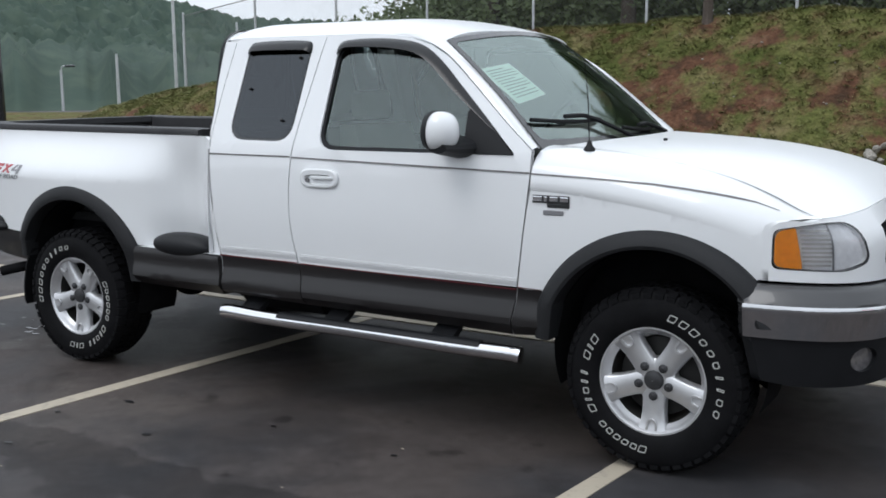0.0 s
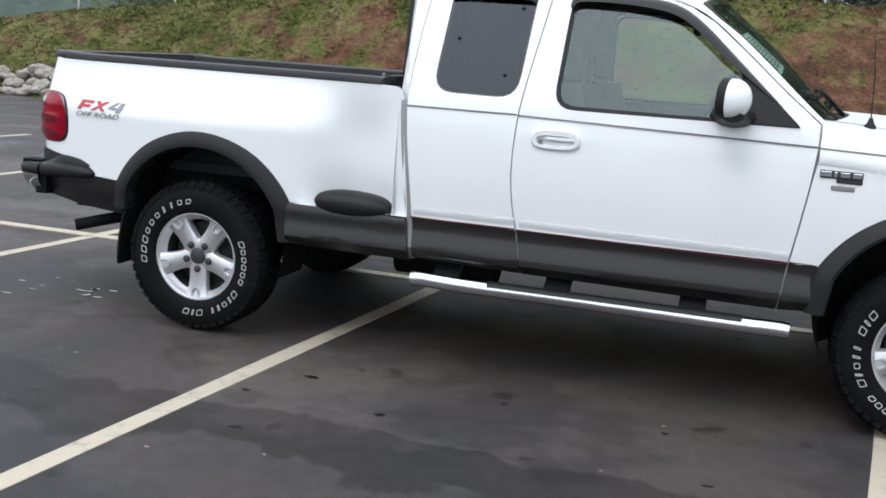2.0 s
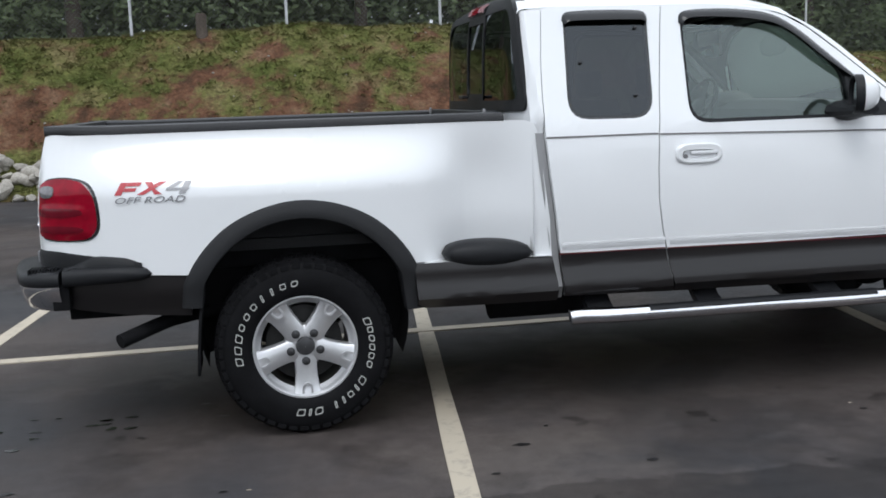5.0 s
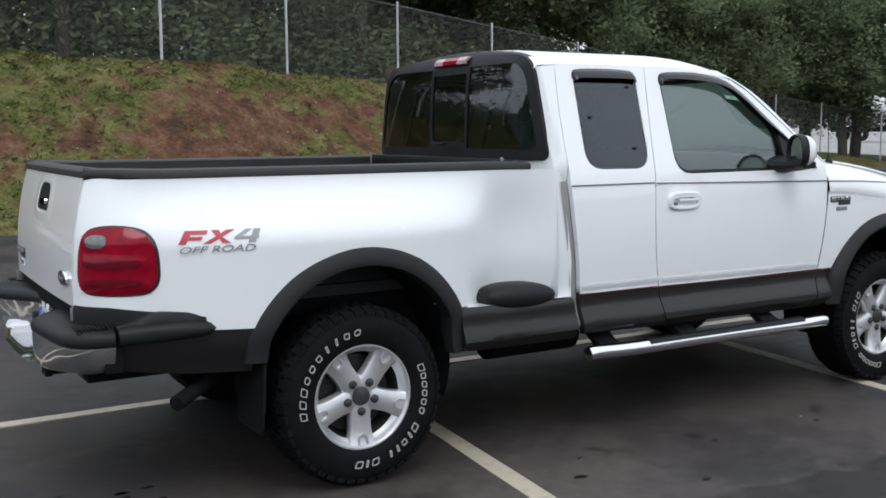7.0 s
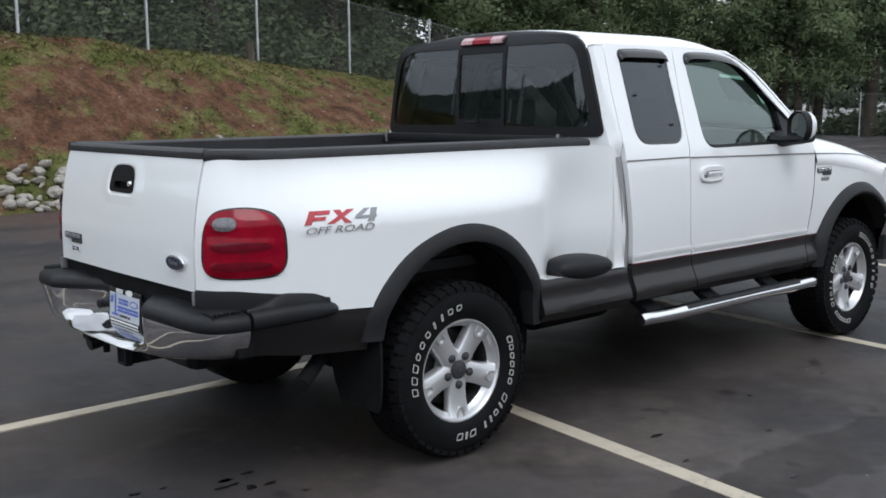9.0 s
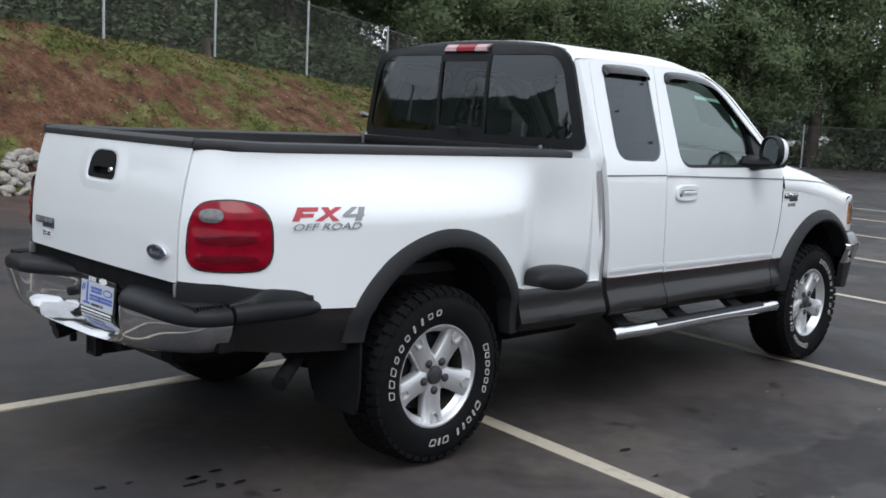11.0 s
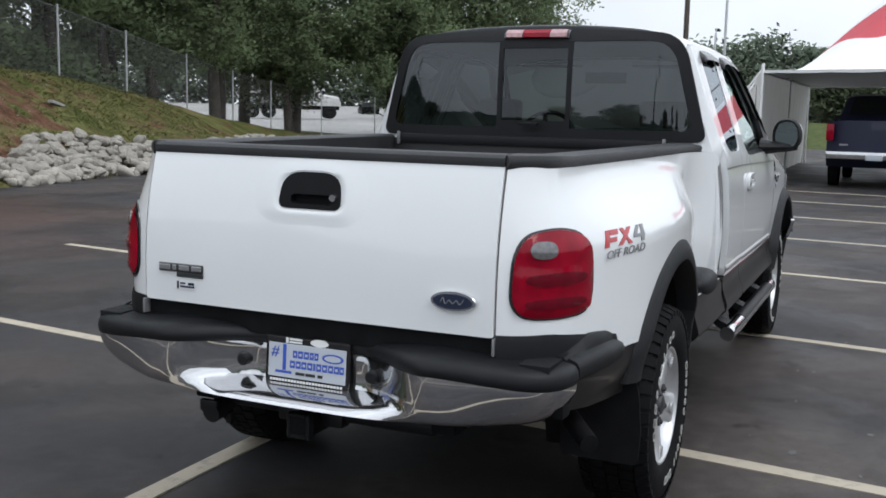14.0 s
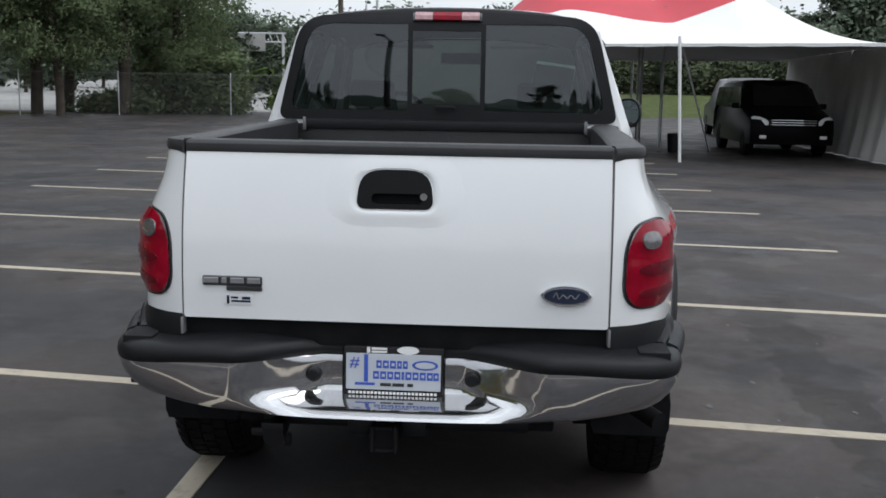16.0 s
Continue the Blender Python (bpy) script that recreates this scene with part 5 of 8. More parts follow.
def rim_meshes():
    """Outer face towards -y."""
    bm = bmesh.new()
    lathe(bm, [(0.236, -0.108), (0.232, -0.116), (0.224, -0.116), (0.217, -0.108), (0.212, -0.094), (0.205, -0.084), (0.194, -0.070)], 64)
    rim = mesh_of("rim", bm, M_ALLOY, 40)
    bm = bmesh.new()
    lathe(bm, [(0.194, -0.070), (0.193, -0.050), (0.191, -0.02), (0.19, 0.10), (0.225, 0.108)], 48)
    barrel = mesh_of("barrel", bm, M_BARREL, 40)
    bm = bmesh.new()
    for a in (radians(-90),):
        rows = []
        for r, hw, y in ((0.030, 0.050, -0.086), (0.066, 0.051, -0.089), (0.10, 0.049, -0.090), (0.14, 0.050, -0.092), (0.175, 0.054, -0.096), (0.200, 0.061, -0.101), (0.219, 0.073, -0.107)):
            row = []
            for v, d in ((-1.0, 0.045), (-0.95, 0.006), (-0.82, 0.0), (0.0, -0.001), (0.82, 0.0), (0.95, 0.006), (1.0, 0.045)):
                p = Vector((r, y + d, hw * v))
                row.append((p.x * math.cos(a) - p.z * math.sin(a), p.y, p.x * math.sin(a) + p.z * math.cos(a)))
            rows.append(row)
        loft(bm, rows, False, False)
    spokes = mesh_of("spoke", bm, M_ALLOY, 45)
    bm = bmesh.new()
    for a in (radians(-90),):
        ring = []
        outer, inner = [], []
        for t in np.linspace(-90, 90, 9):
            for lst, q in ((outer, 1.0), (inner, 0.62)):
                lst.append((0.190 - 0.026 * q * math.cos(radians(t)), 0.024 * q * math.sin(radians(t))))
        outer, inner = outer + [(0.213, 0.024)], inner + [(0.213, 0.015)]
        outer, inner = [(0.213, -0.024)] + outer, [(0.213, -0.015)] + inner
        rows = []
        for (r1, w1), (r2, w2) in zip(outer, inner):
            row = []
            for r, w, y in ((r1, w1, -0.100), (r1, w1, -0.108), (r2, w2, -0.108), (r2, w2, -0.096)):
                row.append((r * math.cos(a) - w * math.sin(a), y, r * math.sin(a) + w * math.cos(a)))
            rows.append(row)
        loft(bm, rows, False, False)
    notch = mesh_of("spoke_notch", bm, M_ALLOY, 45)
    bm = bmesh.new()
    lathe(bm, [(0.001, -0.0), (0.10, 0.0), (0.17, 0.004), (0.172, 0.03)], 40)
    disc = mesh_of("brake_disc", bm, M_BARREL, 40)
    bm = bmesh.new()
    lathe(bm, [(0.001, -0.106), (0.024, -0.106), (0.037, -0.102), (0.042, -0.092), (0.044, -0.078)], 28)
    cap = mesh_of("centre_cap", bm, M_ALLOYD, 40)
    bm = bmesh.new()
    lathe(bm, [(0.001, -0.106), (0.007, -0.106), (0.0105, -0.101), (0.0105, -0.086), (0.015, -0.084)], 6)
    nut = mesh_of("lug_nut", bm, M_ALLOYD, 30)
    bm = bmesh.new()
    lathe(bm, [(0.001, -0.099), (0.012, -0.099), (0.019, -0.096), (0.019, -0.080)], 14)
    seat = mesh_of("nut_seat", bm, M_ALLOYD, 30)
    bm = bmesh.new()
    lathe(bm, [(0.001, -0.080), (0.045, -0.088), (0.080, -0.0865), (0.091, -0.078), (0.093, -0.03)], 40)
    plate = mesh_of("hub_plate", bm, M_ALLOY, 45)
    return rim, spokes, notch, disc, cap, nut, seat, plate, barrel


TYRE, TREAD = tyre_mesh(), tread_mesh()
RIM = rim_meshes()


def stroke_mesh(w, h, kind):
    """One raised, outlined, slanted block of tyre writing: a plain shape."""
    bm = bmesh.new()
    t = 0.0038
    round_by = {0: (0.011, 0.011, 0.011, 0.011), 1: (0.005, 0.007, 0.005, 0.007), 2: (0.003, 0.003, 0.003, 0.003), 3: (0.012, 0.003, 0.012, 0.003)}[kind]

    def loop(g):
        pts = rounded([(-w / 2 + g, -h / 2 + g, round_by[0]), (w / 2 - g, -h / 2 + g, round_by[1]), (w / 2 - g, h / 2 - g, round_by[2]), (-w / 2 + g, h / 2 - g, round_by[3])], 3)
        return pts

    outer, inner = loop(0), loop(t)
    loft(bm, [[(x, y, z) for x, z in ring] for ring, y in ((outer, 0.001), (outer, -0.0016), (inner, -0.0016), (inner, 0.001))], True, False)
    for v in bm.verts:
        # slanted, with a pinched foot
        v.co.x = v.co.x * (1 + 5 * v.co.z) + 0.22 * v.co.z
    return mesh_of("sidewall_mark", bm, M_TYREW)


MARKS = [stroke_mesh(0.030, 0.026, 0), stroke_mesh(0.034, 0.031, 1), stroke_mesh(0.011, 0.031, 2), stroke_mesh(0.028, 0.026, 3)]


def part_wheel(x, s, turn, marks=0):
    m = Matrix.Translation((x, s * 0.828, HUB_Z)) @ (Matrix.Identity(4) if s < 0 else Matrix.Rotation(math.pi, 4, "Z")) @ Matrix.Rotation(radians(turn), 4, "Y")
    w = new("wheel", bpy.data.meshes.new_from_object(piece_tmp(RIM[0])))
    w.parent = truck
    w.matrix_basis = m
    tagged(w, "five-spoke alloy wheel with an all-terrain tyre")
    tyre = piece("tyre", TYRE, w, Matrix.Identity(4))
    tagged(tyre, "black tyre with white outlined marks")
    tagged(piece("tread", TREAD, w, Matrix.Identity(4)), kind="stuff")
    piece("hub_plate", RIM[7], w, Matrix.Identity(4))
    piece("barrel", RIM[8], w, Matrix.Identity(4))
    for k in range(5):
        at = Matrix.Rotation(radians(72 * k), 4, "Y")
        piece("spoke", RIM[1], w, at)
        piece("spoke_notch", RIM[2], w, at)
    piece("brake_disc", RIM[3], w, Matrix.Translation((0, -0.01, 0)))
    piece("centre_cap", RIM[4], w, Matrix.Identity(4))
    for k in range(5):
        a = radians(-90 + 72 * k)
        at = Matrix.Translation((0.068 * math.cos(a), 0, 0.068 * math.sin(a)))
        piece("lug_nut", RIM[5], w, at)
        piece("nut_seat", RIM[6], w, at)
    # white outlined marks, in two runs round the sidewall
    for start, end, n, kinds in ((188, 97, 10, (1, 1, 1, 0, 0, 3, 2, 2, 3, 0)), (20, -97, 14, (1, 3, 0, 0, 3, 0, -1, 1, 2, 3, 2, 2, -1, 1, 2, 1))):
        for k, kind in enumerate(kinds):
            if kind < 0:
                continue
            a = radians(start + marks + (end - start) * k / (len(kinds) - 1))
            r = 0.292
            at = Matrix.Translation((r * math.cos(a), -0.1362, r * math.sin(a))) @ Matrix.Rotation(-(a - math.pi / 2), 4, "Y")
            mark = new("sidewall_mark", MARKS[kind])
            mark.parent = w
            mark.matrix_basis = at
    return w


def piece_tmp(me):
    ob = bpy.data.objects.new("tmp", me)
    return ob


part_wheel(0.0, -1, 0)
part_wheel(WB, -1, 0, -115)
part_wheel(0.0, 1, 20)
part_wheel(WB, 1, 50)

# ---- step bars ----
for s in (-1, 1):
    bm = bmesh.new()
    path = [(1.205, s * 0.985, 0.448), (1.26, s * 0.988, 0.452), (1.5, s * 0.99, 0.445), (2.1, s * 0.99, 0.445), (2.6, s * 0.99, 0.440), (2.88, s * 0.988, 0.442), (2.935, s * 0.985, 0.438)]
    tube(bm, smooth_line(path, 4), 0.037, 16)
    bar = part("step_bar", bm, M_CHROME, truck, "chrome tubular step bar with black treads", 50)
    bm = bmesh.new()
    rows = [[(x, s * (0.99 + 0.0395 * math.cos(t)), 0.4445 + 0.0395 * math.sin(t)) for t in np.linspace(radians(26), radians(160), 12)] for x in np.linspace(1.58, 2.74, 12)]
    loft(bm, rows, False, False)
    solid(bm, 0.006)
    part("tread", bm, M_BLACK, bar, "black rubber tread")
    for x in (1.36, 1.90, 2.52):
        bm = bmesh.new()
        loft(bm, [[(x + dx, s * y, z + dz) for dx, dz in ((-0.06, -0.02), (0.06, -0.02), (0.06, 0.02), (-0.06, 0.02))] for y, z in ((0.99, 0.45), (0.93, 0.475), (0.85, 0.53), (0.70, 0.58))])
        part("bracket", bm, M_BLACK, bar)

# ---- rear bumper ----
BPLAN = np.array(smooth_line([(-1.018, 0.862), (-1.06, 0.858), (-1.12, 0.838), (-1.17, 0.785), (-1.205, 0.67), (-1.232, 0.50), (-1.245, 0.28), (-1.25, 0.0)], 6))
BRUN = np.concatenate([[0], np.cumsum(np.hypot(*np.diff(BPLAN, axis=0).T))])


def bump_ring(u, prof, s):
    x, y = float(np.interp(u, BRUN, BPLAN[:, 0])), float(np.interp(u, BRUN, BPLAN[:, 1]))
    i = min(max(int(np.searchsorted(BRUN, u)), 1), len(BRUN) - 2)
    d = BPLAN[i + 1] - BPLAN[i - 1]
    n = Vector((d[1], -d[0], 0)).normalized()
    n = Vector((-abs(n.x), abs(n.y), 0))
    if u >= BRUN[-1] - 1e-6:
        n = Vector((-1, 0, 0))
    return [Vector((x + n.x * e, s * (y + n.y * e), z)) for e, z in prof]


def plate_dip(u):
    """1 in the middle, where the bumper holds the plate."""
    t = min(max((u - (BRUN[-1] - 0.47)) / 0.26, 0.0), 1.0)
    return 0.5 * t + 0.5 * ease(t)


def pad_low(u):
    """Height of the line where the pad meets the chrome; it falls towards the corners."""
    return 0.716 + 0.024 * ease((u - 0.10) / 0.40)


bm = bmesh.new()
rows = []
us = np.linspace(0, BRUN[-1], 56)
for s, order in ((1, us), (-1, us[::-1][1:])):
    for u in order:
        k = plate_dip(u)
        t = ease((u - 0.05) / 0.65)
        zb = 0.600 - 0.018 * t
        zl = pad_low(u) + 0.004
        hz = zl - zb
        tuck = 0.065 * (1 - ease((u - 0.12) / 0.34))
        face = [(-0.05, 0.0), (0.0175, 0.0), (0.0185, 0.08), (0.0185, 0.18), (0.0185, 0.30), (0.0175, 0.45), (0.015, 0.60), (0.011, 0.74), (0.004, 0.86), (-0.008, 0.95), (-0.026, 1.0), (-0.07, 1.02)]
        face = [(e - tuck * max(0.0, h) ** 1.7, h) for e, h in face]
        dish = [(-0.17, 0.0), (-0.140, 0.0), (-0.147, 0.05), (-0.150, 0.20), (-0.152, 0.40), (-0.151, 0.62), (-0.146, 0.72), (-0.090, 0.765), (-0.040, 0.800), (-0.006, 0.87), (0.014, 0.95), (-0.02, 1.0)]
        prof = [(a0 + (b0 - a0) * k, zl - hz * (a1 + (b1 - a1) * k)) for (a0, a1), (b0, b1) in zip(face, dish)]
        rows.append(bump_ring(u, prof, s))
loft(bm, rows, False, False)
bumper = part("rear_bumper", bm, M_CHROMEB, truck, "chrome rear step bumper with a black top pad", 60)
bm = bmesh.new()
rows = []
for s, order in ((1, us), (-1, us[::-1][1:])):
    for u in order:
        k = plate_dip(u)
        back = 0.172 * k
        zl = pad_low(u)
        zt = 0.780 + 0.016 * ease((u - 0.10) / 0.40) - 0.006 * k
        prof = [(-0.03 - back, zl - 0.004), (0.008 - back, zl - 0.004), (0.020 - back, zl + 0.006), (0.024 - back, zl + 0.024), (0.021 - back, zt - 0.020), (0.012 - back, zt - 0.007), (-0.004 - back, zt), (-0.030 - back, zt + 0.003), (-0.205, zt + 0.014), (-0.205, zl)]
        rows.append(bump_ring(u, prof, s))
loft(bm, rows, True, True)
pad = part("top_pad", bm, M_BLACK, bumper, "black ribbed step pad", 40)
for s in (-1, 1):
    # end pods that run forward along the bed side
    bm = bmesh.new()
    rows = []
    for t in np.linspace(0, 1, 20):
        x = -1.004 + 0.374 * t
        k = max(math.sqrt(max(0.0, 1 - max(0.0, (t - 0.84) / 0.16) ** 2)), 0.08)
        top = 0.785 + 0.010 * math.sin(math.pi * t)
        low = 0.716 + 0.022 * t
        mid = (top + low) / 2
        bed_foot = top + 0.006 + (0.052 - 0.030 * t) * ease(t / 0.45)
        yo = float(np.interp(x, (-1.004, -0.95, -0.88, -0.8, -0.70, -0.63), (0.884, 0.899, 0.916, 0.932, 0.940, 0.934)))
        yo -= 0.03 * (1 - k)
        outline = ((-0.14, low), (-0.020, low), (-0.006, low + 0.008), (0.0, low + 0.024), (-0.002, top - 0.020), (-0.010, top - 0.006), (-0.024, top), (-0.038, top + 0.005), (-0.043, bed_foot - 0.012), (-0.052, bed_foot), (-0.14, bed_foot + 0.006))
        rows.append([(x, s * (yo + e * (0.4 + 0.6 * k)), mid + (z - mid) * k) for e, z in outline])
    loft(bm, rows)
    part("end_pod", bm, M_BLACK, bumper, "black bumper end pod", 45)
    bm = bmesh.new()
    box(bm, -1.055, -0.985, min(s * 0.76, s * 0.852), max(s * 0.76, s * 0.852), 0.612, 0.724, 0.006)
    part("end_seal", bm, M_DARK, bumper)
    for k in range(9):
        rib = bmesh.new()
        box(rib, -1.15 + 0.014 * k, -1.143 + 0.014 * k, s * 0.74, s * 0.835, 0.770, 0.7945, 0.002, 1)
        part("rib", rib, M_BLACK, pad)
    bm = bmesh.new()
    lathe(bm, [(0.001, -0.006), (0.016, -0.006), (0.021, -0.002), (0.023, 0.05)], 18, "x", (-1.128, s * 0.243, 0.682))
    part("access_plug", bm, M_BLACK, bumper)
bm = bmesh.new()
box(bm, -1.105, -1.05, -0.66, 0.66, 0.77, 0.857, 0.008)
part("roll_pan", bm, M_DARK, truck, "black strip between gate and bumper")
for s in (-1, 1):
    bm = bmesh.new()
    rows = []
    for u in np.linspace(run_at_x(-0.67), RUN[-1], 22):
        zt = float(np.interp(u, (run_at_x(-0.67), run_at_x(-0.85), run_at_x(-1.02)), (0.808, 0.838, 0.862)))
        rows.append([bed_at(s, 0.004)(u, zt), bed_at(s, 0.010)(u, zt - 0.020), bed_at(s, 0.008)(u, 0.775)])
    loft(bm, rows, False, False)
    part("lower_corner", bm, M_BLACK, truck)

# ---- dealer plate: plain bars for the writing ----
PX = -1.116
plate_m = Matrix.Translation((PX, -0.002, 0.699)) @ Matrix.Rotation(radians(-90), 4, "Z") @ Matrix.Rotation(radians(-4), 4, "X")


def plate_box(name, x0, x1, z0, z1, d0, d1, mat, parent, bevel=0.0, label=""):
    bm = bmesh.new()
    box(bm, x0, x1, -d1, -d0, z0, z1, bevel, 1)
    bmesh.ops.transform(bm, matrix=plate_m, verts=bm.verts)
    return part(name, bm, mat, parent, label)


plate = plate_box("dealer_plate", -0.158, 0.158, -0.078, 0.078, -0.004, 0.004, M_GLOSSB, truck, 0.006, "black plate frame round a pale plate with blue printing")
face = plate_box("plate_face", -0.146, 0.146, -0.058, 0.054, 0.003, 0.006, M_PLATE, plate, 0.002)
for text, size, x0, z0 in (("#", 0.050, -0.121, 0.026), ("1", 0.125, -0.084, 0.004)):
    lay(text_mesh(text, size, 0.0008, 0.12 if text == "#" else 0.0), plate_m @ Matrix.Translation((x0, -0.0072, z0)) @ Matrix.Rotation(radians(90), 4, "X"), "printed_figure", M_BLUE, face)
plate_box("printed_bar", -0.118, -0.056, -0.044, -0.036, 0.005, 0.0075, M_BLUE, face)
for row_z, h, spans in ((0.022, 0.024, [(-0.052, -0.036), (-0.032, -0.014), (-0.010, 0.008), (0.012, 0.026), (0.030, 0.044)]), (-0.012, 0.024, [(-0.062, -0.044), (-0.040, -0.022), (-0.018, -0.000), (0.004, 0.022), (0.026, 0.034), (0.038, 0.056), (0.060, 0.078), (0.082, 0.100), (0.104, 0.122), (0.124, 0.140)])):
    for x0, x1 in spans:
        plate_box("printed_bar", x0, x1, row_z - h / 2, row_z + h / 2, 0.005, 0.0075, M_BLUE, face)
        plate_box("printed_bar", x0 + 0.005, x1 - 0.004, row_z - h * 0.18, row_z + h * 0.18, 0.007, 0.0082, M_PLATE, face)
for x0, x1 in ((-0.040, -0.006), (-0.002, 0.034), (0.044, 0.062)):
    plate_box("printed_bar", x0, x1, -0.046, -0.036, 0.005, 0.0075, M_BADGE, face)
for k in range(24):
    plate_box("printed_bar", -0.138 + k * 0.0115, -0.130 + k * 0.0115, -0.072, -0.064, 0.003, 0.0052, M_WHITEP, plate)
for x0, x1, z0, z1 in ((-0.082, -0.072, 0.056, 0.074), (-0.068, -0.020, 0.066, 0.073), (-0.068, -0.020, 0.057, 0.063)):
    plate_box("printed_bar", x0, x1, z0, z1, 0.003, 0.0052, M_WHITEP, plate)
for xc, zc, a, h, d, mat in ((0.045, 0.066, 0.034, 0.012, 0.005, M_WHITEP), (0.098, 0.022, 0.040, 0.015, 0.0075, M_BLUE), (0.098, 0.022, 0.031, 0.010, 0.0085, M_PLATE)):
    bm = bmesh.new()
    ring = lambda y: [(xc + a * math.cos(t), y, zc + h * math.sin(t)) for t in np.linspace(0, 2 * math.pi, 22, endpoint=False)]
    loft(bm, [ring(0.0), ring(-d)])
    bmesh.ops.transform(bm, matrix=plate_m, verts=bm.verts)
    part("printed_oval", bm, mat, plate)

# ---- hitch, wiring plug, exhaust, spare wheel, underbody ----
bm = bmesh.new()
box(bm, -1.12, -0.8, -0.012, 0.062, 0.446, 0.520, 0.006)
hitch = part("tow_hitch", bm, M_DARK, truck, "black square tow hitch receiver")
bm = bmesh.new()
for y0, y1, z0, z1 in ((-0.018, -0.004, 0.440, 0.526), (0.054, 0.068, 0.440, 0.526), (-0.004, 0.054, 0.440, 0.454), (-0.004, 0.054, 0.512, 0.526)):
    box(bm, -1.135, -1.10, y0, y1, z0, z1, 0.004, 1)
tube(bm, [(-1.02, -0.42, 0.52), (-1.02, 0.42, 0.52)], 0.034, 12)
box(bm, -1.06, -1.0, -0.10, -0.02, 0.47, 0.52, 0.012)
box(bm, -1.06, -1.0, 0.07, 0.15, 0.47, 0.52, 0.012)
part("receiver_collar", bm, M_BLACK, hitch)
bm = bmesh.new()
box(bm, -1.128, -1.122, -0.004, 0.054, 0.454, 0.512)
part("receiver_bore", bm, M_DARK, hitch)
bm = bmesh.new()
tube(bm, [(-1.02, 0.37, 0.50), (-1.10, 0.37, 0.485), (-1.135, 0.37, 0.478)], [0.030, 0.036, 0.034], 12)
box(bm, -1.15, -1.13, 0.335, 0.405, 0.500, 0.530, 0.006)
box(bm, -1.09, -1.04, 0.395, 0.455, 0.462, 0.492, 0.012)
box(bm, -1.08, -1.05, 0.33, 0.352, 0.430, 0.470, 0.008)
part("wiring_plug", bm, M_BLACK, truck, "black trailer wiring plug")
bm = bmesh.new()
tube(bm, smooth_line([(0.30, -0.60, 0.52), (-0.35, -0.62, 0.525), (-0.55, -0.68, 0.515), (-0.64, -0.745, 0.500), (-0.79, -0.862, 0.462)], 4), 0.032, 14)
part("exhaust_pipe", bm, M_DARK, truck, "dark exhaust tailpipe")
bm = bmesh.new()
lathe(bm, [(0.12, -0.11), (0.20, -0.13), (0.33, -0.12), (0.375, -0.07), (0.375, 0.07), (0.33, 0.12), (0.2, 0.13), (0.12, 0.11)], 36, "z", (-0.62, 0.10, 0.60))
part("spare_wheel", bm, M_RUBBER, truck, "black spare wheel slung under the bed")
for name, dims, label in (("frame_rail", (-1.05, 4.2, 0.40, 0.50, 0.50, 0.66), ""), ("frame_rail", (-1.05, 4.2, -0.50, -0.40, 0.50, 0.66), ""), ("floor_pan", (1.0, 3.05, -0.84, 0.84, 0.58, 0.68), "dark floor pan under the cab"), ("bed_floor", (-1.0, 0.98, -0.62, 0.62, 0.72, 0.80), ""), ("engine_block", (3.07, 4.2, -0.6, 0.6, 0.62, 1.0), ""), ("bulkhead", (3.0, 3.06, -0.9, 0.9, 0.69, 1.26), "")):
    bm = bmesh.new()
    box(bm, *dims, 0.01)
    part(name, bm, M_DARK, truck, label)
for x in (0.0, WB):
    bm = bmesh.new()
    tube(bm, [(x, -0.72, HUB_Z), (x, 0.72, HUB_Z)], 0.055, 12)
    bmesh.ops.create_uvsphere(bm, u_segments=16, v_segments=10, radius=0.16, matrix=Matrix.Translation((x, 0.0 if x == 0 else 0.25, HUB_Z)))
    part("axle", bm, M_DARK, truck)
bm = bmesh.new()
tube(bm, [(0.95, -0.45, 0.45), (1.5, -0.45, 0.45)], 0.10, 14)
part("silencer", bm, M_DARK, truck)
bm = bmesh.new()
box(bm, 0.55, 1.05, 0.42, 0.78, 0.40, 0.62, 0.05)
part("fuel_tank", bm, M_DARK, truck)

# ---- cabin ----
for s in (-1, 1):
    bm = bmesh.new()
    loft(bm, [[(x, s * (cab_y(x, z) - 0.075), z) for z in (0.66, 0.95, 1.30)] for x in np.linspace(1.05, 2.95, 6)], False, False)
    part("door_lining", bm, M_DASH, truck)
bm = bmesh.new()
rows = [[(x, y, roof_at(x, y * 0.98).z - 0.045) for y in np.linspace(-0.70, 0.70, 9)] for x in np.linspace(1.10, 2.38, 6)]
loft(bm, rows, False, False)
part("head_lining", bm, M_LIGHTTRIM, truck)
bm = bmesh.new()
rows = [[(x, y, z - 0.035 * (abs(y) / 0.85) ** 4) for y in np.linspace(-0.85, 0.85, 13)] for x, z in ((3.0, 1.270), (2.88, 1.340), (2.78, 1.382), (2.68, 1.402), (2.60, 1.390), (2.56, 1.345), (2.56, 1.26), (2.62, 1.10), (2.72, 0.95), (2.75, 0.70))]
loft(bm, rows, False, False)
bmesh.ops.create_uvsphere(bm, u_segments=18, v_segments=10, radius=1, matrix=Matrix.Translation((2.67, 0.40, 1.375)) @ Matrix.Diagonal((0.12, 0.22, 0.075, 1)))
part("dashboard", bm, M_DASH, truck, "grey dashboard")
bm = bmesh.new()
axis = pose(2.47, 0.42, 1.345, 0, -64, 0)
rows = []
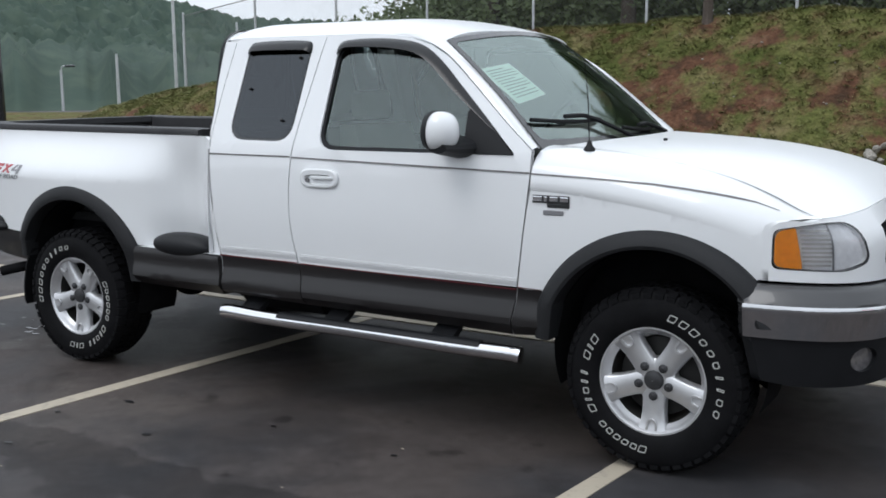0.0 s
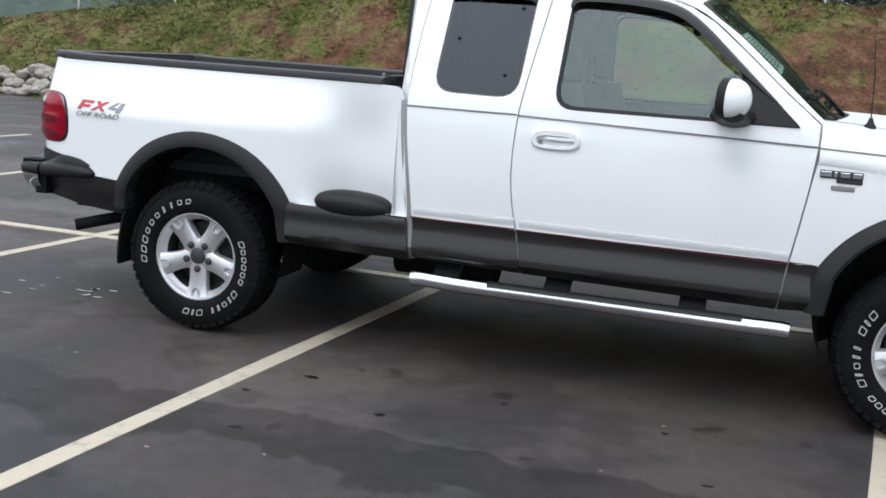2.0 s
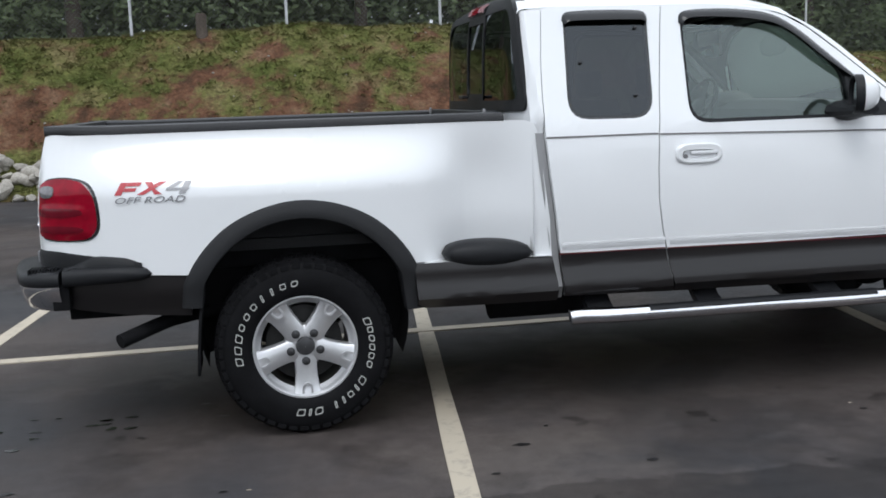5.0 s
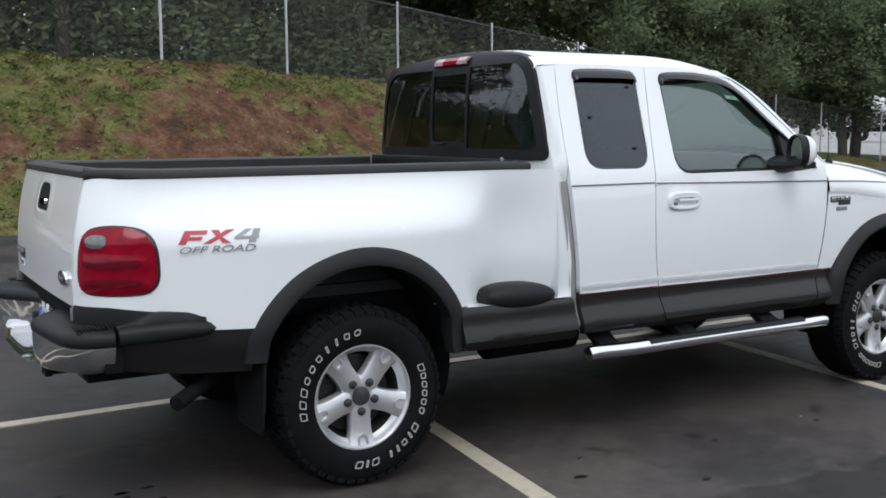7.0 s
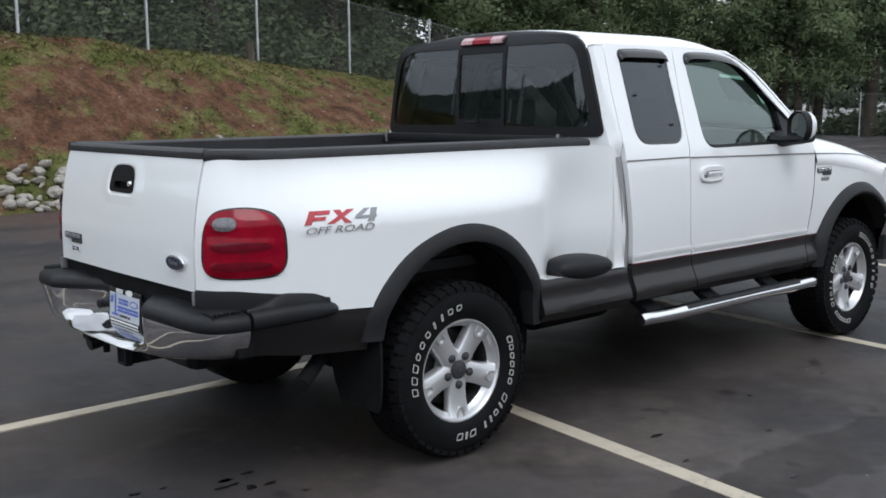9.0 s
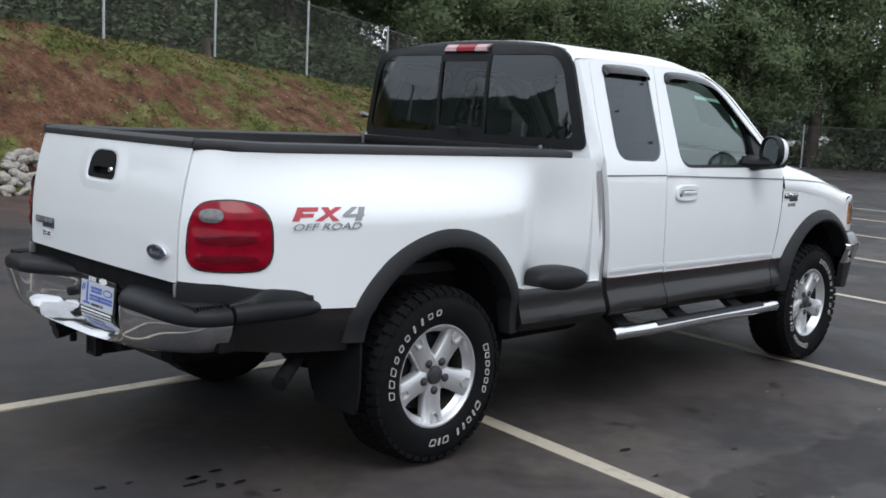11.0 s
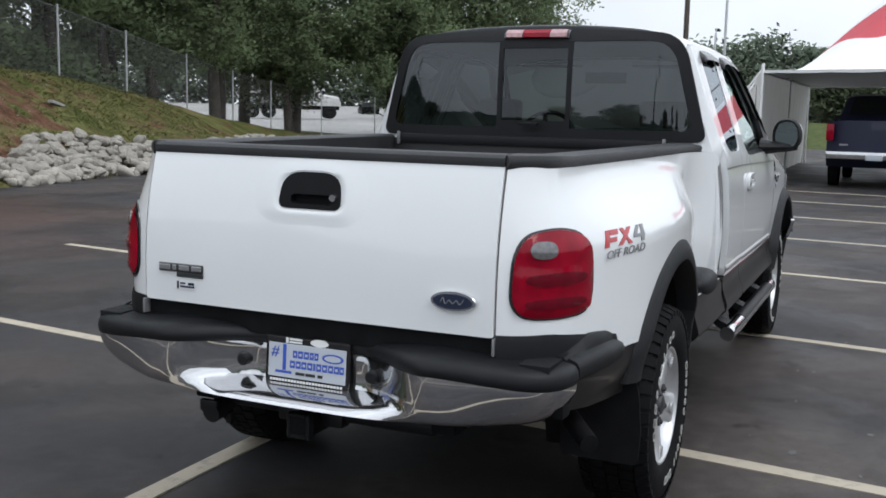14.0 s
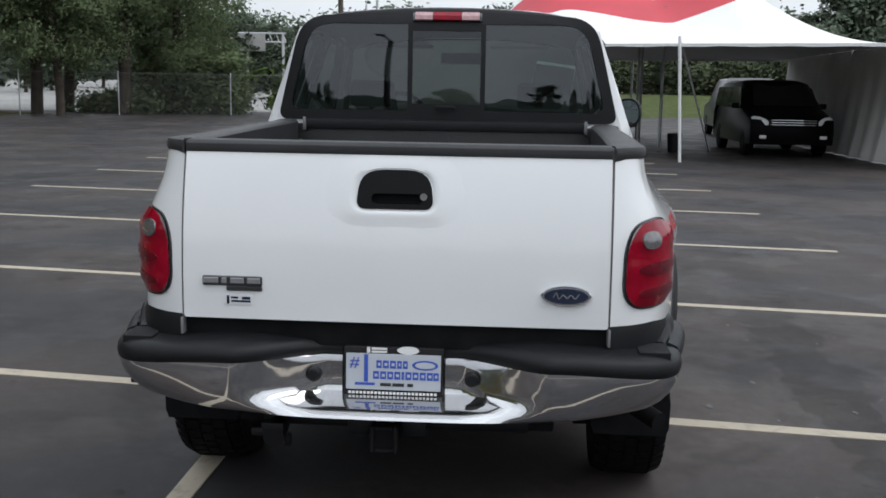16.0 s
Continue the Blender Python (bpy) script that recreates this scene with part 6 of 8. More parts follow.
for t in np.linspace(0, 2 * math.pi, 28, endpoint=False):
    c = Vector((0.19 * math.cos(t), 0.19 * math.sin(t), 0))
    rows.append([axis @ (c + Vector((math.cos(t) * math.cos(a), math.sin(t) * math.cos(a), math.sin(a))) * 0.015) for a in np.linspace(0, 2 * math.pi, 8, endpoint=False)])
loft(bm, rows, True, False, True)
for t in (0.2, math.pi - 0.2, -math.pi / 2):
    tube(bm, [axis @ Vector((0, 0, -0.03)), axis @ Vector((0.18 * math.cos(t), 0.18 * math.sin(t), 0))], 0.018, 6)
bmesh.ops.create_uvsphere(bm, u_segments=12, v_segments=8, radius=0.07, matrix=axis @ Matrix.Diagonal((1, 1, 0.5, 1)))
tube(bm, [axis @ Vector((0, 0, -0.02)), (2.75, 0.42, 1.06)], 0.03, 8)
part("steering_wheel", bm, M_BLACK, truck, "black steering wheel")


def seat(y0, y1, x, rest_top, name):
    bm = bmesh.new()
    box(bm, x - 0.05, x + 0.48, y0, y1, 0.86, 1.02, 0.05, 3)
    rows = []
    for z, dx, t in ((0.95, 0.0, 0.10), (1.10, -0.03, 0.12), (1.30, -0.08, 0.11), (rest_top, -0.12, 0.07)):
        rows.append([(x + dx - t, y0 + 0.02, z), (x + dx - t, y1 - 0.02, z), (x + dx, y1 - 0.05, z), (x + dx + 0.03, y1, z), (x + dx + 0.03, y0, z), (x + dx, y0 + 0.05, z)][:4] + [(x + dx + 0.03, y0, z)])
    loft(bm, rows)
    if rest_top > 1.4:
        box(bm, x - 0.21, x - 0.12, (y0 + y1) / 2 - 0.13, (y0 + y1) / 2 + 0.13, rest_top + 0.02, rest_top + 0.17, 0.035, 3)
    part(name, bm, M_SEAT, truck, "grey cloth seat")


seat(-0.75, -0.22, 1.98, 1.42, "front_seat")
seat(0.22, 0.75, 1.98, 1.42, "front_seat")
seat(-0.20, 0.20, 1.98, 1.30, "front_seat")
seat(-0.72, 0.72, 1.22, 1.36, "rear_bench")
bm = bmesh.new()
box(bm, 2.34, 2.36, -0.13, 0.13, 1.70, 1.77, 0.012)
part("inner_mirror", bm, M_BLACK, truck)
for y in (-0.36, 0.36):
    bm = bmesh.new()
    box(bm, 2.28, 2.44, y - 0.18, y + 0.18, 1.80, 1.815, 0.005)
    part("sun_visor", bm, M_LIGHTTRIM, truck)
# ---- the lot ----
def asphalt():
    m = material("asphalt", (0.060, 0.060, 0.063), 0.62)
    nt = m.node_tree
    b = nt.nodes["Principled BSDF"]
    b.inputs["Specular IOR Level"].default_value = 0.14
    at = nt.nodes.new("ShaderNodeTexCoord")

    def noise_of(size, detail, lo, hi, a, c, rough=0.55):
        n = nt.nodes.new("ShaderNodeTexNoise")
        n.inputs["Scale"].default_value, n.inputs["Detail"].default_value, n.inputs["Roughness"].default_value = size, detail, rough
        r = nt.nodes.new("ShaderNodeMapRange")
        for k, v in (("From Min", lo), ("From Max", hi), ("To Min", a), ("To Max", c)):
            r.inputs[k].default_value = v
        nt.links.new(at.outputs["Object"], n.inputs["Vector"])
        nt.links.new(n.outputs["Fac"], r.inputs["Value"])
        return r.outputs[0]

    broad = noise_of(0.35, 4, 0.35, 0.65, 0.82, 1.15)
    stain = noise_of(0.75, 7, 0.51, 0.555, 1.0, 0.76, 0.62)
    drops = noise_of(3.2, 3, 0.66, 0.70, 1.0, 0.55)
    grain = noise_of(170, 3, 0.25, 0.75, 0.6, 1.4, 0.8)
    dust = noise_of(14, 5, 0.4, 0.75, 0.92, 1.15)
    # slightly paler asphalt behind the truck, with a wavering edge
    sep = nt.nodes.new("ShaderNodeSeparateXYZ")
    nt.links.new(at.outputs["Object"], sep.inputs[0])
    wob = nt.nodes.new("ShaderNodeMath")
    wob.operation = "ADD"
    slant = nt.nodes.new("ShaderNodeMath")
    slant.operation = "MULTIPLY_ADD"
    slant.inputs[1].default_value = 0.55
    nt.links.new(sep.outputs[1], slant.inputs[0])
    nt.links.new(sep.outputs[0], slant.inputs[2])
    nt.links.new(slant.outputs[0], wob.inputs[0])
    nt.links.new(noise_of(0.45, 5, 0.3, 0.7, -1.1, 1.1), wob.inputs[1])
    coat = nt.nodes.new("ShaderNodeMapRange")
    for k, v in (("From Min", -2.9), ("From Max", -0.7), ("To Min", 1.06), ("To Max", 1.0)):
        coat.inputs[k].default_value = v
    nt.links.new(wob.outputs[0], coat.inputs["Value"])
    value = coat.outputs[0]
    # a damp band along the right of the truck, with ragged edges
    off_band = nt.nodes.new("ShaderNodeMath")
    off_band.operation = "ADD"
    nt.links.new(sep.outputs[1], off_band.inputs[0])
    nt.links.new(noise_of(0.8, 7, 0.3, 0.7, 1.85, 2.35, 0.62), off_band.inputs[1])
    size_band = nt.nodes.new("ShaderNodeMath")
    size_band.operation = "ABSOLUTE"
    nt.links.new(off_band.outputs[0], size_band.inputs[0])
    run_band = nt.nodes.new("ShaderNodeMath")
    run_band.operation, run_band.inputs[1].default_value = "SUBTRACT", 1.5
    nt.links.new(sep.outputs[0], run_band.inputs[0])
    far_band = nt.nodes.new("ShaderNodeMath")
    far_band.operation = "ABSOLUTE"
    nt.links.new(run_band.outputs[0], far_band.inputs[0])
    fade = nt.nodes.new("ShaderNodeMapRange")
    for k, v in (("From Min", 1.5), ("From Max", 2.6), ("To Min", 0.40), ("To Max", 0.0)):
        fade.inputs[k].default_value = v
    nt.links.new(far_band.outputs[0], fade.inputs["Value"])
    damp = nt.nodes.new("ShaderNodeMapRange")
    for k, v in (("From Min", 0.18), ("From Max", 0.215), ("To Min", 1.0), ("To Max", 0.0)):
        damp.inputs[k].default_value = v
    nt.links.new(size_band.outputs[0], damp.inputs["Value"])
    wet = nt.nodes.new("ShaderNodeMath")
    wet.operation = "SUBTRACT"
    wet.inputs[0].default_value = 1.0
    nt.links.new(_times(nt, damp.outputs[0], fade.outputs[0]), wet.inputs[1])
    for one in (broad, stain, drops, grain, dust, wet.outputs[0]):
        value = _times(nt, value, one)
    mix = nt.nodes.new("ShaderNodeMix")
    mix.data_type, mix.blend_type = "RGBA", "MULTIPLY"
    mix.inputs["Factor"].default_value = 1.0
    brown = nt.nodes.new("ShaderNodeMix")
    brown.data_type = "RGBA"
    brown.inputs["A"].default_value, brown.inputs["B"].default_value = (0.043, 0.042, 0.045, 1), (0.063, 0.053, 0.050, 1)
    nt.links.new(noise_of(0.5, 5, 0.42, 0.58, 0.0, 1.0), brown.inputs["Factor"])
    # red silt washed off the bank over the edge of the lot
    off = nt.nodes.new("ShaderNodeVectorMath")
    off.operation = "SUBTRACT"
    off.inputs[1].default_value = (4.6, 9.9, 0)
    nt.links.new(at.outputs["Object"], off.inputs[0])
    far = nt.nodes.new("ShaderNodeVectorMath")
    far.operation = "LENGTH"
    nt.links.new(off.outputs[0], far.inputs[0])
    edge = nt.nodes.new("ShaderNodeMath")
    edge.operation = "ADD"
    nt.links.new(far.outputs["Value"], edge.inputs[0])
    nt.links.new(noise_of(0.6, 5, 0.3, 0.7, -0.9, 0.9), edge.inputs[1])
    silt = nt.nodes.new("ShaderNodeMapRange")
    for k, v in (("From Min", 2.0), ("From Max", 4.2), ("To Min", 0.62), ("To Max", 0.0)):
        silt.inputs[k].default_value = v
    nt.links.new(edge.outputs[0], silt.inputs["Value"])
    wash = nt.nodes.new("ShaderNodeMix")
    wash.data_type = "RGBA"
    wash.inputs["B"].default_value = (0.100, 0.062, 0.052, 1)
    nt.links.new(silt.outputs[0], wash.inputs["Factor"])
    nt.links.new(brown.outputs["Result"], wash.inputs["A"])
    # pale dust trodden in beside the wheel
    off_dust = nt.nodes.new("ShaderNodeVectorMath")
    off_dust.operation = "SUBTRACT"
    off_dust.inputs[1].default_value = (0.85, -1.5, 0)
    nt.links.new(at.outputs["Object"], off_dust.inputs[0])
    far_dust = nt.nodes.new("ShaderNodeVectorMath")
    far_dust.operation = "LENGTH"
    nt.links.new(off_dust.outputs[0], far_dust.inputs[0])
    rim_dust = nt.nodes.new("ShaderNodeMath")
    rim_dust.operation = "ADD"
    nt.links.new(far_dust.outputs["Value"], rim_dust.inputs[0])
    nt.links.new(noise_of(2.4, 7, 0.3, 0.7, -0.4, 0.5, 0.65), rim_dust.inputs[1])
    dusty = nt.nodes.new("ShaderNodeMapRange")
    for k, v in (("From Min", 0.25), ("From Max", 0.75), ("To Min", 0.55), ("To Max", 0.0)):
        dusty.inputs[k].default_value = v
    nt.links.new(rim_dust.outputs[0], dusty.inputs["Value"])
    tread = nt.nodes.new("ShaderNodeMix")
    tread.data_type = "RGBA"
    tread.inputs["B"].default_value = (0.098, 0.084, 0.076, 1)
    nt.links.new(dusty.outputs[0], tread.inputs["Factor"])
    nt.links.new(wash.outputs["Result"], tread.inputs["A"])
    nt.links.new(tread.outputs["Result"], mix.inputs["A"])
    nt.links.new(value, mix.inputs["B"])
    nt.links.new(mix.outputs["Result"], b.inputs["Base Color"])
    nt.links.new(_times(nt, noise_of(0.9, 6, 0.50, 0.57, 1.0, 0.80, 0.6), noise_of(2.0, 4, 0.3, 0.7, 0.54, 0.66)), b.inputs["Roughness"])
    u = nt.nodes.new("ShaderNodeBump")
    u.inputs["Strength"].default_value, u.inputs["Distance"].default_value = 0.35, 0.004
    nt.links.new(noise_of(140, 4, 0.2, 0.8, 0, 1, 0.7), u.inputs["Height"])
    nt.links.new(u.outputs[0], b.inputs["Normal"])
    return m


def worn_paint():
    m = material("line_paint", (0.43, 0.375, 0.295), 0.75)
    nt = m.node_tree
    b = nt.nodes["Principled BSDF"]
    at = nt.nodes.new("ShaderNodeTexCoord")
    mix = nt.nodes.new("ShaderNodeMix")
    mix.data_type = "RGBA"
    mix.inputs["A"].default_value, mix.inputs["B"].default_value = (0.43, 0.375, 0.295, 1), (0.16, 0.155, 0.145, 1)
    n = nt.nodes.new("ShaderNodeTexNoise")
    n.inputs["Scale"].default_value, n.inputs["Detail"].default_value, n.inputs["Roughness"].default_value = 9, 8, 0.75
    r = nt.nodes.new("ShaderNodeMapRange")
    r.inputs["From Min"].default_value, r.inputs["From Max"].default_value = 0.52, 0.80
    nt.links.new(at.outputs["Object"], n.inputs["Vector"])
    nt.links.new(n.outputs["Fac"], r.inputs["Value"])
    nt.links.new(r.outputs[0], mix.inputs["Factor"])
    nt.links.new(mix.outputs["Result"], b.inputs["Base Color"])
    return m


def hill_soil():
    """Grass over red clay: patches at two scales."""
    m = material("hill_soil", (0.1, 0.09, 0.04), 0.95)
    nt = m.node_tree
    b = nt.nodes["Principled BSDF"]
    b.inputs["Specular IOR Level"].default_value = 0.1
    at = nt.nodes.new("ShaderNodeTexCoord")

    def ramp(size, detail, stops, rough=0.6):
        n = nt.nodes.new("ShaderNodeTexNoise")
        n.inputs["Scale"].default_value, n.inputs["Detail"].default_value, n.inputs["Roughness"].default_value = size, detail, rough
        c = nt.nodes.new("ShaderNodeValToRGB")
        el = c.color_ramp.elements
        el[0].position, el[0].color = stops[0][0], (*stops[0][1], 1)
        el[1].position, el[1].color = stops[-1][0], (*stops[-1][1], 1)
        for p, col in stops[1:-1]:
            e = el.new(p)
            e.color = (*col, 1)
        nt.links.new(at.outputs["Object"], n.inputs["Vector"])
        nt.links.new(n.outputs["Fac"], c.inputs[0])
        return c.outputs[0]

    green = ramp(1.3, 6, [(0.35, (0.062, 0.076, 0.022)), (0.50, (0.110, 0.114, 0.040)), (0.66, (0.165, 0.138, 0.070))])
    red = ramp(2.5, 6, [(0.35, (0.052, 0.031, 0.021)), (0.52, (0.108, 0.054, 0.034)), (0.7, (0.150, 0.094, 0.062))])
    bare = nt.nodes.new("ShaderNodeAttribute")
    bare.attribute_name = "bare_clay"
    n2 = nt.nodes.new("ShaderNodeTexNoise")
    n2.inputs["Scale"].default_value, n2.inputs["Detail"].default_value, n2.inputs["Roughness"].default_value = 1.6, 8, 0.7
    nt.links.new(at.outputs["Object"], n2.inputs["Vector"])
    both = nt.nodes.new("ShaderNodeMath")
    patchy = nt.nodes.new("ShaderNodeMath")
    patchy.operation = "MULTIPLY_ADD"
    patchy.inputs[1].default_value, patchy.inputs[2].default_value = 2.2, -0.6
    nt.links.new(n2.outputs["Fac"], patchy.inputs[0])
    nt.links.new(patchy.outputs[0], both.inputs[0])
    nt.links.new(bare.outputs["Fac"], both.inputs[1])
    cut = nt.nodes.new("ShaderNodeMapRange")
    cut.inputs["From Min"].default_value, cut.inputs["From Max"].default_value = 0.46, 0.78
    nt.links.new(both.outputs[0], cut.inputs["Value"])
    mask = cut.outputs[0]
    fine = ramp(16, 8, [(0.3, (0.5, 0.5, 0.5)), (0.7, (1.5, 1.48, 1.4))], 0.75)
    mix = nt.nodes.new("ShaderNodeMix")
    mix.data_type = "RGBA"
    nt.links.new(mask, mix.inputs["Factor"])
    nt.links.new(green, mix.inputs["A"])
    nt.links.new(red, mix.inputs["B"])
    mul = nt.nodes.new("ShaderNodeMix")
    mul.data_type, mul.blend_type = "RGBA", "MULTIPLY"
    mul.inputs["Factor"].default_value = 1.0
    nt.links.new(mix.outputs["Result"], mul.inputs["A"])
    nt.links.new(fine, mul.inputs["B"])
    nt.links.new(mul.outputs["Result"], b.inputs["Base Color"])
    u = nt.nodes.new("ShaderNodeBump")
    u.inputs["Strength"].default_value, u.inputs["Distance"].default_value = 0.9, 0.08
    n = nt.nodes.new("ShaderNodeTexNoise")
    n.inputs["Scale"].default_value, n.inputs["Detail"].default_value = 9, 6
    nt.links.new(at.outputs["Object"], n.inputs["Vector"])
    nt.links.new(n.outputs["Fac"], u.inputs["Height"])
    nt.links.new(u.outputs[0], b.inputs["Normal"])
    return m


def leafy(name, dark, light, scale=0.35, thin=0.0):
    """Leaves that vary clump by clump and leaf by leaf."""
    m = material(name, dark, 0.85, spec=0.08)
    nt = m.node_tree
    b = nt.nodes["Principled BSDF"]
    g = nt.nodes.new("ShaderNodeNewGeometry")
    at = nt.nodes.new("ShaderNodeTexCoord")
    n = nt.nodes.new("ShaderNodeTexNoise")
    n.inputs["Scale"].default_value, n.inputs["Detail"].default_value = scale * 2, 3
    nt.links.new(at.outputs["Object"], n.inputs["Vector"])
    add = nt.nodes.new("ShaderNodeMath")
    add.operation = "MULTIPLY_ADD"
    add.inputs[1].default_value, add.inputs[2].default_value = 0.55, -0.05
    nt.links.new(g.outputs["Random Per Island"], add.inputs[0])
    tot = nt.nodes.new("ShaderNodeMath")
    tot.operation = "ADD"
    r = nt.nodes.new("ShaderNodeMapRange")
    r.inputs["From Min"].default_value, r.inputs["From Max"].default_value, r.inputs["To Max"].default_value = 0.42, 0.7, 0.6
    nt.links.new(n.outputs["Fac"], r.inputs["Value"])
    nt.links.new(add.outputs[0], tot.inputs[0])
    nt.links.new(r.outputs[0], tot.inputs[1])
    mix = nt.nodes.new("ShaderNodeMix")
    mix.data_type = "RGBA"
    mix.inputs["A"].default_value, mix.inputs["B"].default_value = (*dark, 1), (*light, 1)
    nt.links.new(tot.outputs[0], mix.inputs["Factor"])
    nt.links.new(mix.outputs["Result"], b.inputs["Base Color"])
    if thin:
        # light comes through a leaf
        glow, both = nt.nodes.new("ShaderNodeBsdfTranslucent"), nt.nodes.new("ShaderNodeMixShader")
        both.inputs[0].default_value = thin
        nt.links.new(mix.outputs["Result"], glow.inputs[0])
        nt.links.new(b.outputs[0], both.inputs[1])
        nt.links.new(glow.outputs[0], both.inputs[2])
        nt.links.new(both.outputs[0], nt.nodes["Material Output"].inputs[0])
    return m


M_ASPH, M_LINE, M_HILL = asphalt(), worn_paint(), hill_soil()
M_STEEL = material("galvanised_steel", (0.50, 0.51, 0.52), 0.45, 0.5, vary=0.1, scale=4)
M_WIRE = material("fence_wire", (0.17, 0.175, 0.175), 0.55, 0.4)
M_STONE = material("limestone", (0.35, 0.325, 0.285), 0.9, 0, vary=0.2, scale=5, fine=0.25, fine_scale=40, bump=0.6, bump_scale=25, piece=0.22)
M_GRASS = leafy("grass_blades", (0.105, 0.120, 0.042), (0.235, 0.215, 0.105), 1.5)
M_VERGE = leafy("verge_grass", (0.050, 0.068, 0.024), (0.105, 0.120, 0.046), 1.2)
M_WET = material("wet_asphalt", (0.016, 0.016, 0.017), 0.04, 0, spec=0.6)
M_BARK = material("bark", (0.070, 0.056, 0.045), 0.95, 0, vary=0.3, scale=3, fine=0.3, fine_scale=30, bump=0.8, bump_scale=20)
M_LEAF = leafy("tree_leaves", (0.162, 0.206, 0.118), (0.224, 0.282, 0.146), thin=0.4)
M_BUSH = leafy("dark_bush_leaves", (0.055, 0.068, 0.042), (0.105, 0.125, 0.070))
M_LEAF_FAR = leafy("far_leaves", (0.102, 0.130, 0.096), (0.155, 0.188, 0.130))
# ridge woods: distance haze is painted in as dull, low-contrast greens
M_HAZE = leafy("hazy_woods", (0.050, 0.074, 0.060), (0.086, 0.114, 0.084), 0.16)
M_PALE = material("pale_concrete", (0.31, 0.305, 0.295), 0.9, 0, vary=0.12, scale=0.1, fine=0.1, fine_scale=2)
M_WOODP = material("weathered_pole", (0.085, 0.072, 0.06), 0.95, 0, vary=0.2, scale=2)
M_TENTW = material("white_tent_cloth", (0.82, 0.82, 0.82), 0.7, 0, vary=0.03, scale=1.2, bump=0.2, bump_scale=3)
M_TENTR = material("red_tent_cloth", (0.55, 0.055, 0.075), 0.7, 0, vary=0.05, scale=1.2)
# far wall: the tent's own cloth made opaque, so that it looks shaded
M_WALL = material("tent_wall_cloth", (0.78, 0.77, 0.75), 0.8, 0, vary=0.1, scale=1.0, bump=0.3, bump_scale=4)
M_DRAPE = material("white_drape_cloth", (0.72, 0.71, 0.69), 0.8, 0, vary=0.06, scale=1.0, bump=0.3, bump_scale=4)
wall_nt = M_DRAPE.node_tree
through_cloth, both_ways = wall_nt.nodes.new("ShaderNodeBsdfTranslucent"), wall_nt.nodes.new("ShaderNodeMixShader")
through_cloth.inputs[0].default_value = (0.62, 0.60, 0.56, 1)
both_ways.inputs[0].default_value = 0.4
wall_nt.links.new(wall_nt.nodes["Principled BSDF"].outputs[0], both_ways.inputs[1])
wall_nt.links.new(through_cloth.outputs[0], both_ways.inputs[2])
wall_nt.links.new(both_ways.outputs[0], wall_nt.nodes["Material Output"].inputs[0])
M_BLUED = material("blue_door_steel", (0.020, 0.085, 0.28), 0.45, 0.1, vary=0.08, scale=2)
M_SHED = material("white_shed_steel", (0.62, 0.62, 0.60), 0.6, 0, vary=0.06, scale=2)
M_YELLOW = material("yellow_guard", (0.62, 0.50, 0.14), 0.6)
M_CARBLUE = material("dark_blue_car_paint", (0.010, 0.013, 0.038), 0.3, 0.1, coat=0.4)
M_CARBLACK = material("black_car_paint", (0.005, 0.005, 0.006), 0.30, 0.0, coat=0.0, spec=0.03)
M_CARGREY = material("grey_car_paint", (0.040, 0.043, 0.045), 0.35, 0.1, coat=0.1, spec=0.3)
M_CARWHITE = material("white_truck_paint", (0.55, 0.55, 0.54), 0.4, vary=0.1, scale=2)
M_GLASSB = material("dark_car_window", (0.010, 0.011, 0.012), 0.08, 0)

bm = bmesh.new()
rows = []
for x in (-900, -300, -100, -40, -20, 0, 20, 44, 48, 100, 300, 1500):
    rows.append([(x, y, 0.0 if x < 46 else 0.0) for y in (-900, -300, -100, -40, 0, 12, 40, 100, 300, 900)])
loft(bm, rows, False, False)
if bm.faces[0].normal.z < 0:
    bmesh.ops.reverse_faces(bm, faces=bm.faces[:])
tagged(part("ground", bm, M_ASPH), "dark worn asphalt lot with damp stains", "ground", kind="structure")


def base_y(x):
    return float(np.interp(x, (-40, -10, -4, 2, 7, 11, 15, 18.5, 24, 30), (13.5, 12.6, 12.3, 11.3, 12.3, 12.8, 13.8, 14.8, 17.5, 21)))


def line_strip(name, pts, wide, label, thick=0.004):
    bm = bmesh.new()
    p = [Vector((x, y, 0)) for x, y in pts]
    d = (p[-1] - p[0]).normalized()
    n = Vector((-d.y, d.x, 0)) * wide / 2
    rows = []
    for k in range(13):
        q = p[0].lerp(p[-1], k / 12)
        w = n * (1 + 0.06 * math.sin(k * 2.7 + p[0].x))
        rows.append([q - w + Vector((0, 0, -0.01)), q - w + Vector((0, 0, thick)), q + w + Vector((0, 0, thick)), q + w + Vector((0, 0, -0.01))])
    loft(bm, rows)
    return tagged(part(name, bm, M_LINE), label, "road marking", "stall lines", "structure")


STALL = [(-10.3, 0.10), (-7.55, 0.10), (-4.85, 0.105), (-2.0, 0.105), (0.74, 0.118), (3.52, 0.128), (6.55, 0.13), (9.55, 0.135), (12.45, 0.135), (15.45, 0.135), (18.1, 0.13)]
for x0, slope in STALL:
    y0, y1 = -3.72 + 0.025 * x0, (6.1 + 0.075 * x0 if x0 > 5 else 6.4)
    line_strip("stall_line", [(x0 + slope * y0, y0), (x0 + slope * y1, y1)], 0.098, "pale worn stall line painted on the asphalt")
line_strip("centre_line", [(-11.0, 0.86), (4.45, 0.895)], 0.098, "pale worn line between two rows of stalls", 0.008)


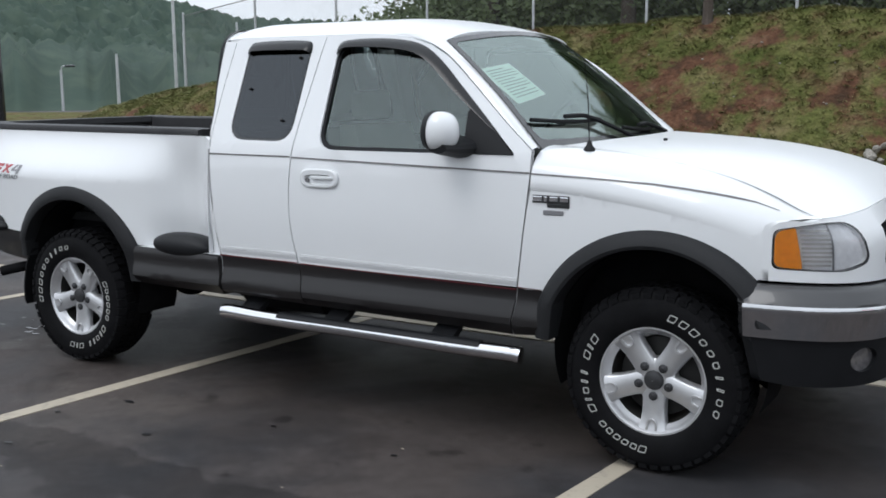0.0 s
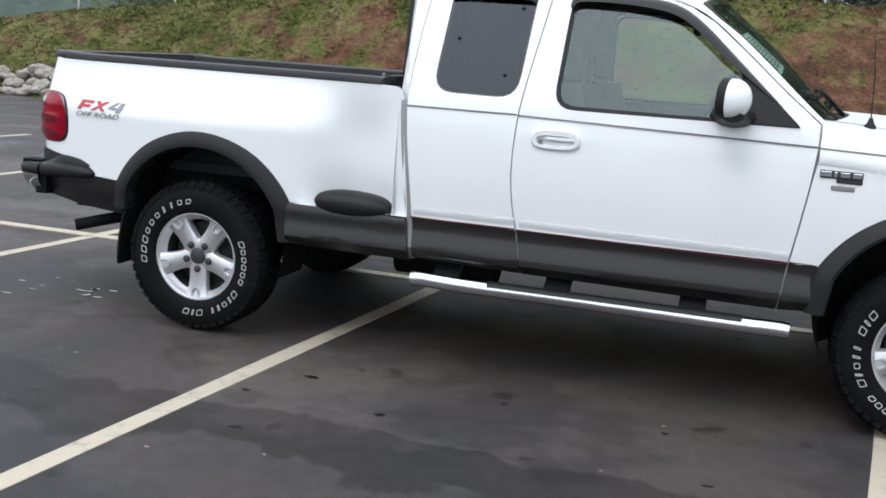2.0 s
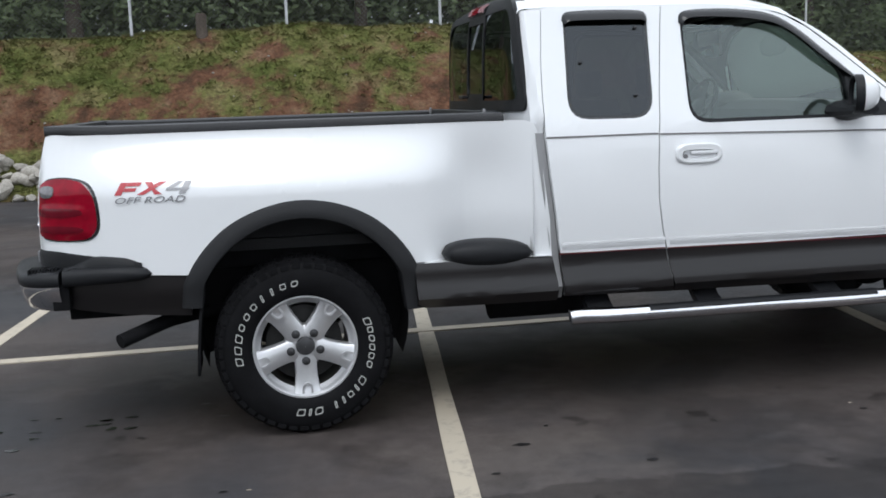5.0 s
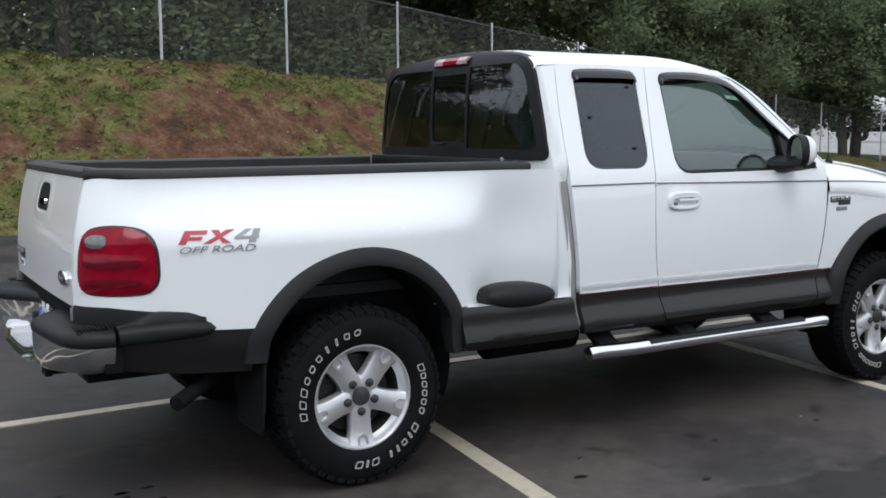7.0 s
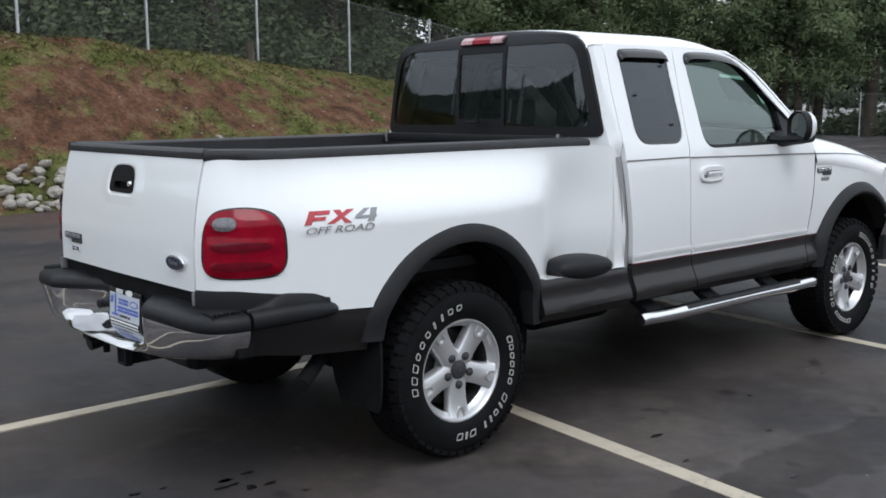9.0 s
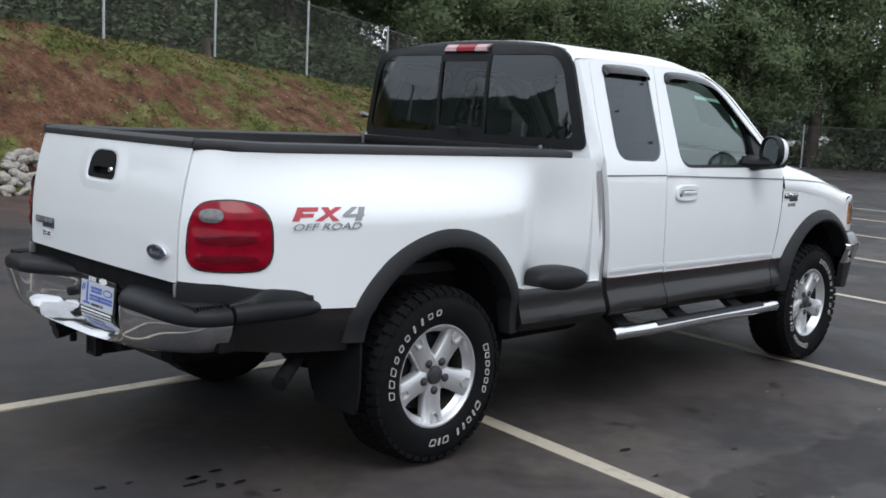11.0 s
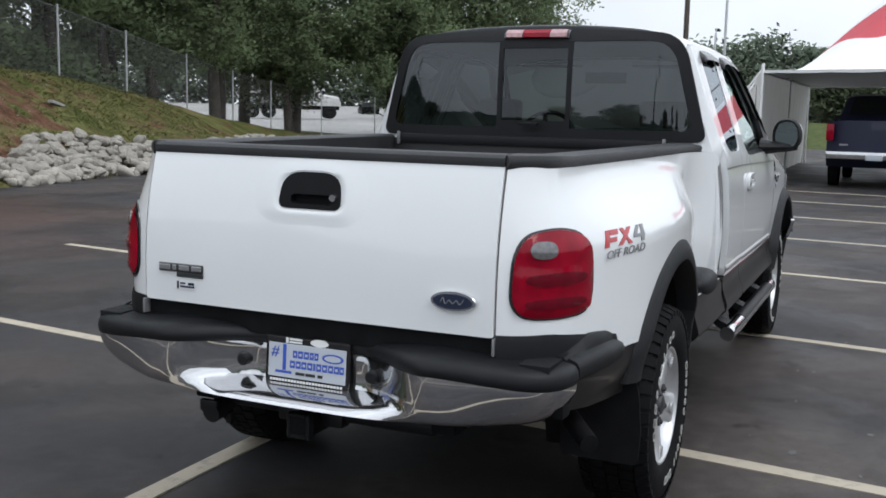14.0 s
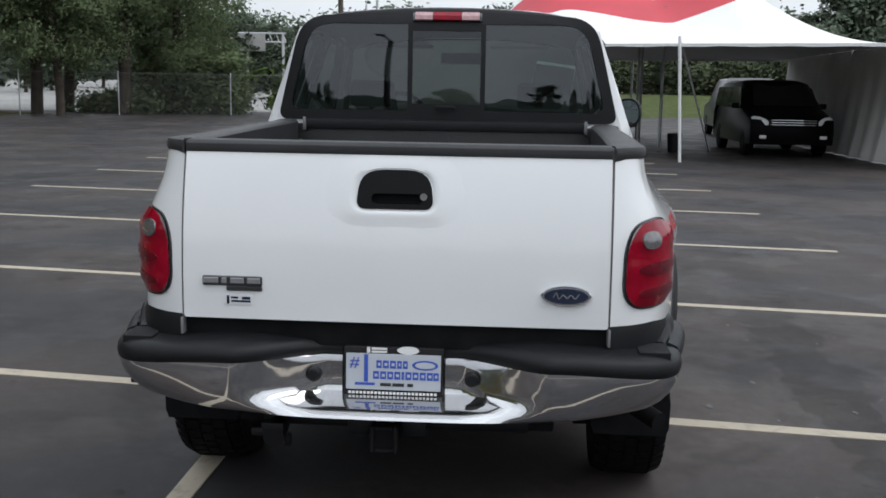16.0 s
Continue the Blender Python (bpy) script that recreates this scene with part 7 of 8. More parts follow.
# ---- the bank: grass over red clay, stones along its foot ----
RIDGE = ([-40, -24, -19.5, -16, -13.6, -9, -4.7, 1, 5, 10, 14, 18, 22, 26.9, 30.6, 33.5, 37], [0.0, 0.05, 0.80, 1.50, 1.80, 2.35, 2.75, 2.92, 2.88, 2.68, 2.40, 2.18, 1.80, 1.32, 0.90, 0.60, 0.1])
FENCE_Y = ([-40, -12, -4, 2, 3.7, 6.8, 10.4, 14, 18, 21, 24.5, 29, 34, 38.5, 41.5, 43.6, 44.6], [17, 15.4, 15.0, 14.8, 14.8, 16.1, 17.6, 18.4, 19.9, 20.8, 22.0, 23.2, 23.4, 21.5, 17.8, 13.2, 9.0])


def bank_z(x, y):
    y0, yf = base_y(x), max(float(np.interp(x, *FENCE_Y)), base_y(x) + 2.5)
    top = float(np.interp(x, *RIDGE))
    t = (y - y0) / (yf - y0)
    if t <= 0:
        return -0.05
    z = top * (ease(min(t, 1.0) * 0.98) * 0.55 + min(t, 1.0) ** 0.85 * 0.45)
    if t > 1:
        z = top + 0.03 * (y - yf) - 0.006 * (y - yf) ** 2 * (1 if y - yf < 12 else 0)
        z = max(top * 0.4, top + 0.25 * ease((y - yf) / 6) - 0.6 * ease((y - yf - 8) / 20))
    bumpy = 0.10 * noise.noise((x * 0.55, y * 0.55, 3.1)) + 0.05 * noise.noise((x * 1.9, y * 1.9, 8.0))
    return z + bumpy * min(1, t * 3)


def clay(x, y):
    """Where the grass is thin: a broken band of bare clay across the slope."""
    y0, yf = base_y(x), max(float(np.interp(x, *FENCE_Y)), base_y(x) + 2.5)
    up = (y - y0) / (yf - y0)
    band = 0.34 * math.exp(-(((up - 0.50) / 0.33) ** 2)) * ease((x + 9) / 5) * ease((16 - x) / 4)
    return band - 0.10 + 0.34 * noise.noise((x * 0.35 + 4.0, y * 0.6, 1.0)) + 0.45 * noise.noise((x * 0.9, y * 1.6, 2.0)) + 0.5 * noise.noise((x * 2.0, y * 3.0, 5.0))


bm = bmesh.new()
rows = []
for x in np.concatenate([np.linspace(-45, -24, 8), np.linspace(-22, 26, 150), np.linspace(28, 42, 14)]):
    y0, yf = base_y(x), max(float(np.interp(x, *FENCE_Y)), base_y(x) + 2.5)
    ts = list(np.linspace(-0.03, 1.1, 26)) + [1.3, 1.7, 2.4, 4, 7, 14]
    rows.append([(x, y0 + (yf - y0) * t, bank_z(x, y0 + (yf - y0) * t)) for t in ts])
loft(bm, rows, False, False)
if bm.faces[40].normal.z < 0:
    bmesh.ops.reverse_faces(bm, faces=bm.faces[:])
bank = part("hillside", bm, M_HILL, None, "", 80)
layer_of = bank.data.attributes.new("bare_clay", "FLOAT", "POINT")
for k, v in enumerate(bank.data.vertices):
    layer_of.data[k].value = clay(v.co.x, v.co.y)
tagged(bank, "grassy bank with bare red clay patches", "bank", "", "structure")


def grass():
    rng = random.Random(3)
    verts, faces = [], []
    for _ in range(60000):
        x = rng.uniform(-19, 25)
        y0, yf = base_y(x), max(float(np.interp(x, *FENCE_Y)), base_y(x) + 2.5)
        y = y0 + (yf - y0) * rng.uniform(0.0, 1.25)
        if clay(x, y) > rng.uniform(-0.15, 0.30):
            continue
        z = bank_z(x, y)
        for _ in range(rng.randint(3, 5)):
            a, h, w = rng.uniform(0, 6.3), rng.uniform(0.012, 0.045), rng.uniform(0.006, 0.014)
            lean = rng.uniform(0.05, 0.15)
            px, py = x + rng.uniform(-0.06, 0.06), y + rng.uniform(-0.06, 0.06)
            i = len(verts)
            verts += [(px - w * math.sin(a), py + w * math.cos(a), z - 0.01), (px + w * math.sin(a), py - w * math.cos(a), z - 0.01), (px + lean * math.cos(a), py + lean * math.sin(a), z + h)]
            faces.append((i, i + 1, i + 2))
    me = bpy.data.meshes.new("grass")
    me.from_pydata(verts, [], faces)
    me.materials.append(M_GRASS)
    tagged(new("bank_grass", me), "short mixed green and straw grass on the bank", "grass", "", "stuff")


grass()


# ---- stones along the foot of the bank ----
def stone_mesh(k):
    bm = bmesh.new()
    bmesh.ops.create_icosphere(bm, subdivisions=2, radius=1.0)
    for v in bm.verts:
        n = 1 + 0.38 * noise.noise(v.co * 0.9 + Vector((k * 7.3, 0, 0))) + 0.16 * noise.noise(v.co * 2.6 + Vector((0, k * 3.1, 0)))
        v.co = Vector((v.co.x * n, v.co.y * n * 0.8, v.co.z * n * 0.62))
    return bm


STONES = [mesh_of("stone", stone_mesh(k), M_STONE, 25) for k in range(7)]
riprap = thing("stone_border", pose(0, 0, 0), "border of pale broken stones at the foot of the bank", "rocks")
rng = random.Random(11)
spots = []
for lo, hi, n in ((-14, -3.4, 420), (2.2, 6.8, 180), (6.8, 8.2, 26), (8.0, 9.6, 95), (9.4, 15, 330), (15, 26.5, 900)):
    for _ in range(n):
        x = rng.uniform(lo, hi)
        d = rng.uniform(-0.05, 1.0) * (0.6 + 0.95 * ease((x - 9.4) / 2.5) if x > 8 else 0.66 if x < 0 else 0.75)
        if 6.8 < x < 9.4:
            d = 0.25 + 1.5 * abs(d)
        spots.append((x, d, rng.uniform(0.06, 0.15) if 0 < x < 8 else rng.uniform(0.075, 0.20)))
spots.sort(key=lambda p: p[1])
near = 0
rest_v, rest_f = [], []
for x, d, r in spots:
    # farther along, the heap spreads out over the lot
    out = float(np.interp(x, (12.6, 14.3, 15.3, 18.3, 26.5), (0, 1.15, 1.75, 2.15, 2.9)))
    y = base_y(x) + d * (1 + 1.1 * out / 2.9) - out
    z = max(0.0, bank_z(x, y)) * 0.9 + r * 0.33 + (0.10 + 0.16 * min(out, 1.0)) * ease(d / 0.6) * rng.uniform(0.2, 1.3)
    m = Matrix.LocRotScale((x, y, z), Euler((rng.uniform(-0.5, 0.5), rng.uniform(-0.5, 0.5), rng.uniform(0, 6.3))), (r * rng.uniform(0.8, 1.35), r * rng.uniform(0.8, 1.2), r * rng.uniform(0.75, 1.1)))
    me = STONES[rng.randrange(7)]
    if near < 300 and (-9.5 < x < -2.5 or 9 < x < 19) and d < 0.9 and rng.random() < 0.62:
        piece("stone", me, riprap, m)
        near += 1
    else:
        i = len(rest_v)
        rest_v += [m @ v.co for v in me.vertices]
        rest_f += [tuple(i + k for k in p.vertices) for p in me.polygons]
me = bpy.data.meshes.new("stones")
me.from_pydata(rest_v, [], rest_f)
me.materials.append(M_STONE)
heap = new("rubble", me)
heap.parent = riprap
tagged(heap, kind="stuff")
# pale pebbles scattered over the clay
rest_v, rest_f = [], []
for _ in range(260):
    x = rng.uniform(-8, 20)
    y = base_y(x) + rng.uniform(0.8, 4.5)
    s = rng.uniform(0.010, 0.030)
    me = STONES[rng.randrange(7)]
    m = Matrix.LocRotScale((x, y, bank_z(x, y) + s * 0.3), Euler((0, 0, rng.uniform(0, 6))), (s, s, s))
    i = len(rest_v)
    rest_v += [m @ v.co for v in me.vertices]
    rest_f += [tuple(i + k for k in p.vertices) for p in me.polygons]
me = bpy.data.meshes.new("pebbles")
me.from_pydata(rest_v, [], rest_f)
me.materials.append(M_STONE)
tagged(new("pebbles", me), "pale pebbles scattered over bare clay", "pebbles", "", "stuff")


# ---- chain-link fence along the top of the bank ----
def fence_run(name, posts, height, label):
    f = thing(name, pose(*posts[0]), label, "fence")
    inv = Matrix.Translation(-Vector(posts[0]))
    tops = []
    for x, y, z in posts:
        bm = bmesh.new()
        tube(bm, [(x, y, z - 0.1), (x, y, z + height + 0.06)], 0.030, 8)
        bmesh.ops.create_uvsphere(bm, u_segments=8, v_segments=5, radius=0.036, matrix=Matrix.Translation((x, y, z + height + 0.06)))
        bmesh.ops.transform(bm, matrix=inv, verts=bm.verts)
        part("post", bm, M_STEEL, f)
        tops.append((x, y, z + height))
    bm = bmesh.new()
    tube(bm, tops, 0.012, 6)
    bmesh.ops.transform(bm, matrix=inv, verts=bm.verts)
    part("top_rail", bm, M_WIRE, f)
    verts, faces = [], []
    r = 0.0018
    for (x0, y0, z0), (x1, y1, z1) in zip(posts, posts[1:]):
        a, b = Vector((x0, y0, z0)), Vector((x1, y1, z1))
        run = (b - a).length
        side = (b - a).normalized().cross(Vector((0, 0, 1)))
        step = 0.085
        n = int((run + height) / step)
        for sgn in (1, -1):
            for k in range(n):
                s0 = k * step - height
                pts = []
                for s, h in ((s0, 0.0), (s0 + height, height)):
                    if s < 0:
                        h, s = h - s * 1.0 if h == 0 else h, 0.0
                    if s > run:
                        h, s = h - (s - run), run
                    pts.append((s, h))
                (sa, ha), (sb, hb) = pts
                if sb - sa < 0.02:
                    continue
                if sgn < 0:
                    sa, sb = run - sa, run - sb
                p = a.lerp(b, sa / run) + Vector((0, 0, ha))
                q = a.lerp(b, sb / run) + Vector((0, 0, hb))
                i = len(verts)
                d = (q - p).normalized()
                w = d.cross(side).normalized()
                for o in (p, q):
                    verts += [o + w * r, o - w * r, o + side * r]
                faces += [(i, i + 1, i + 4, i + 3), (i + 1, i + 2, i + 5, i + 4), (i + 2, i, i + 3, i + 5)]
    me = bpy.data.meshes.new("wire_mesh")
    me.from_pydata([inv @ v for v in verts], [], faces)
    me.materials.append(M_WIRE)
    w = new("wire_mesh", me)
    w.parent = f
    return f


POSTS = [(-15.4, 1.55), (-12.75, 1.9), (-10.1, 2.25), (-7.45, 2.5), (-4.73, 2.74), (-2.2, 2.85), (0.7, 2.92), (3.7, 2.92), (6.8, 2.78), (10.35, 2.68), (13.65, 2.4), (17.8, 2.18), (22.0, 1.8), (26.9, 1.34), (30.6, 0.9), (33.5, 0.6), (36.2, 0.2), (38.8, 0.0), (41.5, 0.0), (43.6, 0.0), (44.6, 0.0)]
fence_run("chain_link_fence", [(x, float(np.interp(x, *FENCE_Y)), z - 0.05) for x, z in POSTS], 1.95, "grey chain-link fence along the top of the bank")
for x, y, h in ((10.05, 17.45, 0.42), (-0.9, 14.7, 0.4)):
    bm = bmesh.new()
    lathe(bm, [(0.001, h), (0.09, h), (0.10, h * 0.9), (0.105, 0.1), (0.13, -0.2)], 10, "z")
    tagged(part("tree_stump", bm, M_BARK), "short weathered stump by the fence", "stump").location = (x, y, bank_z(x, y))
bm = bmesh.new()
box(bm, -0.5, 0.5, -0.06, 0.06, 0, 0.07, 0.01)
tagged(part("timber", bm, M_PALE), "pale timber lying on the bank", "timber").matrix_basis = pose(14.3, 16.4, bank_z(14.3, 16.4), 0, 8, 25)
# pale paint flecks and dark oil spots on the asphalt by the tail
def ground_marks(name, spots, mat, label):
    verts, faces = [], []
    for x, y, r in spots:
        i = len(verts)
        n = 9
        turn = rng.uniform(0, 6)
        for k in range(n):
            a = 2 * math.pi * k / n
            q = r * rng.uniform(0.55, 1.25)
            verts.append((x + q * 1.5 * math.cos(a + turn), y + q * 0.7 * math.sin(a + turn), 0.0035))
        faces.append(tuple(range(i, i + n)))
    me = bpy.data.meshes.new(name)
    me.from_pydata(verts, [], faces)
    me.materials.append(mat)
    tagged(new(name, me), label, "ground marks", "", "stuff")


ground_marks("water_spots", [(rng.gauss(-1.08, 0.22), rng.gauss(-0.52, 0.16), rng.uniform(0.010, 0.030)) for _ in range(13)], M_WET, "small wet spots on the asphalt")
ground_marks("paint_flecks", [(rng.uniform(-1.5, 3.5), rng.uniform(-3.2, -1.0), rng.uniform(0.004, 0.009)) for _ in range(14)], M_LINE, "pale paint flecks on the asphalt")
ground_marks("oil_spots", [(rng.uniform(-1.7, -0.3), rng.uniform(-2.0, -0.2), rng.uniform(0.012, 0.04)) for _ in range(9)] + [(rng.uniform(0.4, 3.0), rng.uniform(-2.2, -1.0), rng.uniform(0.010, 0.03)) for _ in range(8)], M_OIL, "dark oil spots on the asphalt")
# ---- trees ----
def leaf_cards(rng, centres, per, spread, size, verts, faces, ways=None, heart=None):
    """Leaves scattered round clump centres; ways collects the way each clump's surface faces."""
    for c in centres:
        c = Vector(c)
        out = (c - heart).normalized() * 0.7 if heart else Vector((0, 0, 0))
        for _ in range(per):
            off = Vector((rng.gauss(0, spread), rng.gauss(0, spread), rng.gauss(0, spread * 0.7)))
            p = c + off
            a = Vector((rng.gauss(0, 1), rng.gauss(0, 1), rng.gauss(0, 0.6))).normalized()
            b = a.orthogonal().normalized()
            s = size * rng.uniform(0.6, 1.4)
            n = a.cross(b)
            way = (off / spread * 0.75 + out + n * 0.15 + Vector((0, 0, 0.35))).normalized()
            if n.dot(way) < 0:
                b, n = -b, -n
            i = len(verts)
            verts += [p - a * s, p - b * s * 0.55 + n * s * 0.12, p + a * s, p + b * s * 0.55 + n * s * 0.12]
            faces.append((i, i + 1, i + 2, i + 3))
            if ways is not None:
                ways += [way] * 4


def leaf_mesh(name, verts, faces, ways, mat):
    me = bpy.data.meshes.new(name)
    me.from_pydata(verts, [], faces)
    me.polygons.foreach_set("use_smooth", [True] * len(faces))
    me.normals_split_custom_set_from_vertices(ways)
    me.materials.append(mat)
    return me


def tree_meshes(seed, height, crown, clear, clumps, per, size, mat, bark=None):
    """Trunk with limbs, and a crown of leaf clumps on the limbs' ends."""
    rng = random.Random(seed)
    bm = bmesh.new()
    r0 = height * 0.017 + 0.05
    lean = Vector((rng.uniform(-0.4, 0.4), rng.uniform(-0.4, 0.4), 0))
    spine = [lean * t * t + Vector((0.12 * math.sin(t * 5 + seed), 0.12 * math.cos(t * 4 + seed), height * 0.93 * t)) for t in np.linspace(0, 1, 9)]
    spine[0] = spine[0] - Vector((0, 0, 0.3))
    tube(bm, spine, [r0 * (1.25 - t) ** 0.8 + 0.01 for t in np.linspace(0, 1, 9)], 8)
    centres = []
    limbs = 15
    for k in range(limbs):
        t = clear + (0.97 - clear) * (k + rng.random()) / limbs
        base = Vector(np.array([np.interp(t, np.linspace(0, 1, 9), [q[i] for q in spine]) for i in range(3)]))
        a = k * 2.4 + rng.uniform(-0.4, 0.4)
        reach = crown * (math.sin(math.pi * min(0.97, 0.16 + 0.80 * (t - clear) / (1 - clear))) ** 0.7) * rng.uniform(0.65, 1.12)
        tip = base + Vector((math.cos(a) * reach, math.sin(a) * reach, reach * rng.uniform(0.05, 0.5)))
        mid = base.lerp(tip, 0.5) + Vector((0, 0, reach * 0.12))
        tube(bm, [base, mid, tip], [r0 * 0.33 * (1.1 - t * 0.7), r0 * 0.2 * (1.1 - t * 0.7), 0.012], 5)
        for _ in range(clumps // limbs):
            u = rng.uniform(0.25, 1.08)
            c = base.lerp(mid, u * 2) if u < 0.5 else mid.lerp(tip, u * 2 - 1)
            centres.append(c + Vector((rng.gauss(0, 0.16 * crown), rng.gauss(0, 0.16 * crown), rng.gauss(0, 0.11 * crown))))
    trunk = mesh_of("trunk", bm, bark or M_BARK, 60)
    verts, faces, ways = [], [], []
    leaf_cards(rng, centres, per, 0.095 * crown, size, verts, faces, ways, Vector((lean.x * 0.4, lean.y * 0.4, height * (0.35 + 0.3 * clear))))
    return trunk, leaf_mesh("crown", verts, faces, ways, mat)


def plant(meshes, m, label, group):
    t = thing("tree", m, label, "tree", group)
    piece("trunk", meshes[0], t, Matrix.Identity(4))
    piece("crown", meshes[1], t, Matrix.Identity(4))
    return t


WOODS = random.Random(31)


def undergrowth():
    """Dense dark growth behind the fence, under and between the trees."""
    verts, faces, cs = [], [], []
    for _ in range(2300):
        x = WOODS.uniform(-14, 27)
        yf = float(np.interp(x, *FENCE_Y))
        d = WOODS.uniform(0.0, 1.0) ** 1.3
        y = yf + 3.2 + 9 * d
        top = (1.2 + 7.0 * d) * float(np.interp(x, (-14, -9, -4, 18, 24, 27), (0.25, 0.6, 1, 1, 0.7, 0.3)))
        cs.append((x, y, bank_z(x, y) + WOODS.uniform(0, 1) * top))
    ways = []
    leaf_cards(WOODS, cs, 95, 0.50, 0.085, verts, faces, ways)
    me = leaf_mesh("undergrowth", verts, faces, ways, M_LEAF)
    tagged(new("undergrowth", me), "dense dark green undergrowth behind the fence", "undergrowth", "", "stuff")


undergrowth()


def far_woods():
    """Woods beyond the far yard, as a broken wall of clumps."""
    r4 = random.Random(41)
    verts, faces, cs = [], [], []
    for _ in range(5200):
        a = radians(r4.uniform(-36, 64))
        d = r4.uniform(138, 156)
        h = 9.5 + 3.0 * noise.noise((math.degrees(a) * 0.35, 1.0, 0)) + 1.6 * noise.noise((math.degrees(a) * 1.3, 4.0, 0))
        cs.append((-4 + d * math.cos(a), -2 + d * math.sin(a), 0.8 + r4.random() ** 0.8 * h))
    ways = []
    leaf_cards(r4, cs, 26, 1.0, 0.38, verts, faces, ways)
    me = leaf_mesh("far_woods", verts, faces, ways, M_LEAF_FAR)
    tagged(new("far_woods", me), "distant grey-green woods beyond the yard", "woods", "", "stuff")


far_woods()
def thicket():
    """Shrubs and low boughs along the far fence."""
    r5 = random.Random(77)
    verts, faces, cs = [], [], []
    for _ in range(420):
        t = r5.random()
        x, y = 44.6 + r5.uniform(0, 2.6), 13.4 + 4.8 * t
        cs.append((x, y, r5.random() ** 0.8 * (2.6 + 1.0 * t)))
    for _ in range(160):
        cs.append((43.5 + r5.uniform(0, 3), r5.uniform(17, 21), r5.random() ** 1.6 * 0.9))
    ways = []
    leaf_cards(r5, cs, 60, 0.30, 0.10, verts, faces, ways)
    me = leaf_mesh("thicket", verts, faces, ways, M_LEAF)
    tagged(new("thicket", me), "dark thicket along the far fence", "shrubs", "", "stuff")


thicket()
BROAD = [tree_meshes(k, h, c, cl, 320, 74, 0.085, M_LEAF) for k, h, c, cl in ((1, 9.5, 3.5, 0.27), (2, 11.0, 4.0, 0.25), (3, 8.5, 3.2, 0.26))]
FAR = [tree_meshes(k + 20, h, c, cl, 150, 50, 0.22, M_LEAF_FAR) for k, h, c, cl in ((1, 9.0, 3.4, 0.2), (2, 11.0, 3.0, 0.22), (3, 8.0, 3.6, 0.16))]
rng = random.Random(5)
near_spots = [(-7.5, 18.6, 0.75), (-3.6, 17.8, 0.62), (-0.4, 18.8, 0.62), (2.4, 17.6, 0.60), (5.0, 19.4, 0.66), (8.0, 20.6, 0.8), (11.2, 21.2, 1.0), (13.6, 23.2, 1.1), (16.2, 22.6, 0.95), (19.0, 24.0, 1.05), (22.4, 24.6, 0.95), (25.8, 25.4, 1.0), (29.4, 26.4, 1.05), (33.2, 26.0, 1.0), (37.2, 24.6, 1.05), (40.5, 21.2, 1.1), (43.4, 18.2, 1.1), (45.4, 16.4, 1.05),
              (4.0, 24.5, 0.8), (9.5, 26.5, 1.2), (15.5, 28.0, 1.2), (21.5, 30.0, 1.2), (-2.5, 23.5, 0.75), (44.4, 21.5, 1.15), (-10.8, 21.0, 0.7), (27.5, 30.5, 1.2), (33.0, 31.5, 1.25), (39.0, 28.5, 1.2), (31.2, 24.6, 0.9), (35.4, 23.8, 0.85), (39.2, 19.6, 0.8)]
for i, (x, y, s) in enumerate(near_spots):
    m = Matrix.LocRotScale((x, y, bank_z(x, y) - 0.05 if x < 38 else 0.0), Euler((0, 0, rng.uniform(0, 6.3))), (s, s, s * rng.uniform(0.9, 1.1)))
    plant(BROAD[i % 3], m, "dark green leafy tree behind the fence", "trees behind the fence")
for k in range(46):
    a = radians(-34 + 62 * (k + rng.random() * 0.8) / 46)
    d = rng.uniform(74, 112)
    s = rng.uniform(0.75, 1.05) * (d / 92) * (0.66 if a > radians(-15) else 1.08)
    m = Matrix.LocRotScale((-4 + d * math.cos(a), -2 + d * math.sin(a), 0.0), Euler((0, 0, rng.uniform(0, 6.3))), (s, s, s))
    plant(FAR[k % 3], m, "distant pale green tree beyond the lot", "distant trees")
# shrub with vines beside the far edge of the lot
verts, faces = [], []
r2 = random.Random(9)
cs = [(r2.gauss(0, 1.3), r2.gauss(0, 1.0), abs(r2.gauss(1.2, 0.9))) for _ in range(120)] + [(0.2 + 0.28 * k, -0.1 - 0.18 * k, 2.2 + 0.3 * k) for k in range(3)]
ways = []
leaf_cards(r2, cs, 34, 0.24, 0.14, verts, faces, ways)
me = leaf_mesh("shrub", verts, faces, ways, leafy("vine_leaves", (0.040, 0.068, 0.018), (0.095, 0.135, 0.040)))
tagged(new("shrub", me), "overgrown green shrub with climbing vines", "shrub").location = (46.0, 9.4, 0)


# ---- wooded ridge in the haze, which is mixed into its colour ----
def ridge_z(az):
    return float(np.interp(az, (100, 118, 128, 131.6, 135.4, 140, 146, 149, 154, 170, 190, 215), (10, 14, 15, 15.5, 20, 25, 30, 20, 9, 6, 5, 5)))


def crowns(x, y):
    """Rounded tree tops over the slope."""
    a = 1 - abs(noise.noise((x * 0.16, y * 0.16, 2.0)))
    b = 1 - abs(noise.noise((x * 0.37, y * 0.37, 7.0)))
    return 3.4 * a**3 + 1.6 * b**3 + 0.5 * noise.noise((x * 1.1, y * 1.1, 4.0))


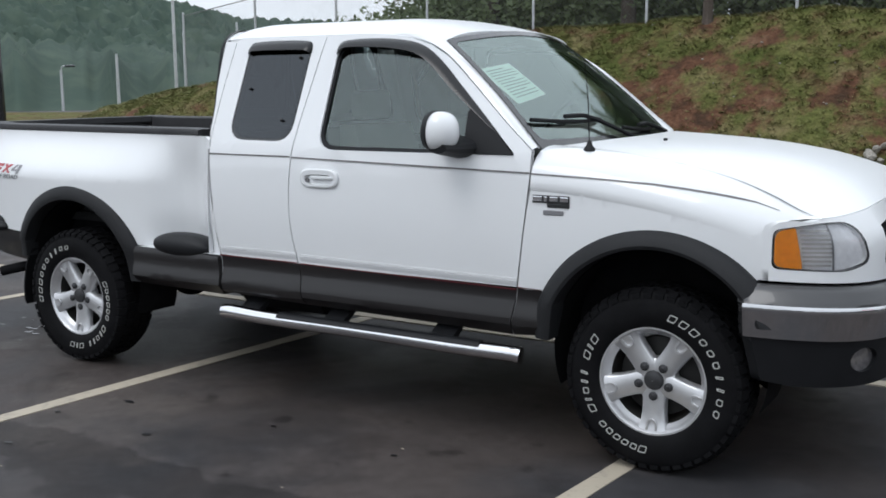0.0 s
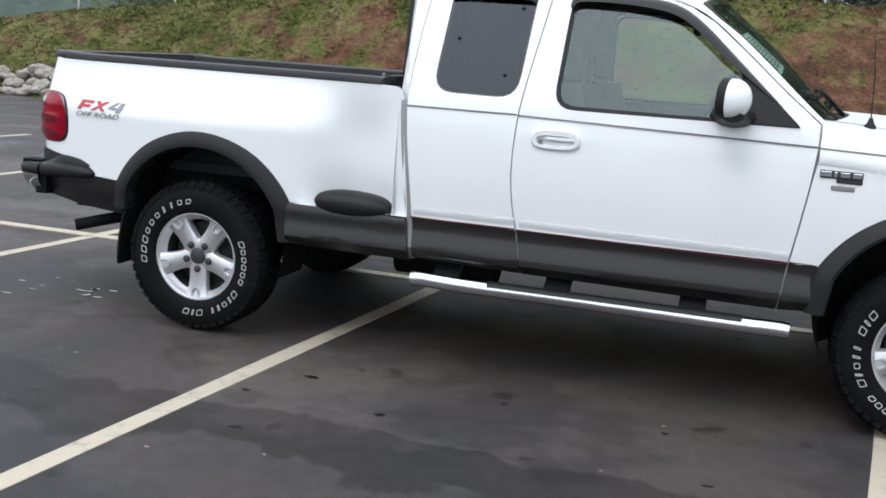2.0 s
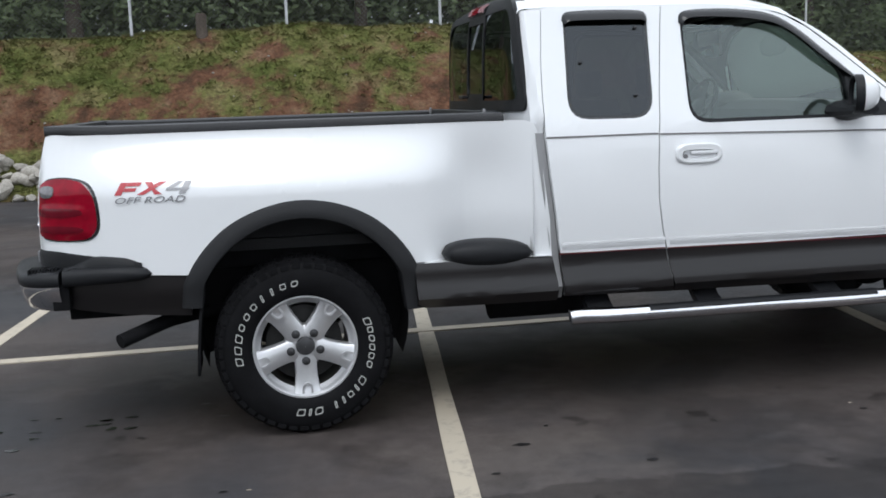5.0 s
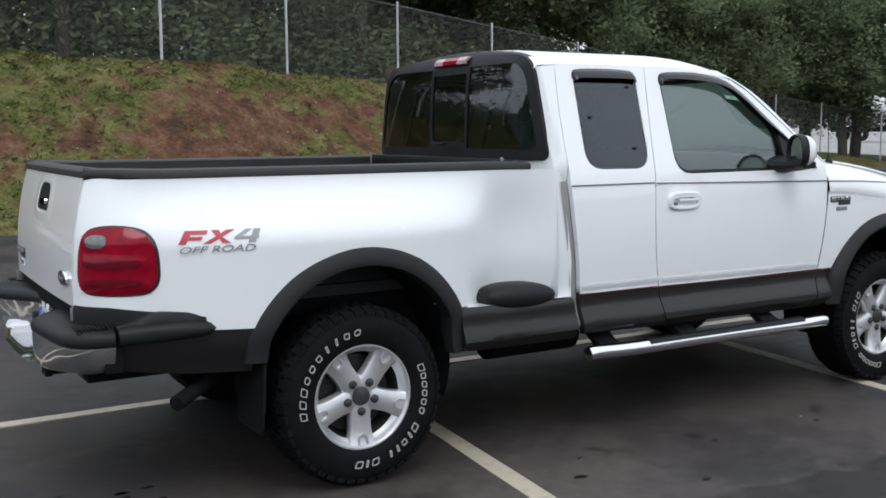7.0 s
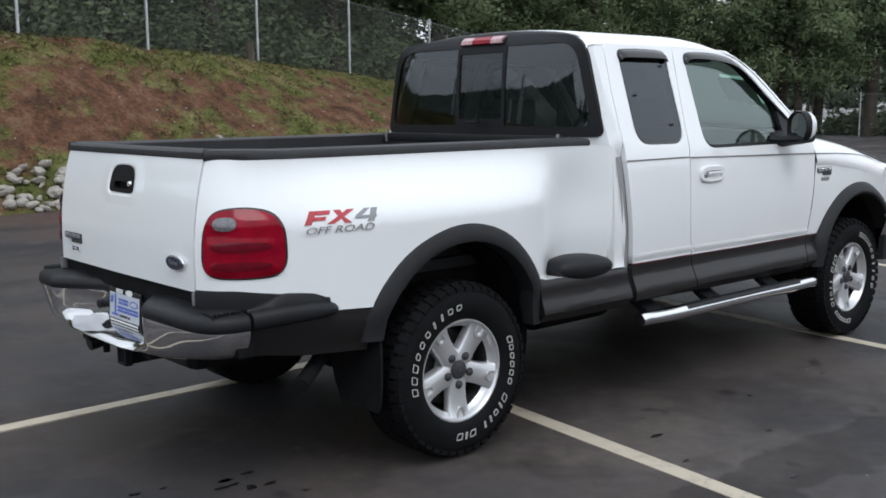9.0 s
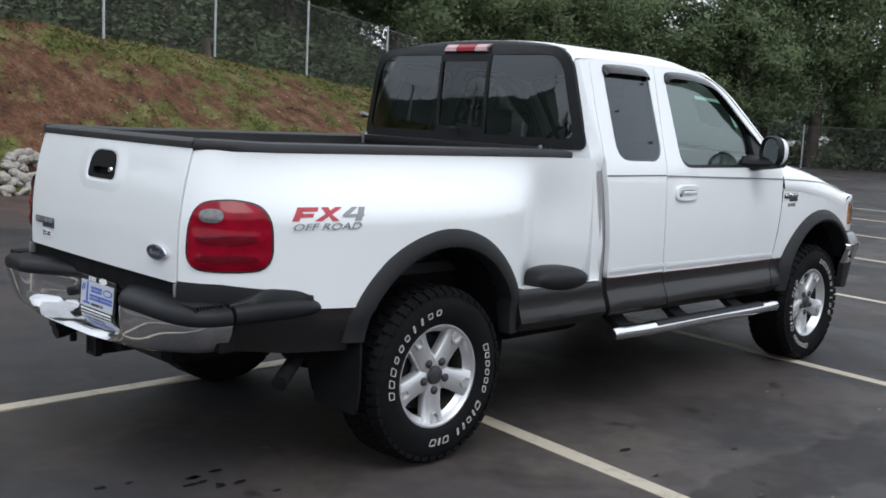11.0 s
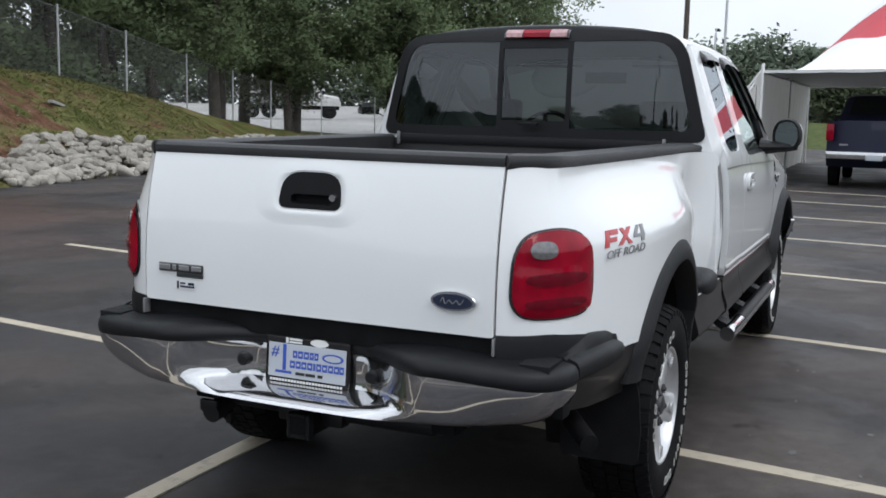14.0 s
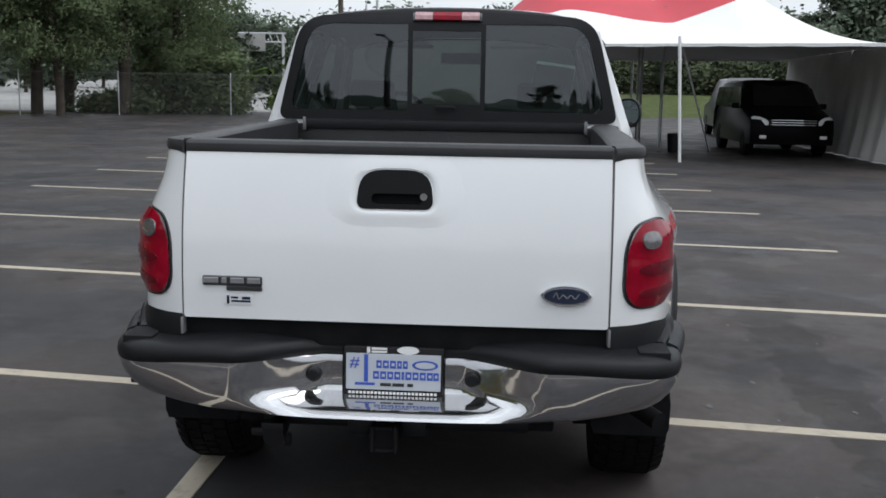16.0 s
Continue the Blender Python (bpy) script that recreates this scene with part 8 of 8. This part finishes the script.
bm = bmesh.new()
rows = []
depth = [72, 80, 88, 96, 104, 112, 120, 128, 136, 144] + list(np.linspace(150, 275, 84)) + [290, 330]
for az in list(np.linspace(100, 117.5, 14)) + list(np.linspace(118, 158, 210)) + list(np.linspace(159, 215, 40)):
    row = []
    for d in depth:
        x, y = 4.9 + d * math.cos(radians(az)), -4.9 + d * math.sin(radians(az))
        k = float(np.interp(d, (72, 100, 150, 170, 200, 230, 255, 275, 330), (0.0, 0.05, 0.14, 0.25, 0.52, 0.80, 0.97, 0.9, 0.3)))
        row.append((x, y, (ridge_z(az) - 1.5) * k + crowns(x, y) * ease((d - 72) / 10)))
    rows.append(row)
loft(bm, rows, False, False)
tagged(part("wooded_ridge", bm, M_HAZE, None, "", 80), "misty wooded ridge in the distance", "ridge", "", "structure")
# lower woods behind the lot, seen in the glass
for k in range(16):
    a = radians(150 + 100 * (k + rng.random()) / 16)
    d = rng.uniform(70, 95)
    s = rng.uniform(0.6, 0.85)
    plant(FAR[k % 3], Matrix.LocRotScale((-4 + d * math.cos(a), -2 + d * math.sin(a), 0), Euler((0, 0, rng.uniform(0, 6.3))), (s, s, s)), "low distant tree behind the lot", "distant trees")
# woods across the road, mirrored in the truck's glass and chrome
for k in range(30):
    a = radians(-142 + 104 * (k + rng.random()) / 30)
    d = rng.uniform(48, 70)
    s = rng.uniform(0.55, 0.95)
    plant(FAR[k % 3], Matrix.LocRotScale((d * math.cos(a), -4 + d * math.sin(a), 0), Euler((0, 0, rng.uniform(0, 6.3))), (s, s, s)), "distant tree across the lot", "distant trees")
# ---- tent ----
TA, TU, TV = Vector((20.1, 1.3, 0)), Vector((-0.332, -0.943, 0)), Vector((1, 0, 0))
TL, TD, EAVE = 10.6, 12.0, 2.52
RIDGE_T = bend([(0, 2.55), (0.9, 3.2), (1.9, 4.1), (2.7, 4.72), (3.1, 4.8), (3.7, 4.62), (4.7, 4.2), (5.45, 4.0), (5.6, 4.02), (6.3, 4.55), (6.9, 5.05), (7.15, 5.05), (8.1, 3.98), (8.6, 3.62), (9.4, 3.2), (10.6, 2.6)])


def tent_z(a, b):
    k = min(b / 5.5, (TD - b) / 6.5)
    return EAVE + (RIDGE_T(min(max(a, 0), TL)) - EAVE) * max(k, 0.0) ** 1.12


tent = thing("marquee_tent", Matrix.Translation(TA), "white marquee tent with a red band over parked cars", "tent")
bm = bmesh.new()
cols = np.linspace(0, TL, 54)
ranks = (0, 0.5, 1.0, 1.6, 2.1, 2.6, 3.1, 3.6, 4.1, 4.6, 5.0, 5.5, 6.1, 7, 8, 9, 10, 11, 12)


def band_shift(a, b):
    """The foot of the red band climbs to the ridge at the tent's end."""
    foot = 2.6 + 2.85 * ease((2.6 - a) / 1.9)
    return float(np.interp(b, (0, 2.6, 5.5, 12), (0, foot, 5.5, 12)))


grid = [[bm.verts.new(TU * a + TV * b + Vector((0, 0, tent_z(a, b) - 0.05 * math.sin(math.pi * min(b / 5.5, 1))))) for b in [band_shift(a, r) for r in ranks]] for a in cols]
for i in range(len(cols) - 1):
    for j in range(len(ranks) - 1):
        f = bm.faces.new((grid[i][j], grid[i + 1][j], grid[i + 1][j + 1], grid[i][j + 1]))
        if 2.59 < ranks[j] < 4.9 and 0.7 < cols[i] < 6.85:
            f.material_index = 1
bmesh.ops.recalc_face_normals(bm, faces=bm.faces[:])
part("canopy", bm, [M_TENTW, M_TENTR], tent, "white canopy with a red band", 70)
# valance round the eaves
bm = bmesh.new()
loop = [TU * a for a in np.linspace(0, TL, 30)] + [TU * TL + TV * b for b in np.linspace(0.4, TD, 20)] + [TV * TD + TU * a for a in np.linspace(TL - 0.4, 0, 30)] + [TV * b for b in np.linspace(TD - 0.4, 0.4, 20)]
rows = [[p + Vector((0, 0, EAVE + 0.01)), p + Vector((0, 0, EAVE - 0.055 + 0.008 * math.sin(i * 1.9)))] for i, p in enumerate(loop)]
loft(bm, rows, False, False, True)
part("valance", bm, M_TENTW, tent)
for a, b in ((0, 0), (5.5, 0), (TL, 0), (0, TD), (TL, TD), (0, 6), (TL, 6), (5.62, 4.2), (5.62, 8.7), (5.7, 10.2), (5.7, TD)):
    bm = bmesh.new()
    p = TU * a + TV * b
    inner = 0 < a < TL and 0 < b
    lean = 0.13 if (a, b) == (5.5, 0) else 0.0
    tube(bm, [p, p + Vector((0, lean, tent_z(a, b) + (-0.02 if inner else 0.16)))], 0.04 if inner else 0.035, 8)
    part("pole", bm, M_STEEL if inner else M_TENTW, tent, "grey inner tent pole" if inner else "white tent pole")
for (a, b), foot in (((0, 0), (-1.9, -0.7)), ((5.4, 0), (6.95, 4.6)), ((0, 0.2), (-1.4, -1.6))):
    bm = bmesh.new()
    tube(bm, [TU * a + TV * b + Vector((0, 0, EAVE + 0.05)), TU * foot[0] + TV * foot[1] + Vector((0, 0, 0.02))], 0.022, 6)
    part("guy_strap", bm, M_TENTW, tent, "white tie-down strap")


def cloth_wall(p, q, z1, out, mat, label="white cloth side wall"):
    """Hanging cloth with folds."""
    bm = bmesh.new()
    rows = []
    n = int((q - p).length / 0.16)
    side = (q - p).normalized().cross(Vector((0, 0, 1)))
    for i in range(n + 1):
        c = p.lerp(q, i / n)
        w = 0.05 * math.sin(i * 1.1) + 0.035 * math.sin(i * 2.3 + 1)
        rows.append([c + side * (out * (1 - k) ** 1.5 + w * (1.1 - k)) + Vector((0, 0, 0.02 + (z1 - 0.02) * k)) for k in np.linspace(0, 1, 7)])
    loft(bm, rows, False, False)
    return part("side_wall", bm, mat, tent, label, 70)


cloth_wall(TV * 0.1, TV * TD, EAVE, -0.12, M_DRAPE)
cloth_wall(TU * TL + TV * 0.3, TU * TL + TV * TD, EAVE + 0.05, -0.3, M_WALL, "pale cloth side wall made opaque so it stays shaded")
# the front corner's cloth is tied back and bells out at its foot
bm = bmesh.new()
rows = []
for i, t in enumerate(np.linspace(0, 1, 9)):
    w = 0.07 * math.sin(i * 1.7)
    rows.append([Vector((-0.25 * t * (1 - k) + w * (1 - k), (0.10 + 0.85 * (1 - k) ** 1.3) * t, 0.04 + (EAVE - 0.10) * k)) for k in np.linspace(0, 1, 8)])
loft(bm, rows, False, False)
part("corner_flap", bm, M_DRAPE, tent, "white cloth flap at the tent's corner", 70)


# ---- other vehicles, far off ----
def car(name, m, label, category, paint, length, width, height, profile, glassline, wheel_r=0.34, lamps=("front",)):
    """A car from its side outline (t along, z): body lofted across, cabin windows, wheels, lamps. It faces +x."""
    c = thing(name, m, label, category)
    bm = bmesh.new()
    ys = (-1.0, -0.985, -0.94, -0.84, -0.62, -0.32, 0.0, 0.32, 0.62, 0.84, 0.94, 0.985, 1.0)
    rows = []
    for k in ys:
        row = []
        for x, z in profile:
            tuck = 1 - 0.20 * max(0.0, (z - glassline) / (height - glassline + 1e-6))
            row.append((x * length * (1 - 0.055 * k**4 - 0.02 * (abs(k) > 0.99)), k * width / 2 * tuck, z - (0.075 * abs(k) ** 7 if z > 0.9 else 0)))
        rows.append(row)
    loft(bm, rows, True, True)
    part("body", bm, paint, c, "", 34)
    for s in (-1, 1):
        for x in (-0.30, 0.31):
            bm = bmesh.new()
            lathe(bm, [(0.001, -0.02), (wheel_r * 0.6, -0.03), (wheel_r * 0.66, 0.0)], 20, "y", (x * length, s * width / 2 * 0.985, wheel_r))
            lathe(bm, [(wheel_r * 0.6, s * 0.02), (wheel_r, s * 0.0), (wheel_r, -s * 0.2)], 20, "y", (x * length, s * width / 2 * 0.99, wheel_r))
            part("wheel", bm, M_RUBBER, c)
    return c


VAN = [(-0.50, 0.35), (-0.50, 1.05), (-0.47, 1.66), (-0.42, 1.80), (0.02, 1.84), (0.12, 1.79), (0.30, 1.18), (0.44, 1.02), (0.485, 0.88), (0.50, 0.60), (0.49, 0.30), (-0.45, 0.28)]
van = car("minivan", pose(23.0, -6.85, 0, 0, 0, 180), "black minivan parked under the tent", "minivan", M_CARBLACK, 5.0, 1.95, 1.84, VAN, 1.05)


def flat(name, pts, mat, parent, label="", depth=0.02):
    """A thin shaped plate from corner points."""
    bm = bmesh.new()
    f = bm.faces.new([bm.verts.new(p) for p in pts])
    bm.normal_update()
    solid(bm, depth)
    return part(name, bm, mat, parent, label)


flat("windshield", [(1.52, -0.74, 1.20), (1.52, 0.74, 1.20), (0.66, 0.62, 1.745), (0.66, -0.62, 1.745)], M_GLASSB, van)
for s in (-1, 1):
    for x0, x1 in ((0.62, -0.35), (-0.42, -1.35), (-1.42, -2.2)):
        flat("side_window", [(x0 + (0.5 if x0 > 0 else 0), s * 0.955, 1.15), (x1, s * 0.955, 1.15), (x1, s * 0.86, 1.64), (x0, s * 0.86, 1.64)], M_GLASSB, van)
    bm = bmesh.new()
    loft(bm, [[(2.44 - 0.17 * t + d, s * (0.58 + 0.36 * t), 0.80 + 0.10 * t + z) for d, z in ((0.02, -0.075 * w), (0.012, 0.03 * w), (-0.02, 0.10 * w), (-0.12, 0.1 * w), (-0.12, -0.1 * w))] for t, w in ((0, 0.45), (0.15, 0.8), (0.5, 1.0), (0.85, 0.8), (1, 0.35))])
    part("headlight", bm, M_REFLECT, van)
    bm = bmesh.new()
    box(bm, 2.44, 2.50, s * 0.62, s * 0.78, 0.44, 0.52, 0.02)
    part("fog_lamp", bm, M_REFLECT, van)
    bm = bmesh.new()
    box(bm, 0.86, 1.0, s * 0.98, s * 1.16, 1.12, 1.26, 0.03)
    part("door_mirror", bm, M_CARBLACK, van)
bm = bmesh.new()
for k in range(3):
    box(bm, 2.44, 2.49, -0.52, 0.52, 0.76 + 0.055 * k, 0.775 + 0.055 * k, 0.004)
part("grille", bm, M_CHROME, van)
PICK = [(-0.50, 0.62), (-0.50, 1.46), (-0.10, 1.46), (-0.085, 1.55), (-0.06, 2.04), (0.0, 2.08), (0.15, 2.07), (0.26, 1.60), (0.44, 1.42), (0.49, 1.25), (0.50, 0.60), (0.46, 0.45), (-0.46, 0.45)]
pick = car("pickup_truck", Matrix.Translation((22.5, -1.25, 0)) @ Matrix.Rotation(radians(-2), 4, "Z"), "dark blue pickup truck parked under the tent", "pickup truck", M_CARBLUE, 5.7, 2.0, 2.08, PICK, 1.5, 0.42)
flat("rear_window", [(-0.52, -0.76, 1.60), (-0.52, 0.76, 1.60), (-0.385, 0.66, 2.0), (-0.385, -0.66, 2.0)], M_GLASSB, pick)
bm = bmesh.new()
box(bm, -3.0, -2.82, -0.98, 0.98, 0.64, 0.80, 0.03)
part("rear_bumper", bm, M_CHROMEB, pick, "chrome rear bumper")
bm = bmesh.new()
box(bm, -3.03, -2.99, -0.17, 0.17, 0.62, 0.74, 0.01)
part("plate", bm, M_PLATE, pick)
for s in (-1, 1):
    bm = bmesh.new()
    box(bm, -2.88, -2.80, s * 0.84, s * 1.0, 1.02, 1.38, 0.02)
    part("tail_light", bm, M_REDL, pick)
    bm = bmesh.new()
    box(bm, 0.9, 1.05, s * 1.0, s * 1.22, 1.38, 1.58, 0.03)
    part("door_mirror", bm, M_BLACK, pick)
for y0, y1 in ((-0.75, -0.55), (0.55, 0.72)):
    bm = bmesh.new()
    box(bm, -2.872, -2.85, y0, y1, 0.92, 0.96, 0.004)
    part("badge", bm, M_DSILV, pick)
SUV = [(-0.50, 0.45), (-0.50, 1.25), (-0.44, 1.86), (-0.38, 1.95), (0.05, 1.95), (0.10, 1.90), (0.22, 1.22), (0.46, 1.10), (0.50, 0.95), (0.50, 0.45), (0.45, 0.35), (-0.45, 0.35)]
suv = car("sport_utility_car", pose(31.5, -7.95, 0, 0, 0, -3), "dark grey sport utility car parked behind the tent", "car", M_CARGREY, 4.7, 1.95, 1.95, SUV, 1.2, 0.37)
flat("rear_window", [(-2.345, -0.68, 1.24), (-2.345, 0.68, 1.24), (-2.10, 0.62, 1.70), (-2.10, -0.62, 1.70)], M_GLASSB, suv)
for s in (-1, 1):
    flat("side_window", [(0.86, s * 0.905, 1.25), (-2.0, s * 0.905, 1.25), (-1.9, s * 0.80, 1.68), (0.45, s * 0.80, 1.68)], M_GLASSB, suv)
CARP = [(-0.50, 0.40), (-0.50, 0.95), (-0.34, 1.02), (-0.22, 1.42), (0.06, 1.44), (0.22, 1.02), (0.46, 0.86), (0.50, 0.70), (0.50, 0.35), (-0.45, 0.30)]
for x, y, turn, paint, label in ((95, 52, 35, M_CARBLACK, "dark car parked on the far pale lot"), (101, 47.5, 40, M_CARBLACK, "dark car parked on the far pale lot"), (88, 22.0, 100, M_CARGREY, "grey car parked on the far pale lot")):
    far_car = car("car", pose(x, y, 0.62, 0, 0, turn), label, "car", paint, 4.8, 1.85, 1.44, CARP, 1.0)
    for s in (-1, 1):
        flat("side_window", [(0.9, s * 0.90, 1.03), (-1.4, s * 0.90, 1.03), (-1.0, s * 0.82, 1.36), (0.3, s * 0.82, 1.36)], M_GLASSB, far_car)

# ---- cement lorry on the far lot ----
lorry = thing("cement_lorry", pose(66, 43.5, 0.55, 0, 0, -52), "white cement mixer lorry on the far lot", "lorry")
bm = bmesh.new()
loft(bm, [[(x, y, z) for y, z in ((-w, 1.0), (w, 1.0), (w, h - 0.15), (w * 0.85, h), (-w * 0.85, h), (-w, h - 0.15))] for x, w, h in ((0.9, 1.15, 2.9), (1.9, 1.15, 2.95), (2.3, 1.1, 2.2), (2.35, 0.95, 2.0), (3.9, 0.8, 1.75), (4.1, 0.7, 1.3))])
part("cab", bm, M_CARWHITE, lorry)
flat("windshield", [(2.32, -0.95, 2.1), (2.32, 0.95, 2.1), (2.02, 0.9, 2.8), (2.02, -0.9, 2.8)], M_GLASSB, lorry)
for s in (-1, 1):
    flat("side_window", [(1.85, s * 1.16, 2.1), (1.1, s * 1.16, 2.1), (1.1, s * 1.14, 2.75), (1.8, s * 1.14, 2.75)], M_GLASSB, lorry)
    for x in (3.2, -1.6, -2.9):
        bm = bmesh.new()
        lathe(bm, [(0.15, 0), (0.30, s * 0.05), (0.50, s * 0.0), (0.50, -s * 0.28)], 18, "y", (x, s * 1.1, 0.5))
        part("wheel", bm, M_RUBBER, lorry)
bm = bmesh.new()
lathe(bm, [(0.3, -4.3), (0.75, -4.0), (1.15, -2.8), (1.2, -1.6), (0.9, -0.2), (0.4, 0.4)], 20, "x", (0, 0, 2.35))
part("drum", bm, M_CARWHITE, lorry, "white mixer drum")
bm = bmesh.new()
box(bm, -3.8, 4.0, -0.5, 0.5, 0.7, 1.05, 0.02)
part("chassis", bm, M_DARK, lorry)

# ---- far pale lot, verge, shed, poles, gantry ----
bm = bmesh.new()
rows = [[(-4 + d * math.cos(radians(a)), -2 + d * math.sin(radians(a)), z) for d, z in ((56, 0.02), (62, 0.25), (85, 0.5), (110, 0.75), (135, 1.6))] for a in np.linspace(12.5, 44, 24)]
loft(bm, rows, False, False)
tagged(part("far_lot", bm, M_PALE), "pale concrete yard beyond the fence", "yard", "", "structure")
bm = bmesh.new()
rows = [[(x + 0.8 * math.sin(y * 0.3) + min(max(-4.0 - y, 0.0) * 1.5, 7.0), y, z) for x, z in ((47.0, 0.0), (48.2, 0.3), (51.5, 0.8), (55, 1.15), (62, 1.2))] for y in np.linspace(-34, 4.5, 40)]
loft(bm, rows, False, False)
tagged(part("grass_verge", bm, M_VERGE), "green grass verge at the edge of the lot", "verge", "", "structure")


def verge_growth():
    """Dark growth along the back of the verge."""
    rng = random.Random(77)
    verts, faces, ways, cs = [], [], [], []
    for _ in range(520):
        y = rng.uniform(-34, 3.5)
        top = 2.6 + 1.0 * math.sin(y * 0.55) + 0.8 * math.sin(y * 1.3 + 1)
        cs.append((59.5 + min(max(-4.0 - y, 0.0) * 1.5, 7.0) + rng.uniform(-1.2, 1.6), y, 1.1 + top * rng.random()))
    leaf_cards(rng, cs, 85, 0.62, 0.15, verts, faces, ways)
    me = leaf_mesh("verge_growth", verts, faces, ways, M_BUSH)
    tagged(new("verge_growth", me), "dark bushes along the back of the verge", "bushes", "", "stuff")


verge_growth()
shed = thing("storage_shed", pose(49.5, 7.4, 0), "white steel storage shed with a blue roller door", "shed")
bm = bmesh.new()
box(bm, 0.0, 4.0, -1.75, 1.75, 0, 2.85, 0.03)
part("wall", bm, M_SHED, shed)
bm = bmesh.new()
box(bm, -0.12, 4.1, -1.85, 1.85, 2.85, 3.0, 0.03)
part("roof", bm, M_SHED, shed)
bm = bmesh.new()
box(bm, -0.02, 0.0, -1.47, 1.47, 0.08, 2.62, 0.004)
roller = part("roller_door", bm, M_BLUED, shed, "blue slatted roller door")
slat = None
for k in range(17):
    if slat is None:
        bm = bmesh.new()
        box(bm, -0.045, -0.018, -1.45, 1.45, 0.12, 0.255, 0.012, 1)
        slat = part("slat", bm, M_BLUED, roller)
    else:
        more = new("slat", slat.data)
        more.parent = roller
        more.location = (0, 0, 0.145 * k)


def pole(name, x, y, h, r, mat, label, category, arm=0.0):
    p = thing(name, pose(x, y, 0), label, category)
    bm = bmesh.new()
    tube(bm, [(0, 0, -0.2), (0, 0, h)], [r, r * 0.75], 8)
    part("shaft", bm, mat, p)
    if arm:
        bm = bmesh.new()
        tube(bm, smooth_line([(0, 0, h - 0.3), (arm * 0.2, 0, h + 0.2), (arm, 0, h + 0.25)], 4), r * 0.4, 6)
        part("arm", bm, mat, p)
        bm = bmesh.new()
        box(bm, arm - 0.1, arm + 0.6, -0.14, 0.14, h + 0.17, h + 0.32, 0.05)
        part("lamp_head", bm, M_GLOSSB, p)
    return p


pole("utility_pole", 52.5, 9.5, 11.0, 0.17, M_WOODP, "dark wooden utility pole", "utility pole")
pole("lamp_post", 55.5, 7.9, 9.5, 0.09, M_STEEL, "thin grey lamp post beyond the shed", "lamp post", 0.9)
pole("lamp_post", 60.0, 9.2, 6.4, 0.08, M_STEEL, "thin grey lamp post beyond the shed", "lamp post", 0.5)
for az, d, h in ((141.0, 70, 2.6), (138.2, 62, 3.4), (135.2, 60, 8.5), (134.7, 66, 4.9), (143.2, 80, 3.3), (131.9, 75, 6.0)):
    pole("lamp_post", 4.86 + d * math.cos(radians(az)), -4.89 + d * math.sin(radians(az)), h, 0.10, M_STEEL, "thin grey post in the haze below the ridge", "lamp post", 0.6 if az == 141.0 else 0.0)
pole("lamp_post", 4.86 + 30 * math.cos(radians(144.0)), -4.89 + 30 * math.sin(radians(144.0)), 7.5, 0.12, M_GLOSSB, "dark lamp post by the end of the bank", "lamp post", 1.2)
pole("lamp_post", -24.0, 3.5, 8.0, 0.11, M_GLOSSB, "dark lamp post with a curved arm", "lamp post", 2.2)
gantry = thing("sign_gantry", pose(68, 16.3, 0), "grey steel road sign gantry beyond the lot", "gantry")
for y in (0.0, 2.55):
    bm = bmesh.new()
    tube(bm, [(0, y, 0), (0, y, 5.0)], 0.10, 8)
    part("post", bm, M_STEEL, gantry)
bm = bmesh.new()
for z in (4.4, 5.0):
    tube(bm, [(0, -0.2, z), (0, 3.2, z)], 0.06, 6)
for k in range(7):
    tube(bm, [(0, -0.2 + 0.48 * k, 4.4), (0, 0.04 + 0.48 * k, 5.0)], 0.035, 5)
part("truss", bm, M_STEEL, gantry)
bm = bmesh.new()
box(bm, -0.16, -0.08, 1.25, 3.25, 3.75, 5.0, 0.02)
part("sign_panel", bm, M_PALE, gantry, "pale back of a road sign")
for x, y, lean in ((44.0, 9.2, 18), (43.6, 8.9, 24)):
    g = thing("guard_rod", Matrix.Translation((x, y, 0)) @ Matrix.Rotation(radians(lean), 4, "X"), "leaning yellow guy-wire guard", "guard")
    bm = bmesh.new()
    tube(bm, [(0, 0, -0.1), (0, 0, 2.3)], 0.04, 6)
    part("rod", bm, M_YELLOW, g)
bm = bmesh.new()
box(bm, -0.2, 0.2, -0.2, 0.2, 0, 1.3, 0.03)
tagged(part("utility_box", bm, M_SHED), "white utility pedestal on the verge", "utility box").location = (46.5, -3.6, 0.1)
bm = bmesh.new()
lathe(bm, [(0.001, 0.0), (0.16, 0.0), (0.175, 0.25), (0.19, 0.46), (0.18, 0.47), (0.165, 0.46), (0.16, 0.1)], 20, "z")
tagged(part("waste_bin", bm, M_BLACK), "black round bin beside a tent pole", "bin").location = (21.9, -4.3, 0)
# overhead cable
bm = bmesh.new()
tube(bm, [(52.5 + 10 * t, 9.5 - 60 * t, 9.8 - 3.2 * math.sin(math.pi * t * 0.5)) for t in np.linspace(0, 1, 14)], 0.03, 5)
tagged(part("overhead_cable", bm, M_GLOSSB), "thin black overhead cable", "cable")
